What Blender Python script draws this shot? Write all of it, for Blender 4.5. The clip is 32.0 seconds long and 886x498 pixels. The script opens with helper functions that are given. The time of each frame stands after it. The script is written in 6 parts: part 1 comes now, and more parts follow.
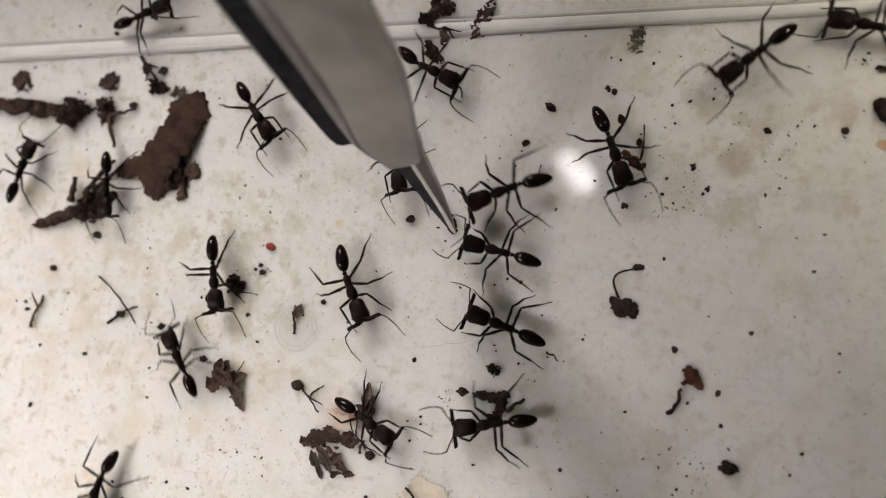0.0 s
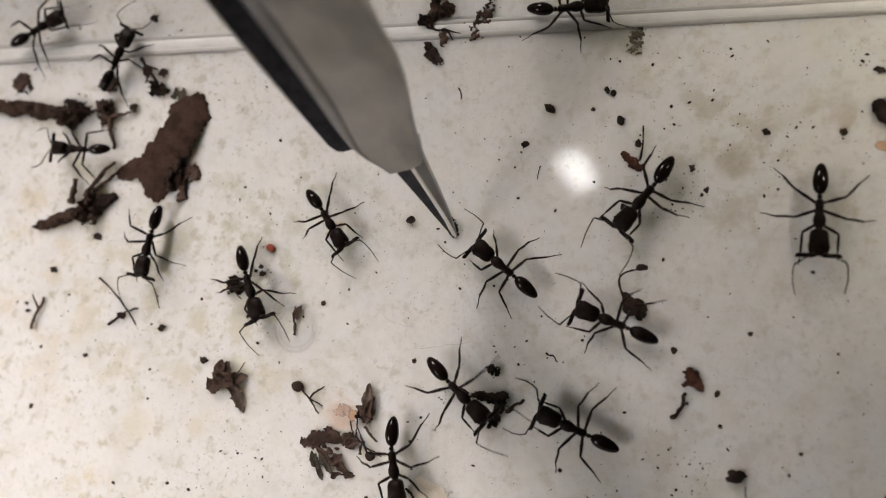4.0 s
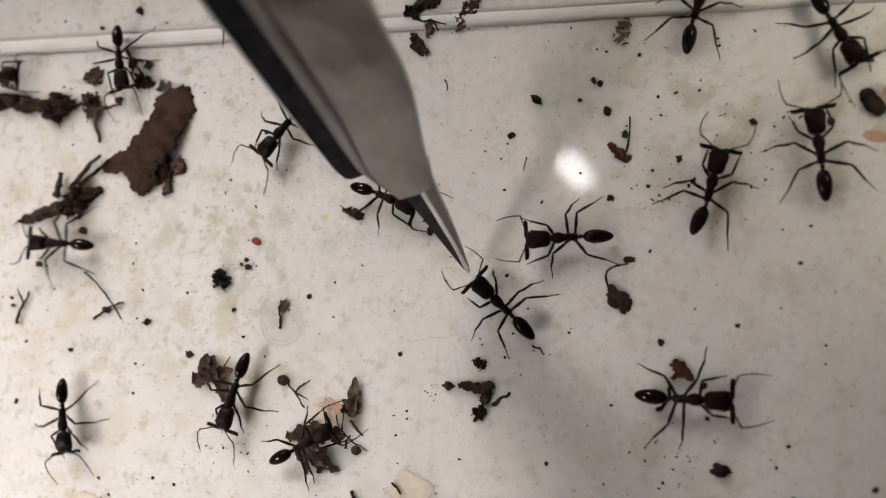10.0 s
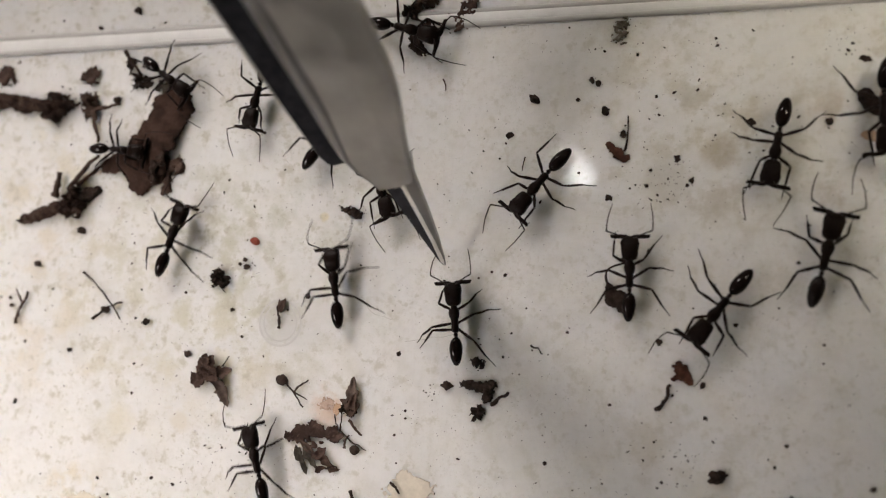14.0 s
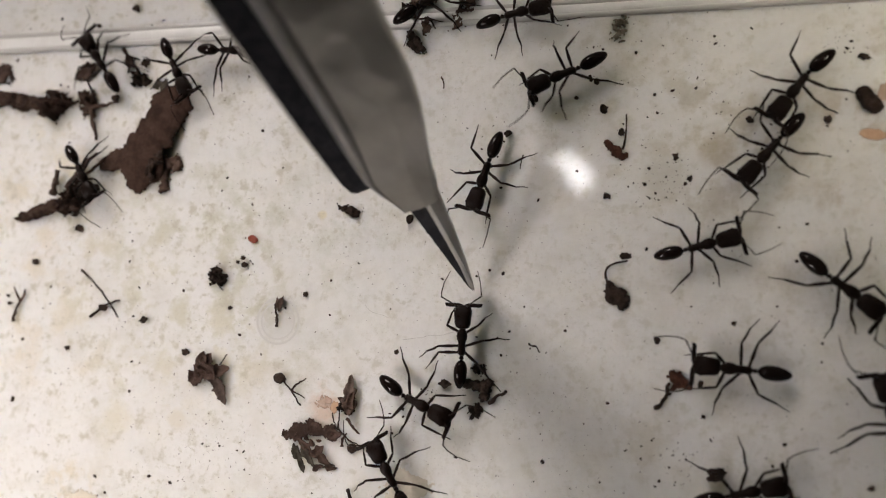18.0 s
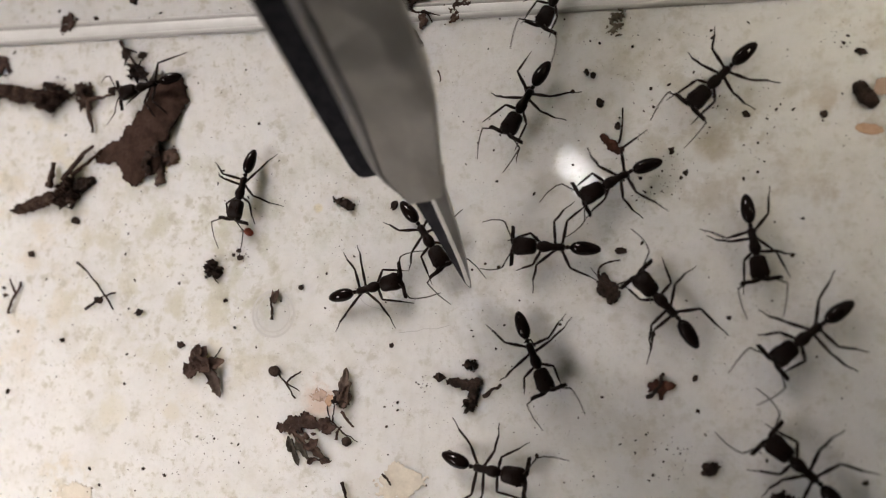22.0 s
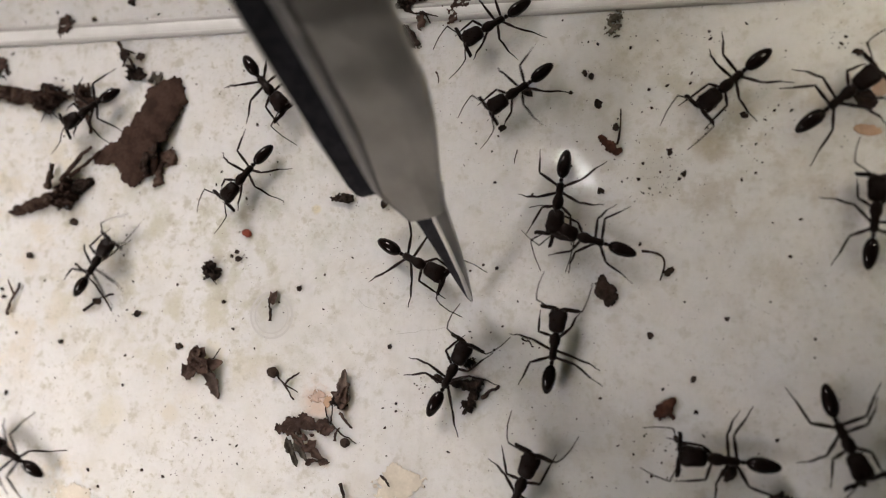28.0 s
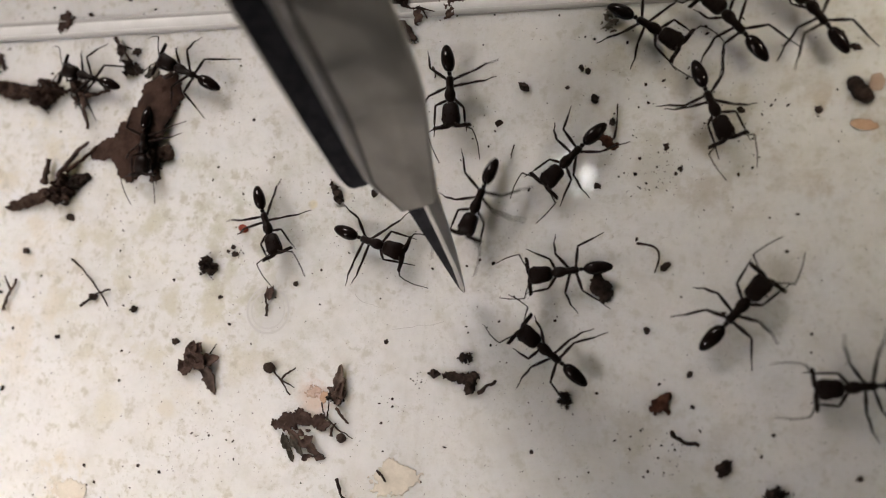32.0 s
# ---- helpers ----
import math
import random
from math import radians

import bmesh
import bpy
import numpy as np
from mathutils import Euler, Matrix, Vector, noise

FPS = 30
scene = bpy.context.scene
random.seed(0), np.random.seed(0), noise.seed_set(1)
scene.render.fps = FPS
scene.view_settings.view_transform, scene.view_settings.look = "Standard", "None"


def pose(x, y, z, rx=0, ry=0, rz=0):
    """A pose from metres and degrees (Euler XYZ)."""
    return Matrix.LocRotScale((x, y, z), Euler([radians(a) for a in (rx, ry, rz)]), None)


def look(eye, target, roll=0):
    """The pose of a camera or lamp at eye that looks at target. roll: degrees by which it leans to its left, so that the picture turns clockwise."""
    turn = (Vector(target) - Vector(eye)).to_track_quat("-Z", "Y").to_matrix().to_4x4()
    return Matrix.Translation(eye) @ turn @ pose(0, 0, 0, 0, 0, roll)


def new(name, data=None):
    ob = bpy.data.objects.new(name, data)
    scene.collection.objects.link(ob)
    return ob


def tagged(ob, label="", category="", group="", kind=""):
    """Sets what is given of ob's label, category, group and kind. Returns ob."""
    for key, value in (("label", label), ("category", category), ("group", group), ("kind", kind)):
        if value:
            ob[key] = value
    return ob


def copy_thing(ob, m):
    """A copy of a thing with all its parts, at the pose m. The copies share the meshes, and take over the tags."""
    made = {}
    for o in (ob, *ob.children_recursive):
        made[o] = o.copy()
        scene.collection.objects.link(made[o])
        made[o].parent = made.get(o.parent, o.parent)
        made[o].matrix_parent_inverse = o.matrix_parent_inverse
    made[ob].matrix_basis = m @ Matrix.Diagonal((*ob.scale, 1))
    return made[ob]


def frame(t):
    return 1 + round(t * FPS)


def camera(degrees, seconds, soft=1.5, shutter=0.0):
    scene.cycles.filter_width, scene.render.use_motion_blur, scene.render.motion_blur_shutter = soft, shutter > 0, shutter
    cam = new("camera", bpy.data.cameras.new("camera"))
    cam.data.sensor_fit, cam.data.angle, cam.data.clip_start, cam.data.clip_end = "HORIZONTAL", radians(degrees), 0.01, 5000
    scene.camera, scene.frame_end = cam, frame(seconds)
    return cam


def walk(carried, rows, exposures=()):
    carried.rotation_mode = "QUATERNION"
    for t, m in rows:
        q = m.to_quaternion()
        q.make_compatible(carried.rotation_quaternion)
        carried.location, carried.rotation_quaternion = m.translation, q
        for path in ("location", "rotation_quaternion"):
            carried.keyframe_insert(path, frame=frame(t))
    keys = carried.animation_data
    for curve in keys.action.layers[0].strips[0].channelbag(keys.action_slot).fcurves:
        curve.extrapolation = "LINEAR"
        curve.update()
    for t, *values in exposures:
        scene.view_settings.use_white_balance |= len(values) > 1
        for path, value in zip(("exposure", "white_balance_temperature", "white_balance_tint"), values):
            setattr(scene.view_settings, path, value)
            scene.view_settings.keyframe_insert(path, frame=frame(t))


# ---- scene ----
cam = camera(52, 32.0, soft=1.1, shutter=0.5)
cam.data.dof.use_dof, cam.data.dof.focus_distance, cam.data.dof.aperture_fstop = True, 0.111, 15.0
walk(cam, [
    (0.0, pose(0.02994, -0.01136, 0.10678, 6.345, 16.579, 0.238)),
    (0.5, pose(0.02995, -0.01132, 0.10699, 6.332, 16.585, 0.190)),
    (1.0, pose(0.02995, -0.01122, 0.10696, 6.332, 16.584, 0.193)),
    (1.5, pose(0.02995, -0.01123, 0.10682, 6.328, 16.586, 0.179)),
    (2.0, pose(0.02999, -0.01125, 0.10683, 6.326, 16.587, 0.170)),
    (2.5, pose(0.03005, -0.01124, 0.10672, 6.329, 16.585, 0.183)),
    (3.0, pose(0.02994, -0.01126, 0.10693, 6.331, 16.585, 0.186)),
    (3.5, pose(0.02999, -0.01124, 0.10704, 6.323, 16.588, 0.161)),
    (5.5, pose(0.03010, -0.01127, 0.10684, 6.308, 16.593, 0.107)),
    (6.0, pose(0.03000, -0.01129, 0.10676, 6.315, 16.591, 0.132)),
    (6.5, pose(0.03007, -0.01124, 0.10701, 6.326, 16.587, 0.169)),
    (7.0, pose(0.03005, -0.01120, 0.10694, 6.311, 16.592, 0.117)),
    (7.5, pose(0.03018, -0.01132, 0.10688, 6.317, 16.590, 0.138)),
    (8.0, pose(0.03035, -0.01118, 0.10642, 6.310, 16.592, 0.116)),
    (8.5, pose(0.03099, -0.01173, 0.10548, 6.285, 16.602, 0.026)),
    (9.0, pose(0.03143, -0.01209, 0.10552, 6.257, 16.612, -0.071)),
    (9.5, pose(0.03141, -0.01216, 0.10574, 6.283, 16.602, 0.021)),
    (10.0, pose(0.03142, -0.01208, 0.10565, 6.282, 16.603, 0.017)),
    (10.5, pose(0.03149, -0.01210, 0.10575, 6.284, 16.602, 0.022)),
    (11.0, pose(0.03148, -0.01217, 0.10566, 6.302, 16.596, 0.086)),
    (11.5, pose(0.03155, -0.01216, 0.10557, 6.300, 16.596, 0.081)),
    (12.0, pose(0.03154, -0.01219, 0.10570, 6.293, 16.599, 0.055)),
    (12.5, pose(0.03153, -0.01217, 0.10571, 6.296, 16.598, 0.066)),
    (13.0, pose(0.03153, -0.01214, 0.10573, 6.277, 16.605, 0.000)),
    (13.5, pose(0.03150, -0.01208, 0.10553, 6.284, 16.602, 0.022)),
    (14.0, pose(0.03161, -0.01211, 0.10562, 6.280, 16.604, 0.009)),
    (14.5, pose(0.03161, -0.01229, 0.10545, 6.302, 16.595, 0.087)),
    (16.5, pose(0.03154, -0.01229, 0.10557, 6.297, 16.597, 0.068)),
    (17.0, pose(0.03164, -0.01220, 0.10554, 6.292, 16.599, 0.050)),
    (17.5, pose(0.03171, -0.01237, 0.10541, 6.288, 16.601, 0.037)),
    (18.0, pose(0.03180, -0.01232, 0.10538, 6.297, 16.597, 0.069)),
    (18.5, pose(0.03176, -0.01236, 0.10548, 6.314, 16.591, 0.128)),
    (19.0, pose(0.03218, -0.01225, 0.10520, 6.260, 16.611, -0.059)),
    (19.5, pose(0.03228, -0.01293, 0.10490, 6.350, 16.578, 0.256)),
    (20.0, pose(0.03233, -0.01290, 0.10485, 6.363, 16.573, 0.298)),
    (20.5, pose(0.03238, -0.01292, 0.10485, 6.355, 16.576, 0.271)),
    (21.0, pose(0.03219, -0.01320, 0.10491, 6.387, 16.564, 0.383)),
    (21.5, pose(0.03220, -0.01303, 0.10498, 6.398, 16.559, 0.425)),
    (22.0, pose(0.03227, -0.01310, 0.10505, 6.381, 16.566, 0.365)),
    (22.5, pose(0.03241, -0.01307, 0.10500, 6.393, 16.562, 0.405)),
    (23.0, pose(0.03239, -0.01308, 0.10503, 6.391, 16.562, 0.400)),
    (23.5, pose(0.03240, -0.01306, 0.10490, 6.400, 16.559, 0.431)),
    (24.0, pose(0.03239, -0.01308, 0.10503, 6.391, 16.562, 0.400)),
    (24.5, pose(0.03222, -0.01310, 0.10517, 6.399, 16.559, 0.428)),
    (25.0, pose(0.03222, -0.01310, 0.10517, 6.387, 16.564, 0.386)),
    (25.5, pose(0.03233, -0.01305, 0.10508, 6.362, 16.573, 0.295)),
    (27.5, pose(0.03245, -0.01302, 0.10491, 6.365, 16.572, 0.308)),
    (28.0, pose(0.03247, -0.01296, 0.10497, 6.371, 16.570, 0.328)),
    (28.5, pose(0.03255, -0.01291, 0.10486, 6.362, 16.573, 0.297)),
    (29.0, pose(0.03263, -0.01292, 0.10473, 6.353, 16.576, 0.266)),
    (29.5, pose(0.03276, -0.01341, 0.10450, 6.391, 16.562, 0.398)),
    (30.0, pose(0.03287, -0.01351, 0.10456, 6.386, 16.564, 0.380)),
    (30.5, pose(0.03272, -0.01352, 0.10461, 6.386, 16.564, 0.382)),
    (31.0, pose(0.03263, -0.01353, 0.10479, 6.386, 16.564, 0.380)),
    (31.5, pose(0.03273, -0.01353, 0.10472, 6.384, 16.565, 0.375)),
    (32.0, pose(0.03282, -0.01353, 0.10467, 6.385, 16.565, 0.377)),
])

# ---- measures of the tray, millimetres unless said ----
GLARE_LAMP, GLARE_FOOT = (-0.194, 0.295, 1.457), (0.016, 0.009, 0)
RING = (-21.6, -8.8)
STAINS = [(-30.6, -1.2, 12.0, 0.60, (0.47, 0.47, 0.37)), (-44.1, -7.8, 12.0, 0.48, (0.50, 0.49, 0.40)), (-23.7, -12.3, 9.0, 0.48, (0.50, 0.48, 0.38)), (30.7, 14.7, 8.0, 0.48, (0.47, 0.44, 0.36)), (41.0, 0.0, 12.0, 0.36, (0.48, 0.45, 0.38)), (-60.1, -1.2, 20.0, 0.5, (0.60, 0.53, 0.40)), (-38.4, 2.0, 18.0, 0.55, (0.52, 0.52, 0.43)), (-32.0, -7.9, 14.0, 0.35, (0.60, 0.55, 0.42)), (-45.3, -21.3, 6.0, 0.5, (0.56, 0.54, 0.44)), (-51.9, -31.2, 5.0, 0.8, (0.60, 0.52, 0.36))]
FAINT_STAINS = [(-56.3, 15.5, 10.0, 0.60, (0.62, 0.58, 0.45)), (-16.8, 0.6, 16.0, 0.42, (0.50, 0.52, 0.45)), (27.1, 19.0, 14.0, 0.42, (0.50, 0.48, 0.38)), (33.6, 8.6, 9.0, 0.66, (0.46, 0.42, 0.34)), (46.6, 21.8, 5.0, 0.84, (0.42, 0.38, 0.30)), (48.3, 10.2, 9.0, 0.84, (0.45, 0.38, 0.28)), (-35.8, -21.1, 3.0, 0.7, (0.60, 0.56, 0.46)), (-14.2, -19.1, 3.2, 0.95, (0.58, 0.44, 0.34)), (26.6, -23.5, 9.0, 0.42, (0.45, 0.42, 0.34))]
SMEARS = [(*RING, 3.3, 0.32, (0.50, 0.49, 0.45)), (-15.7, 4.6, 0.7, 0.6, (0.66, 0.58, 0.36)), (-35.8, -21.5, 1.6, 0.60, (0.60, 0.56, 0.46)), (-14.2, -19.0, 1.1, 0.35, (0.60, 0.40, 0.30)), (26.8, 7.0, 3.0, 0.35, (0.38, 0.36, 0.28)), (32.6, 9.9, 2.2, 0.50, (0.40, 0.36, 0.28)), (-1.0, -0.9, 1.2, 0.40, (0.55, 0.55, 0.50)), (-27.2, -3.1, 0.8, 0.30, (0.50, 0.50, 0.40)), (-44.8, -21.5, 2.6, 0.40, (0.62, 0.58, 0.46)), (-29.8, -13.8, 2.0, 0.35, (0.66, 0.60, 0.42))]
SPECK_GROUPS = [(26.8, 6.4, 70, 2.2), (-31.5, -24.6, 60, 3.5), (26.6, -24.7, 50, 2.6), (-26.4, -1.3, 20, 1.2), (33.7, 11.9, 40, 5.0), (-4.6, -20.1, 14, 1.0), (-1.7, -17.0, 14, 1.0), (46.5, 21.2, 25, 1.2), (-38.3, 1.3, 50, 9.0), (-10.7, 3.3, 25, 6.0), (27.7, 19.6, 40, 5.0)]
ANT_SIZES = [10.4, 10.6, 10.9, 10.0, 10.2, 10.2, 9.5, 10.6, 10.4, 9.8, 10.1, 9.6, 10.1, 9.7, 10.2, 9.7, 9.5, 10.2, 10.6, 9.6, 10.2, 10.2, 10.6, 10.2, 10.7]

MM = 0.001


# ---- light ----
world = bpy.data.worlds.new("room_air")
world.use_nodes = True
world.node_tree.nodes["Background"].inputs["Color"].default_value = (0.80, 0.84, 0.80, 1)
world.node_tree.nodes["Background"].inputs["Strength"].default_value = 0.02
scene.world = world


def lamp(name, eye, target, size, size_y, watts, colour):
    data = bpy.data.lights.new(name, "AREA")
    data.shape, data.size, data.size_y, data.energy, data.color = "RECTANGLE", size, size_y, watts, colour
    ob = new(name, data)
    ob.matrix_world = look(eye, target)
    return ob


def gooseneck(name, eye, target, degrees, blend_share, radius, watts, colour):
    data = bpy.data.lights.new(name, "SPOT")
    data.spot_size, data.spot_blend, data.shadow_soft_size, data.energy, data.color = radians(degrees), blend_share, radius, watts, colour
    ob = new(name, data)
    ob.matrix_world = look(eye, target)
    return ob


gooseneck("bench_lamp_west", (-0.30, -0.185, 0.22), (-0.127, -0.083, 0.0), 19.8, 0.12, 0.110, 24.8, (1.0, 0.905, 0.88))
# Added lamp without a known source: shares the west lamp's light, so shadows stay faint.
gooseneck("bench_lamp_north_west", (-0.17, 0.27, 0.24), (-0.0452, -0.0249, 0.0), 17.8, 0.34, 0.080, 12.5, (1.0, 0.895, 0.855))
gooseneck("bench_lamp_east", (0.20, 0.095, 0.15), (0.1031, 0.0573, 0.0), 27.4, 0.2, 0.036, 4.3, (1.0, 0.89, 0.73))
lamp("ceiling_panel_lamp", (0.3, 1.5, 1.62), (0.3, 1.2, 0), 1.2, 0.6, 0.86, (0.80, 1.0, 0.75))
lamp("spot_lamp", GLARE_LAMP, GLARE_FOOT, 0.036, 0.066, 0.15, (1.0, 0.98, 0.95))
scene.view_settings.exposure = 0.0


# ---- materials ----
def material(name, build):
    m = bpy.data.materials.new(name)
    m.use_nodes = True
    build(m.node_tree, m.node_tree.nodes["Principled BSDF"])
    return m


def add(tree, kind, **values):
    node = tree.nodes.new(kind)
    for key, value in values.items():
        node.inputs[key].default_value = value
    return node


def mm_space(tree, scale=1.0, spread=False):
    """Coordinates in millimetres of the object; spread shifts each object by its own random amount."""
    where = tree.nodes.new("ShaderNodeTexCoord")
    grow = add(tree, "ShaderNodeMapping", Scale=(1000 * scale,) * 3)
    tree.links.new(where.outputs["Object"], grow.inputs["Vector"])
    if not spread:
        return grow.outputs["Vector"]
    info = tree.nodes.new("ShaderNodeObjectInfo")
    shift = tree.nodes.new("ShaderNodeVectorMath")
    shift.operation = "MULTIPLY_ADD"
    shift.inputs[1].default_value = (37, 53, 71)
    tree.links.new(info.outputs["Random"], shift.inputs[0])
    tree.links.new(grow.outputs["Vector"], shift.inputs[2])
    return shift.outputs["Vector"]


def grain(tree, vector, scale, detail=4.0, rough=0.6):
    node = add(tree, "ShaderNodeTexNoise", Scale=scale, Detail=detail, Roughness=rough)
    tree.links.new(vector, node.inputs["Vector"])
    return node.outputs["Fac"]


def ramp(tree, fac, stops):
    node = tree.nodes.new("ShaderNodeValToRGB")
    while len(node.color_ramp.elements) < len(stops):
        node.color_ramp.elements.new(0.5)
    for e, (p, c) in zip(node.color_ramp.elements, stops):
        e.position, e.color = p, (*c, 1) if len(c) == 3 else c
    tree.links.new(fac, node.inputs["Fac"])
    return node.outputs["Color"]


def blend(tree, fac, a, b, kind="MIX"):
    node = tree.nodes.new("ShaderNodeMix")
    node.data_type, node.blend_type = "RGBA", kind
    if isinstance(fac, (int, float)):
        node.inputs[0].default_value = fac
    else:
        tree.links.new(fac, node.inputs[0])
    for socket, value in ((node.inputs[6], a), (node.inputs[7], b)):
        if isinstance(value, tuple):
            socket.default_value = (*value, 1)
        else:
            tree.links.new(value, socket)
    return node.outputs[2]


def relief(tree, shader, height, strength, distance):
    node = add(tree, "ShaderNodeBump", Strength=strength, Distance=distance)
    tree.links.new(height, node.inputs["Height"])
    tree.links.new(node.outputs["Normal"], shader.inputs["Normal"])


def math_node(tree, op, a, b):
    node = tree.nodes.new("ShaderNodeMath")
    node.operation = op
    for socket, value in zip(node.inputs, (a, b)):
        if isinstance(value, (int, float)):
            socket.default_value = value
        else:
            tree.links.new(value, socket)
    return node.outputs[0]


def patch(tree, x, y, radius, ragged, scale):
    """A ragged blob of dirt on the floor round (x, y) millimetres: 1 inside, 0 outside."""
    space = mm_space(tree)
    away = tree.nodes.new("ShaderNodeVectorMath")
    away.operation = "DISTANCE"
    away.inputs[1].default_value = (x, y, 0)
    tree.links.new(space, away.inputs[0])
    edge = math_node(tree, "SUBTRACT", grain(tree, space, scale, 5.0), 0.5)
    far = math_node(tree, "DIVIDE", away.outputs["Value"], radius)
    full = math_node(tree, "ADD", far, math_node(tree, "MULTIPLY", edge, ragged))
    node = add(tree, "ShaderNodeMapRange")
    node.inputs["From Min"].default_value, node.inputs["From Max"].default_value = 1.05, 0.55
    tree.links.new(full, node.inputs["Value"])
    return node.outputs["Result"]


def plastic_floor(tree, shader):
    space = mm_space(tree)
    base = ramp(tree, grain(tree, space, 0.035, 3.0), [(0.30, (0.66, 0.655, 0.63)), (0.70, (0.73, 0.725, 0.70))])
    base = blend(tree, ramp(tree, grain(tree, space, 0.9, 5.0, 0.7), [(0.42, (0, 0, 0)), (0.66, (0.4,) * 3)]), base, (0.60, 0.595, 0.565))
    cloud = grain(tree, space, 0.22, 6.0, 0.65)
    base = blend(tree, ramp(tree, cloud, [(0.48, (0, 0, 0)), (0.72, (0.5, 0.5, 0.5))]), base, (0.55, 0.535, 0.48))
    # greenish and yellow film where the food was
    film = grain(tree, space, 0.16, 7.0, 0.66)
    spots = ramp(tree, film, [(0.50, (0, 0, 0)), (0.60, (0.8, 0.8, 0.8)), (0.8, (1, 1, 1))])
    for x, y, r, strength, colour in STAINS + FAINT_STAINS:
        area = patch(tree, x, y, r, 1.3, 0.25)
        base = blend(tree, math_node(tree, "MULTIPLY", math_node(tree, "MULTIPLY", area, spots), strength), base, colour)
    for x, y, r, strength, colour in SMEARS:
        base = blend(tree, math_node(tree, "MULTIPLY", patch(tree, x, y, r, 1.1, 0.9), strength), base, colour)
    smudge = ramp(tree, grain(tree, space, 0.40, 6.0, 0.66), [(0.55, (0, 0, 0)), (0.65, (0.75,) * 3)])
    fleck = ramp(tree, grain(tree, space, 1.0, 5.0, 0.62), [(0.56, (0, 0, 0)), (0.66, (0.8,) * 3)])
    mask = ramp(tree, grain(tree, space, 0.07, 2.0), [(0.42, (0, 0, 0)), (0.58, (1, 1, 1))])
    smudge = math_node(tree, "MAXIMUM", smudge, math_node(tree, "MULTIPLY", fleck, mask))
    side = add(tree, "ShaderNodeSeparateXYZ")
    tree.links.new(space, side.inputs[0])
    west = add(tree, "ShaderNodeMapRange")
    west.inputs["From Min"].default_value, west.inputs["From Max"].default_value, west.inputs["To Min"].default_value = 2.0, -32.0, 0.55
    tree.links.new(side.outputs["X"], west.inputs["Value"])
    base = blend(tree, math_node(tree, "MULTIPLY", smudge, west.outputs["Result"]), base, (0.46, 0.44, 0.36))
    scuff = ramp(tree, grain(tree, space, 2.4, 4.0, 0.7), [(0.54, (0, 0, 0)), (0.70, (0.5,) * 3)])
    patchy = ramp(tree, grain(tree, space, 0.16, 4.0, 0.6), [(0.44, (0, 0, 0)), (0.60, (0.8,) * 3)])
    base = blend(tree, math_node(tree, "MULTIPLY", scuff, patchy), base, (0.40, 0.37, 0.31))
    dust = ramp(tree, grain(tree, space, 2.6, 2.0), [(0.715, (0, 0, 0)), (0.75, (1, 1, 1))])
    where = ramp(tree, grain(tree, space, 0.13, 3.0), [(0.48, (0, 0, 0)), (0.62, (0.8, 0.8, 0.8))])
    base = blend(tree, math_node(tree, "MULTIPLY", dust, where), base, (0.20, 0.18, 0.15))
    tree.links.new(base, shader.inputs["Base Color"])
    shine = ramp(tree, grain(tree, space, 1.4, 6.0), [(0.42, (0.003,) * 3), (0.64, (0.024,) * 3)])
    tree.links.new(shine, shader.inputs["Roughness"])
    shader.inputs["IOR"].default_value = 1.5
    shader.inputs["Subsurface Weight"].default_value = 1.0
    shader.inputs["Subsurface Radius"].default_value = (1.0, 0.95, 0.85)
    shader.inputs["Subsurface Scale"].default_value = 0.0030
    waves = math_node(tree, "ADD", grain(tree, space, 0.12, 2.0), math_node(tree, "MULTIPLY", grain(tree, space, 1.6, 5.0), 0.19))
    relief(tree, shader, waves, 0.04, 0.0003)


def plastic_clear(tree, shader):
    space = mm_space(tree)
    tree.links.new(ramp(tree, grain(tree, space, 0.3), [(0.3, (0.58, 0.58, 0.55)), (0.7, (0.67, 0.67, 0.64))]), shader.inputs["Base Color"])
    shader.inputs["Roughness"].default_value = 0.45
    relief(tree, shader, grain(tree, space, 0.8, 5.0), 0.25, 0.0004)


def plain(colour, rough, scale=0.02):
    def build(tree, shader):
        space = mm_space(tree)
        tree.links.new(blend(tree, grain(tree, space, scale), tuple(c * 0.9 for c in colour), colour), shader.inputs["Base Color"])
        shader.inputs["Roughness"].default_value = rough
    return build


def chitin(dark, light, rough, gloss=0.2, bump=0.35):
    def build(tree, shader):
        space = mm_space(tree, spread=True)
        tree.links.new(blend(tree, grain(tree, space, 1.2, 5.0), dark, light), shader.inputs["Base Color"])
        tree.links.new(ramp(tree, grain(tree, space, 3.0), [(0.3, (rough * 0.75,) * 3), (0.7, (rough * 1.3,) * 3)]), shader.inputs["Roughness"])
        shader.inputs["Specular IOR Level"].default_value = gloss
        relief(tree, shader, grain(tree, space, 6.0, 6.0, 0.7), bump, 0.00012)
    return build


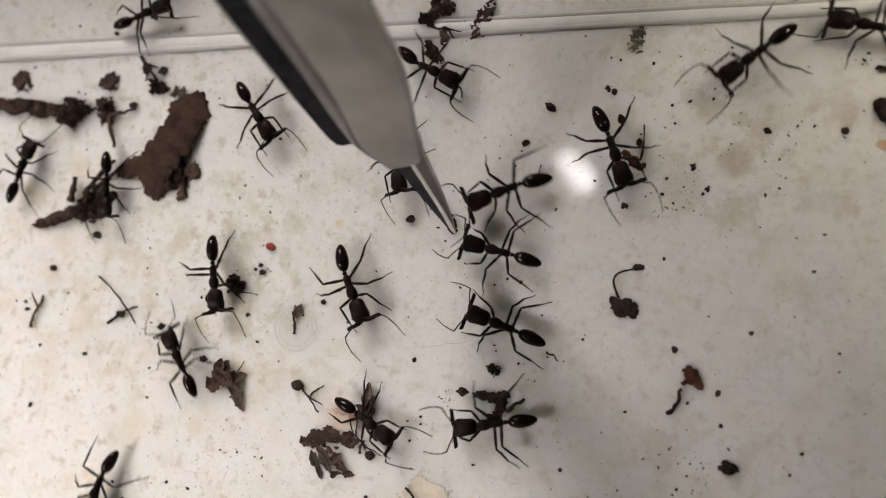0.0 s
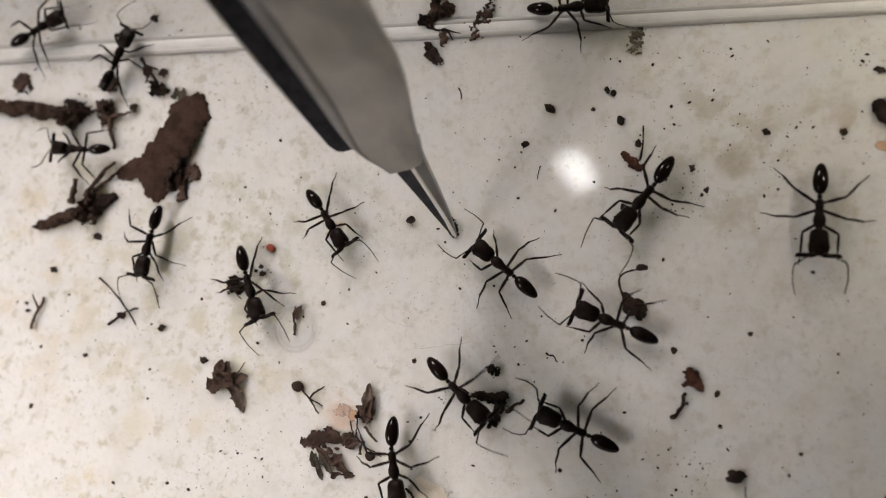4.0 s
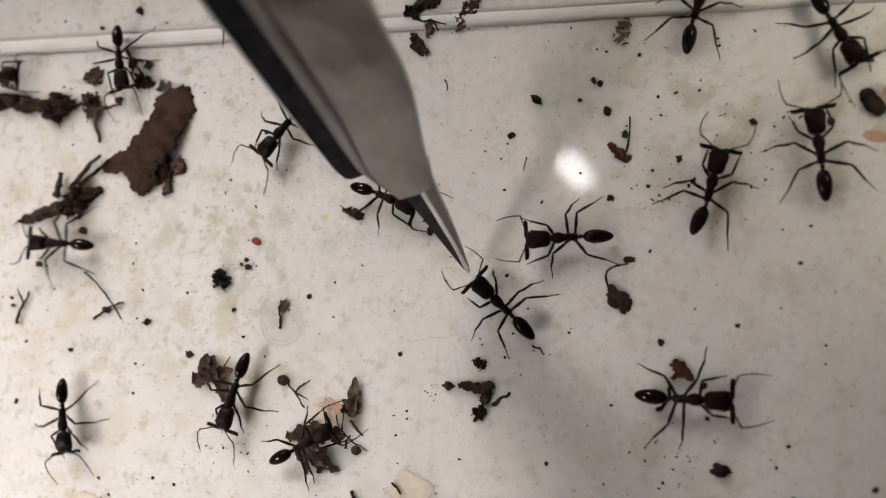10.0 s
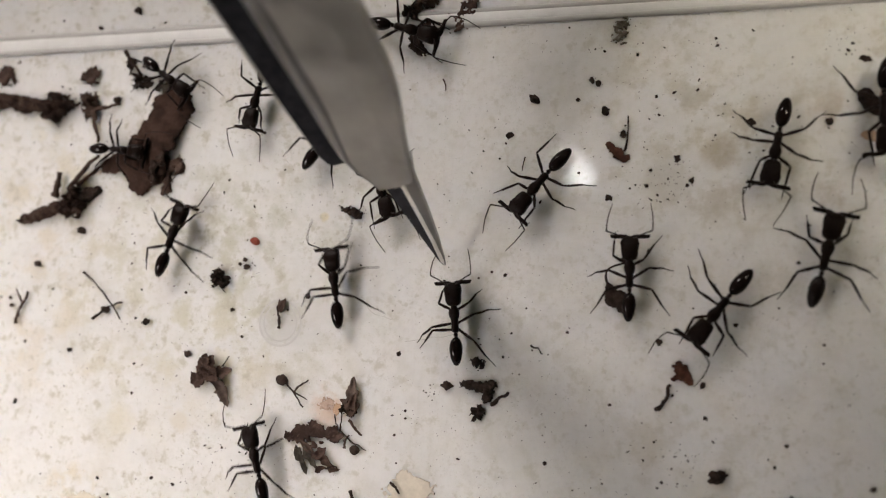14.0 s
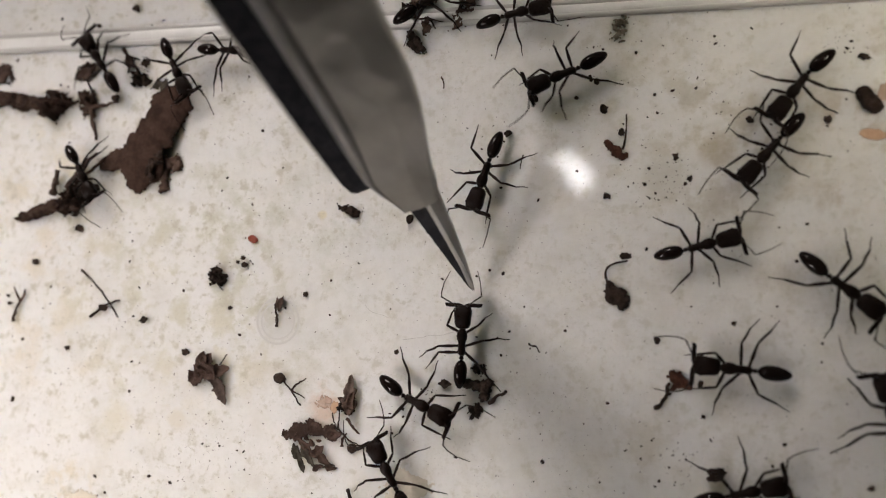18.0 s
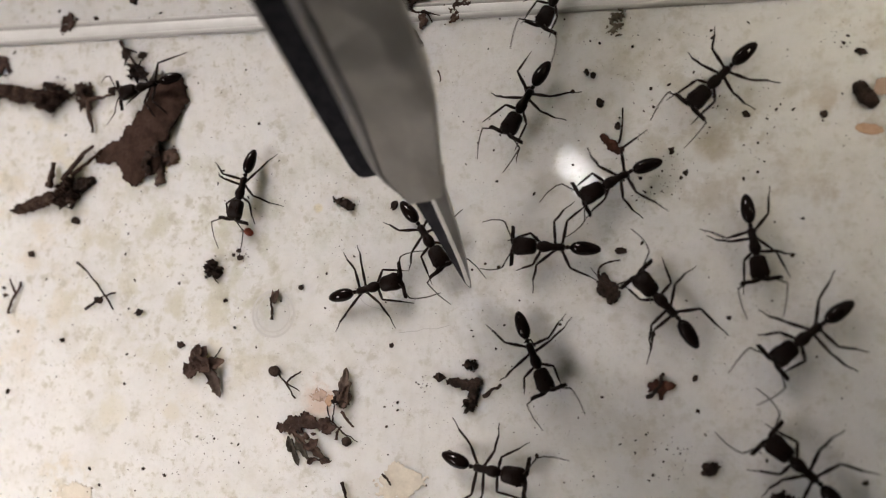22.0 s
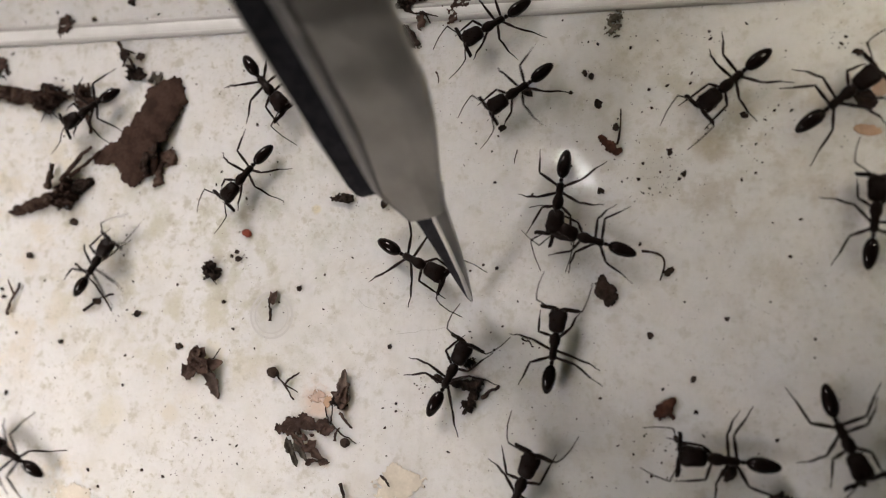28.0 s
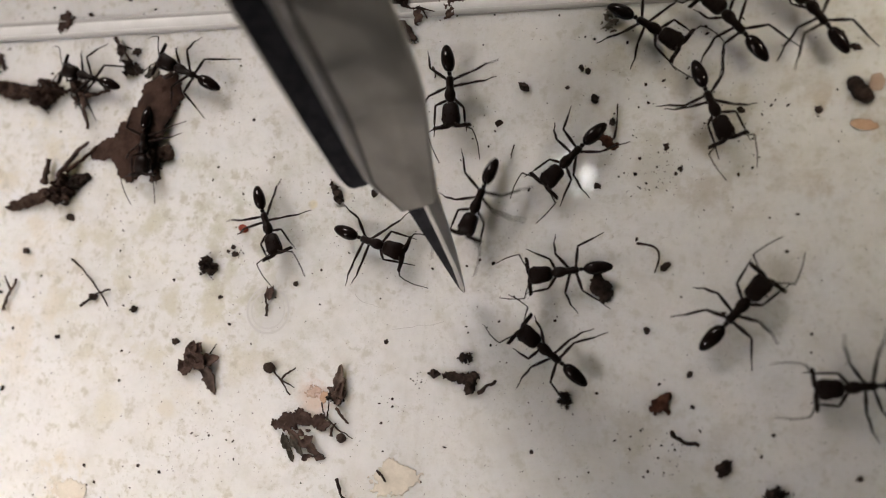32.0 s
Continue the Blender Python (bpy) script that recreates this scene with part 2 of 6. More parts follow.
def steel(colour, rough):
    def build(tree, shader):
        space = mm_space(tree)
        wide = ramp(tree, grain(tree, space, 0.13, 3.0), [(0.36, (0, 0, 0)), (0.64, (1, 1, 1))])
        long = add(tree, "ShaderNodeMapping", Scale=(0.15, 9.0, 1.0))
        tree.links.new(space, long.inputs["Vector"])
        brushed = grain(tree, long.outputs["Vector"], 1.0, 4.0)
        tree.links.new(blend(tree, wide, tuple(c * 0.78 for c in colour), colour), shader.inputs["Base Color"])
        shader.inputs["Metallic"].default_value = 1.0
        tree.links.new(ramp(tree, brushed, [(0.3, (rough * 0.85,) * 3), (0.7, (rough * 1.15,) * 3)]), shader.inputs["Roughness"])
        relief(tree, shader, math_node(tree, "ADD", math_node(tree, "MULTIPLY", grain(tree, space, 0.10, 2.0), 6.0), math_node(tree, "MULTIPLY", brushed, 0.15)), 0.5, 0.0004)
    return build


def soil(dark, light, rough=0.85, bump=0.7):
    def build(tree, shader):
        space = mm_space(tree, spread=True)
        fine = grain(tree, space, 3.2, 6.0, 0.7)
        wide = grain(tree, space, 0.55, 3.0)
        colour = ramp(tree, fine, [(0.30, dark), (0.72, light)])
        colour = blend(tree, ramp(tree, wide, [(0.40, (0, 0, 0)), (0.60, (0.85,) * 3)]), colour, tuple(c * 0.65 if dark[0] < 0.3 else c * 0.9 for c in dark))
        tree.links.new(colour, shader.inputs["Base Color"])
        shader.inputs["Roughness"].default_value = rough
        shader.inputs["Specular IOR Level"].default_value = 0.12
        relief(tree, shader, fine, bump, 0.0003)
    return build


FLOOR = material("translucent_white_plastic", plastic_floor)
CLEAR = material("clear_plastic", plastic_clear)
PAINT = material("off_white_paint", plain((0.62, 0.62, 0.58), 0.7))
MARK = material("raised_white_plastic", plain((0.555, 0.545, 0.515), 0.4))
# Greyer plastic: the darkening that refraction gives the bead's sides is in the colour.
SHADED_RIM = material("clear_plastic_edge", plain((0.43, 0.42, 0.39), 0.4, 0.25))
BENCH = material("grey_laminate", plain((0.45, 0.45, 0.43), 0.5))
CHITIN = material("black_chitin", chitin((0.0035, 0.0022, 0.0018), (0.012, 0.0068, 0.005), 0.32, 0.07))
GASTER = material("glossy_black_chitin", chitin((0.0045, 0.003, 0.0026), (0.009, 0.0052, 0.0042), 0.11, 0.15, 0.08))
LIMB = material("dark_brown_chitin", chitin((0.008, 0.005, 0.004), (0.019, 0.0105, 0.0075), 0.42, 0.1))
FEELER = material("brown_chitin", chitin((0.012, 0.007, 0.005), (0.032, 0.019, 0.014), 0.5, 0.1))
STEEL = material("satin_steel", steel((0.41, 0.395, 0.375), 0.47))
# Near-black steel for sides in shade: the shade is in the colour.
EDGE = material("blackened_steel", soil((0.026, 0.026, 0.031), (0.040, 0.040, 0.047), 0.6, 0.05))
TIP = material("ground_steel", steel((0.31, 0.30, 0.295), 0.36))
# Darker copy of the arm's steel, with the chamfer's shade in its colour.
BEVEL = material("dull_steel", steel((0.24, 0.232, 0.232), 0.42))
# Light steel that paints the highlight along the point's ridge.
BRIGHT = material("polished_steel", steel((0.78, 0.77, 0.76), 0.30))
LEAF = material("dead_leaf", soil((0.036, 0.0215, 0.0165), (0.115, 0.072, 0.056), 0.75, 0.5))
DRYLEAF = material("dry_leaf", soil((0.040, 0.0225, 0.016), (0.066, 0.038, 0.028), 0.85, 0.25))
SOIL = material("dark_soil", soil((0.022, 0.0145, 0.011), (0.066, 0.045, 0.035)))
BARK = material("bark", soil((0.056, 0.035, 0.027), (0.135, 0.088, 0.067)))
PALELEAF = material("pale_dead_leaf", soil((0.075, 0.052, 0.042), (0.155, 0.115, 0.092), 0.75, 0.4))
OCHRE = material("ochre_crust", soil((0.44, 0.285, 0.18), (0.54, 0.375, 0.26), 0.6, 0.1))
RUSSET = material("red_brown_leaf", soil((0.050, 0.020, 0.012), (0.14, 0.060, 0.036), 0.6))
REDSEED = material("red_seed", soil((0.20, 0.040, 0.022), (0.34, 0.085, 0.05), 0.4, 0.2))
OLIVE = material("withered_green", soil((0.040, 0.034, 0.026), (0.115, 0.100, 0.078)))
CRUST = material("cream_crust", soil((0.55, 0.50, 0.41), (0.63, 0.575, 0.48), 0.5, 0.03))
FIBRE = material("pale_fibre", plain((0.45, 0.44, 0.41), 0.6))
RUST = material("orange_crust", soil((0.40, 0.29, 0.22), (0.54, 0.42, 0.34), 0.6, 0.1))
DUSTY = material("grey_mould", soil((0.10, 0.085, 0.062), (0.24, 0.21, 0.165)))


# ---- mesh helpers ----
def mesh_object(name, bm, mat, smooth=True):
    data = bpy.data.meshes.new(name)
    for f in bm.faces:
        f.smooth = smooth
    bm.normal_update()
    bm.to_mesh(data)
    bm.free()
    data.materials.append(mat)
    return new(name, data)


def part(name, bm, mat, parent, label="", smooth=True):
    ob = mesh_object(name, bm, mat, smooth)
    ob.parent = parent
    if label:
        tagged(ob, label)
    return ob


def tube(bm, points, radii, sides=8):
    """A tapered round tube along points (metres)."""
    points = [Vector(p) for p in points]
    rings = []
    for i, p in enumerate(points):
        ahead = (points[min(i + 1, len(points) - 1)] - points[max(i - 1, 0)]).normalized()
        turn = ahead.to_track_quat("Z", "Y").to_matrix()
        rings.append([bm.verts.new(p + turn @ Vector((math.cos(a) * radii[i], math.sin(a) * radii[i], 0)))
                      for a in (2 * math.pi * k / sides for k in range(sides))])
    for a, b in zip(rings, rings[1:]):
        for k in range(sides):
            bm.faces.new((a[k], a[(k + 1) % sides], b[(k + 1) % sides], b[k]))
    bm.faces.new(rings[0][::-1])
    bm.faces.new(rings[-1])


def body_form(bm, sections, sides=16, square=2.0):
    """A closed form along x from sections (x, half width, half height, z), in millimetres; square > 2 flattens the sides."""
    rings = []
    for x, w, h, z in sections:
        ring = []
        for k in range(sides):
            c, s = math.cos(2 * math.pi * k / sides), math.sin(2 * math.pi * k / sides)
            ring.append(bm.verts.new(Vector((x, w * math.copysign(abs(c) ** (2 / square), c), z + h * math.copysign(abs(s) ** (2 / square), s))) * MM))
        rings.append(ring)
    for a, b in zip(rings, rings[1:]):
        for k in range(sides):
            bm.faces.new((a[k], a[(k + 1) % sides], b[(k + 1) % sides], b[k]))
    bm.faces.new(rings[0][::-1])
    bm.faces.new(rings[-1])


def box(bm, x0, y0, z0, x1, y1, z1):
    v = [bm.verts.new((x, y, z)) for z in (z0, z1) for x, y in ((x0, y0), (x1, y0), (x1, y1), (x0, y1))]
    for f in ((3, 2, 1, 0), (4, 5, 6, 7), (0, 1, 5, 4), (1, 2, 6, 5), (2, 3, 7, 6), (3, 0, 4, 7)):
        bm.faces.new([v[i] for i in f])


def slab(name, a, b, mat, label="", category="", bevel=0.0):
    bm = bmesh.new()
    box(bm, *a, *b)
    if bevel:
        bmesh.ops.bevel(bm, geom=bm.edges[:], offset=bevel, segments=2, affect="EDGES")
    return tagged(mesh_object(name, bm, mat, False), label, category, kind="structure")


# ---- the tray, the bench and the room ----
slab("floor", (-0.112, -0.075, -0.006), (0.105, 0.075, 0.0), FLOOR, "white plastic tray floor with stains and specks", "tray floor")
for n, a, b in (("wall_north", (-0.1145, 0.075, -0.006), (0.1075, 0.0775, 0.030)), ("wall_south", (-0.1145, -0.0775, -0.006), (0.1075, -0.075, 0.030)),
                ("wall_west", (-0.1145, -0.075, -0.006), (-0.112, 0.075, 0.030)), ("wall_east", (0.105, -0.075, -0.006), (0.1075, 0.075, 0.030))):
    slab(n, a, b, CLEAR, "clear plastic side of the tray", "tray wall", 0.0004)
slab("bench_top", (-0.9, -0.5, -0.036), (0.9, 0.6, -0.0061), BENCH, "grey laminate bench top under the tray", "bench", 0.003)
slab("room_floor", (-2.2, -2.0, -0.95), (2.2, 2.0, -0.90), BENCH, "plain grey room floor", "floor")
slab("ceiling", (-2.2, -2.0, 1.65), (2.2, 2.0, 1.70), PAINT, "plain white ceiling", "ceiling")
for n, a, b in (("room_wall_north", (-2.2, 2.0, -0.95), (2.2, 2.05, 1.70)), ("room_wall_south", (-2.2, -2.05, -0.95), (2.2, -2.0, 1.70)),
                ("room_wall_west", (-2.25, -2.05, -0.95), (-2.2, 2.05, 1.70)), ("room_wall_east", (2.2, -2.05, -0.95), (2.25, 2.05, 1.70))):
    slab(n, a, b, PAINT, "plain off-white room wall", "wall")


def ridge(name, y_mid, slope, width, height, mat):
    """A long rounded bead moulded across the tray floor."""
    bm = bmesh.new()
    profile = [(math.cos(math.pi * k / 10), math.sin(math.pi * k / 10)) for k in range(11)]
    rows = []
    for i in range(61):
        x = -0.111 + 0.215 * i / 60
        y = y_mid + slope * x
        wob = 1 + 0.25 * noise.noise((x * 120, y_mid * 900, 0))
        rows.append([bm.verts.new((x, y + c * width / 2, 0.0002 - 0.0004 + s * height * wob)) for c, s in profile])
    for a, b in zip(rows, rows[1:]):
        for k in range(10):
            bm.faces.new((a[k], b[k], b[k + 1], a[k + 1]))
    return tagged(mesh_object(name, bm, mat), "clear moulded plastic bead along the tray's edge", "bead", kind="structure")


ridge("trim_bead", 0.0290, -0.0452, 0.0019, 0.00050, CLEAR)
# Dark lines along the bead's slopes, painted by two greyer strips.
ridge("trim_bead_inner_edge", 0.02815, -0.0414, 0.0009, 0.00052, SHADED_RIM)
ridge("trim_bead_outer_edge", 0.02985, -0.0490, 0.0008, 0.00052, SHADED_RIM)


# ---- mould ring, marks ----
def mould_ring(x, y):
    rings = bmesh.new()
    for r, w, h in ((2.9, 0.36, 0.006), (2.3, 0.28, 0.002)):
        loops = []
        for k in range(48):
            a = 2 * math.pi * k / 48
            loops.append([rings.verts.new(Vector((math.cos(a) * (r + d), math.sin(a) * (r + d), z)) * MM)
                          for d, z in ((-w, -0.05), (-w / 3, h), (w / 3, h), (w, -0.05))])
        for k in range(48):
            a, b = loops[k], loops[(k + 1) % 48]
            for j in range(3):
                rings.faces.new((a[j], a[j + 1], b[j + 1], b[j]))
    ob = mesh_object("mould_ring", rings, MARK)
    ob.location = (x * MM, y * MM, 0)
    return tagged(ob, "faint round mould mark raised on the white plastic", "mould mark", kind="structure")


mould_ring(*RING)


# ---- litter ----
def shred_form(bm, lobes, thick, seed, ragged=0.5, holes=0.25, cell=0.14, lift=0.5, relief_share=0.5, arch=0.0):
    """A torn sheet with ragged edges and holes over lobes (x, y, length, width, turn in degrees), in millimetres."""
    ox = random.Random(seed).uniform(0, 90)
    reach = max(math.hypot(u, v) + max(length, width) * 0.85 for u, v, length, width, turn in lobes)
    fine = max(0.42, min(1.5, 2.6 / reach))
    n = min(150, int(2 * reach / cell) + 2)
    cell = 2 * reach / (n - 1)
    shapes = [(u, v, length / 2, width / 2, math.cos(radians(turn)), math.sin(radians(turn))) for u, v, length, width, turn in lobes]

    def field(x, y):
        best = -9.0
        for u, v, a, b, c, s in shapes:
            p, q = ((x - u) * c + (y - v) * s) / a, ((y - v) * c - (x - u) * s) / b
            best = max(best, 1 - math.hypot(p, q))
        best = min(best, 0.45)
        n1 = noise.fractal((x * fine + ox, y * fine, 2.1), 0.6, 2.1, 5)
        n2 = noise.noise((x * fine * 3.2 + ox, y * fine * 3.2, 7.7)) + 0.8 * noise.noise((x * fine * 6.5 + ox, y * fine * 6.5, 3.1))
        return best + ragged * (1.0 * n1 + 0.95 * n2) - holes * max(0.0, noise.noise((x * 0.95 - ox, y * 0.95, 5.0)) - 0.25) * 3

    grid = [[field(-reach + cell * i, -reach + cell * j) for j in range(n)] for i in range(n)]
    spots, quads = {}, []
    for i in range(n - 1):
        for j in range(n - 1):
            ring = ((i, j), (i + 1, j), (i + 1, j + 1), (i, j + 1))
            if sum(1 for a, b in ring if grid[a][b] > 0) >= 3 or sum(grid[a][b] for a, b in ring) > 0.05:
                quads.append(ring)
    edge_count = {}
    for ring in quads:
        for a, b in zip(ring, ring[1:] + ring[:1]):
            key = (min(a, b), max(a, b))
            edge_count[key] = edge_count.get(key, 0) + 1
    rim = {p for key, count in edge_count.items() if count == 1 for p in key}

    def corner(p):
        if p in spots:
            return spots[p]
        i, j = p
        x, y = -reach + cell * i, -reach + cell * j
        f = grid[i][j]
        gx = (grid[min(i + 1, n - 1)][j] - grid[max(i - 1, 0)][j]) / (2 * cell)
        gy = (grid[i][min(j + 1, n - 1)] - grid[i][max(j - 1, 0)]) / (2 * cell)
        slope = gx * gx + gy * gy
        if p in rim and slope > 1e-6:
            k = max(-0.75 * cell, min(0.75 * cell, -f / math.sqrt(slope))) / math.sqrt(slope)
            x, y = x + gx * k, y + gy * k
        bump = 0.6 + relief_share * noise.fractal((x * 0.9 + ox, y * 0.9, 4.4), 0.8, 2.1, 4)
        base = max(0.0, lift * thick * noise.noise((x * 0.35 + ox, y * 0.35, 1.5)) * 1.6)
        base += arch * max(0.0, 1 - (math.hypot(x, y) / (0.62 * reach)) ** 2)
        full = thick * max(0.2, bump) * (0.35 if p in rim else min(1.0, 0.5 + 2.2 * max(0.0, f)))
        spots[p] = (bm.verts.new(Vector((x, y, base + full)) * MM), bm.verts.new(Vector((x, y, base)) * MM))
        return spots[p]

    for ring in quads:
        tops = [corner(p) for p in ring]
        bm.faces.new([t[0] for t in tops])
        bm.faces.new([t[1] for t in reversed(tops)])
        for a, b in zip(ring, ring[1:] + ring[:1]):
            if edge_count[(min(a, b), max(a, b))] == 1:
                bm.faces.new((corner(a)[0], corner(a)[1], corner(b)[1], corner(b)[0]))


def lump_form(bm, length, width, high, seed, ragged=0.35, cuts=3):
    """A crumb of soil resting on its underside, in millimetres."""
    made = bmesh.ops.create_icosphere(bm, subdivisions=cuts, radius=1.0)["verts"]
    rnd = random.Random(seed)
    ox = rnd.uniform(0, 100)
    low = 0
    for v in made:
        p = v.co.copy()
        n = noise.fractal((p.x * 1.4 + ox, p.y * 1.4, p.z * 1.4), 0.8, 2.3, 4)
        p *= max(0.45, 1 + ragged * n * 1.4)
        v.co = Vector((p.x * length / 2, p.y * width / 2, p.z * high / 2)) * MM
        low = min(low, v.co.z)
    for v in made:
        v.co.z -= low + 0.1 * high * MM
        v.co.z = max(v.co.z, 0.0)


def stick(name, x, y, length, width, high, turn, mat, seed, label, category="bark"):
    bm = bmesh.new()
    lobes = [(-0.27 * length, 0, 0.62 * length, width, 2), (0, 0, 0.75 * length, width * 1.1, -2), (0.27 * length, 0, 0.62 * length, width * 0.9, 0)]
    shred_form(bm, lobes, high, seed, 0.30 if length > 4 else 0.5, 0.0, width / 11, 0.1)
    return put(tagged(mesh_object(name, bm, mat, False), label, category), x, y, turn)


def twig_form(bm, length, radius, seed, bend=0.5, forks=0, knots=True):
    """A thin crooked twig along x, in millimetres."""
    rnd = random.Random(seed)
    pts, a, x, y = [], rnd.uniform(-0.3, 0.3), -length / 2, 0.0
    n = 9
    for i in range(n):
        z = radius * 1.05 + 0.25 * abs(math.sin(i * 1.3 + seed))
        pts.append(Vector((x, y, z)) * MM)
        a += rnd.uniform(-bend, bend)
        a *= 0.8
        x += math.cos(a) * length / (n - 1)
        y += math.sin(a) * length / (n - 1)
    radii = [radius * MM * rnd.uniform(0.7, 1.25) * (1 - 0.45 * i / n) for i in range(n)]
    tube(bm, pts, radii, 7)
    for f in range(forks):
        p = pts[rnd.randint(3, 6)]
        side = rnd.choice((-1, 1))
        q = [p + Vector((0.12 * length * k, side * 0.10 * length * k + 0.1 * rnd.random(), 0.08 * k)) * MM for k in range(4)]
        tube(bm, q, [radius * MM * (0.8 - 0.15 * k) for k in range(4)], 6)


def put(ob, x, y, turn=0.0, z=0.0):
    ob.matrix_world = pose(x * MM, y * MM, z * MM, 0, 0, turn)
    return ob


def flake(name, x, y, length, width, thick, turn, mat, seed, label, ragged=0.35, curl=0.5, holes=0.2, z=0.0, category="litter", group=""):
    bm = bmesh.new()
    shred_form(bm, [(0, 0, length * 1.08, width * 1.08, 0)], thick, seed, ragged, holes, min(0.14, width / 16), curl, 0.25)
    return put(tagged(mesh_object(name, bm, mat, mat is not SOIL), label, category, group), x, y, turn, z)


def leaf(name, x, y, thick, pieces, mat, seed, label, category="leaf", ragged=0.45, holes=0.2, stem=None, arch=0.0):
    """A torn leaf over several lobes (x, y, length, width, turn), in millimetres round its middle; stem is (x, y, length, turn)."""
    ob = tagged(new(name), label, category)
    bm = bmesh.new()
    shred_form(bm, pieces, thick, seed, ragged, holes, relief_share=0.25, arch=arch)
    part("blade", bm, mat, ob, "", mat is not SOIL)
    if stem:
        bm = bmesh.new()
        twig_form(bm, stem[2], 0.32, seed, 0.2)
        part("stem", bm, mat, ob, "thin pale brown leaf stem").matrix_local = pose(stem[0] * MM, stem[1] * MM, 0, 0, 0, stem[3])
    return put(ob, x, y)


def leaflet_form(bm, length, width, thick, seed, fold=0.5, curl=0.5, base=0.0):
    """A dry pointed leaf blade along x, folded on its midrib and curled, in millimetres."""
    rnd = random.Random(seed)
    ox, along, across = rnd.uniform(0, 90), 18, 6
    skew = rnd.uniform(-0.25, 0.25)
    tops, lows = [], []
    for i in range(along + 1):
        f = i / along
        half = 0.5 * width * max(0.05, math.sin(math.pi * min(1.0, f ** 0.8)) ** 0.75)
        row, under = [], []
        for j in range(across + 1):
            v = 2.0 * j / across - 1
            edge = 1 + (0.55 * noise.fractal((f * length * 1.6 + ox, v * 2.0, 1.7), 0.7, 2.1, 4) if abs(v) > 0.6 else 0)
            y = v * half * edge + skew * width * math.sin(2.2 * f)
            x = (f - 0.5) * length + 0.08 * length * noise.noise((f * 5 + ox, v * 3, 8.2))
            z = base + fold * half * abs(v) + curl * width * 0.5 * (2 * f - 1) ** 2 + 0.22 * width * abs(noise.noise((x * 1.1 + ox, y * 1.3, 0.4)))
            row.append(bm.verts.new(Vector((x, y, z + thick)) * MM))
            under.append(bm.verts.new(Vector((x, y, z)) * MM))
        tops.append(row)
        lows.append(under)
    for i in range(along):
        for j in range(across):
            bm.faces.new((tops[i][j], tops[i + 1][j], tops[i + 1][j + 1], tops[i][j + 1]))
            bm.faces.new((lows[i][j + 1], lows[i + 1][j + 1], lows[i + 1][j], lows[i][j]))
        for j in (0, across):
            bm.faces.new((tops[i][j], lows[i][j], lows[i + 1][j], tops[i + 1][j]))
    for i in (0, along):
        for j in range(across):
            bm.faces.new((tops[i][j], tops[i][j + 1], lows[i][j + 1], lows[i][j]))
    bmesh.ops.recalc_face_normals(bm, faces=bm.faces[:])


def tuft(name, x, y, blades, seed, label, category="leaf", stalks=()):
    """Dry leaf blades stuck together: (x, y, length, width, turn, material, height over the floor), and stalks (x, y, length, radius, turn)."""
    ob = tagged(new(name), label, category)
    for k, (u, v, length, width, turn, mat, base) in enumerate(blades):
        bm = bmesh.new()
        leaflet_form(bm, length, width, 0.1, seed * 17 + k, 0.45, 0.35, base)
        part("blade", bm, mat, ob).matrix_local = pose(u * MM, v * MM, 0, 0, 0, turn)
    for k, (u, v, length, radius, turn) in enumerate(stalks):
        bm = bmesh.new()
        twig_form(bm, length, radius, seed * 13 + k, 0.35)
        part("stalk", bm, SOIL, ob).matrix_local = pose(u * MM, v * MM, 0, 0, 0, turn)
    return put(ob, x, y)


def clump(name, x, y, length, width, high, turn, mat, seed, label, count=4, category="soil clump"):
    """A ragged mass of soil with a few crumbs and rootlets stuck to it, in millimetres."""
    ob = tagged(new(name), label, category)
    rnd = random.Random(seed)
    bm = bmesh.new()
    lobes = [(0, 0, length * 0.78, width * 0.72, 0)]
    for i in range(3):
        a = rnd.uniform(0, 6.283)
        lobes.append((math.cos(a) * 0.30 * length, math.sin(a) * 0.30 * width, length * rnd.uniform(0.3, 0.5), width * rnd.uniform(0.22, 0.4), rnd.uniform(0, 180)))
    shred_form(bm, lobes, high, seed, 0.62, 0.18, min(0.14, width / 18), 0.2)
    part("mass", bm, mat, ob, "", False)
    for i in range(count):
        a, r = rnd.uniform(0, 6.283), rnd.uniform(0.28, 0.50)
        size = rnd.uniform(0.12, 0.26)
        bm = bmesh.new()
        lump_form(bm, length * size, width * size * 1.15, high * rnd.uniform(0.5, 1.0), seed * 31 + i, 0.75, 2)
        part("crumb", bm, mat, ob, "", False).matrix_local = pose(math.cos(a) * r * length * MM, math.sin(a) * r * width * MM, 0, 0, 0, rnd.uniform(-35, 35))
    for i in range(2):
        a = rnd.uniform(0, 6.283)
        p = Vector((math.cos(a) * 0.25 * length, math.sin(a) * 0.25 * width, high * 0.3))
        q = Vector((math.cos(a) * 0.6 * length, math.sin(a + 0.3) * 0.6 * width, 0.12))
        bm = bmesh.new()
        tube(bm, [p * MM, (p.lerp(q, 0.6) + Vector((0, 0.1, 0.1))) * MM, q * MM], [0.11 * MM, 0.08 * MM, 0.05 * MM], 6)
        part("rootlet", bm, mat, ob)
    return put(ob, x, y, turn)


def lump(name, x, y, length, width, high, turn, mat, seed, label, ragged=0.4, cuts=3, z=0.0, category="crumb", group=""):
    bm = bmesh.new()
    lump_form(bm, length, width, high, seed, ragged, cuts)
    return put(tagged(mesh_object(name, bm, mat, False), label, category, group), x, y, turn, z)


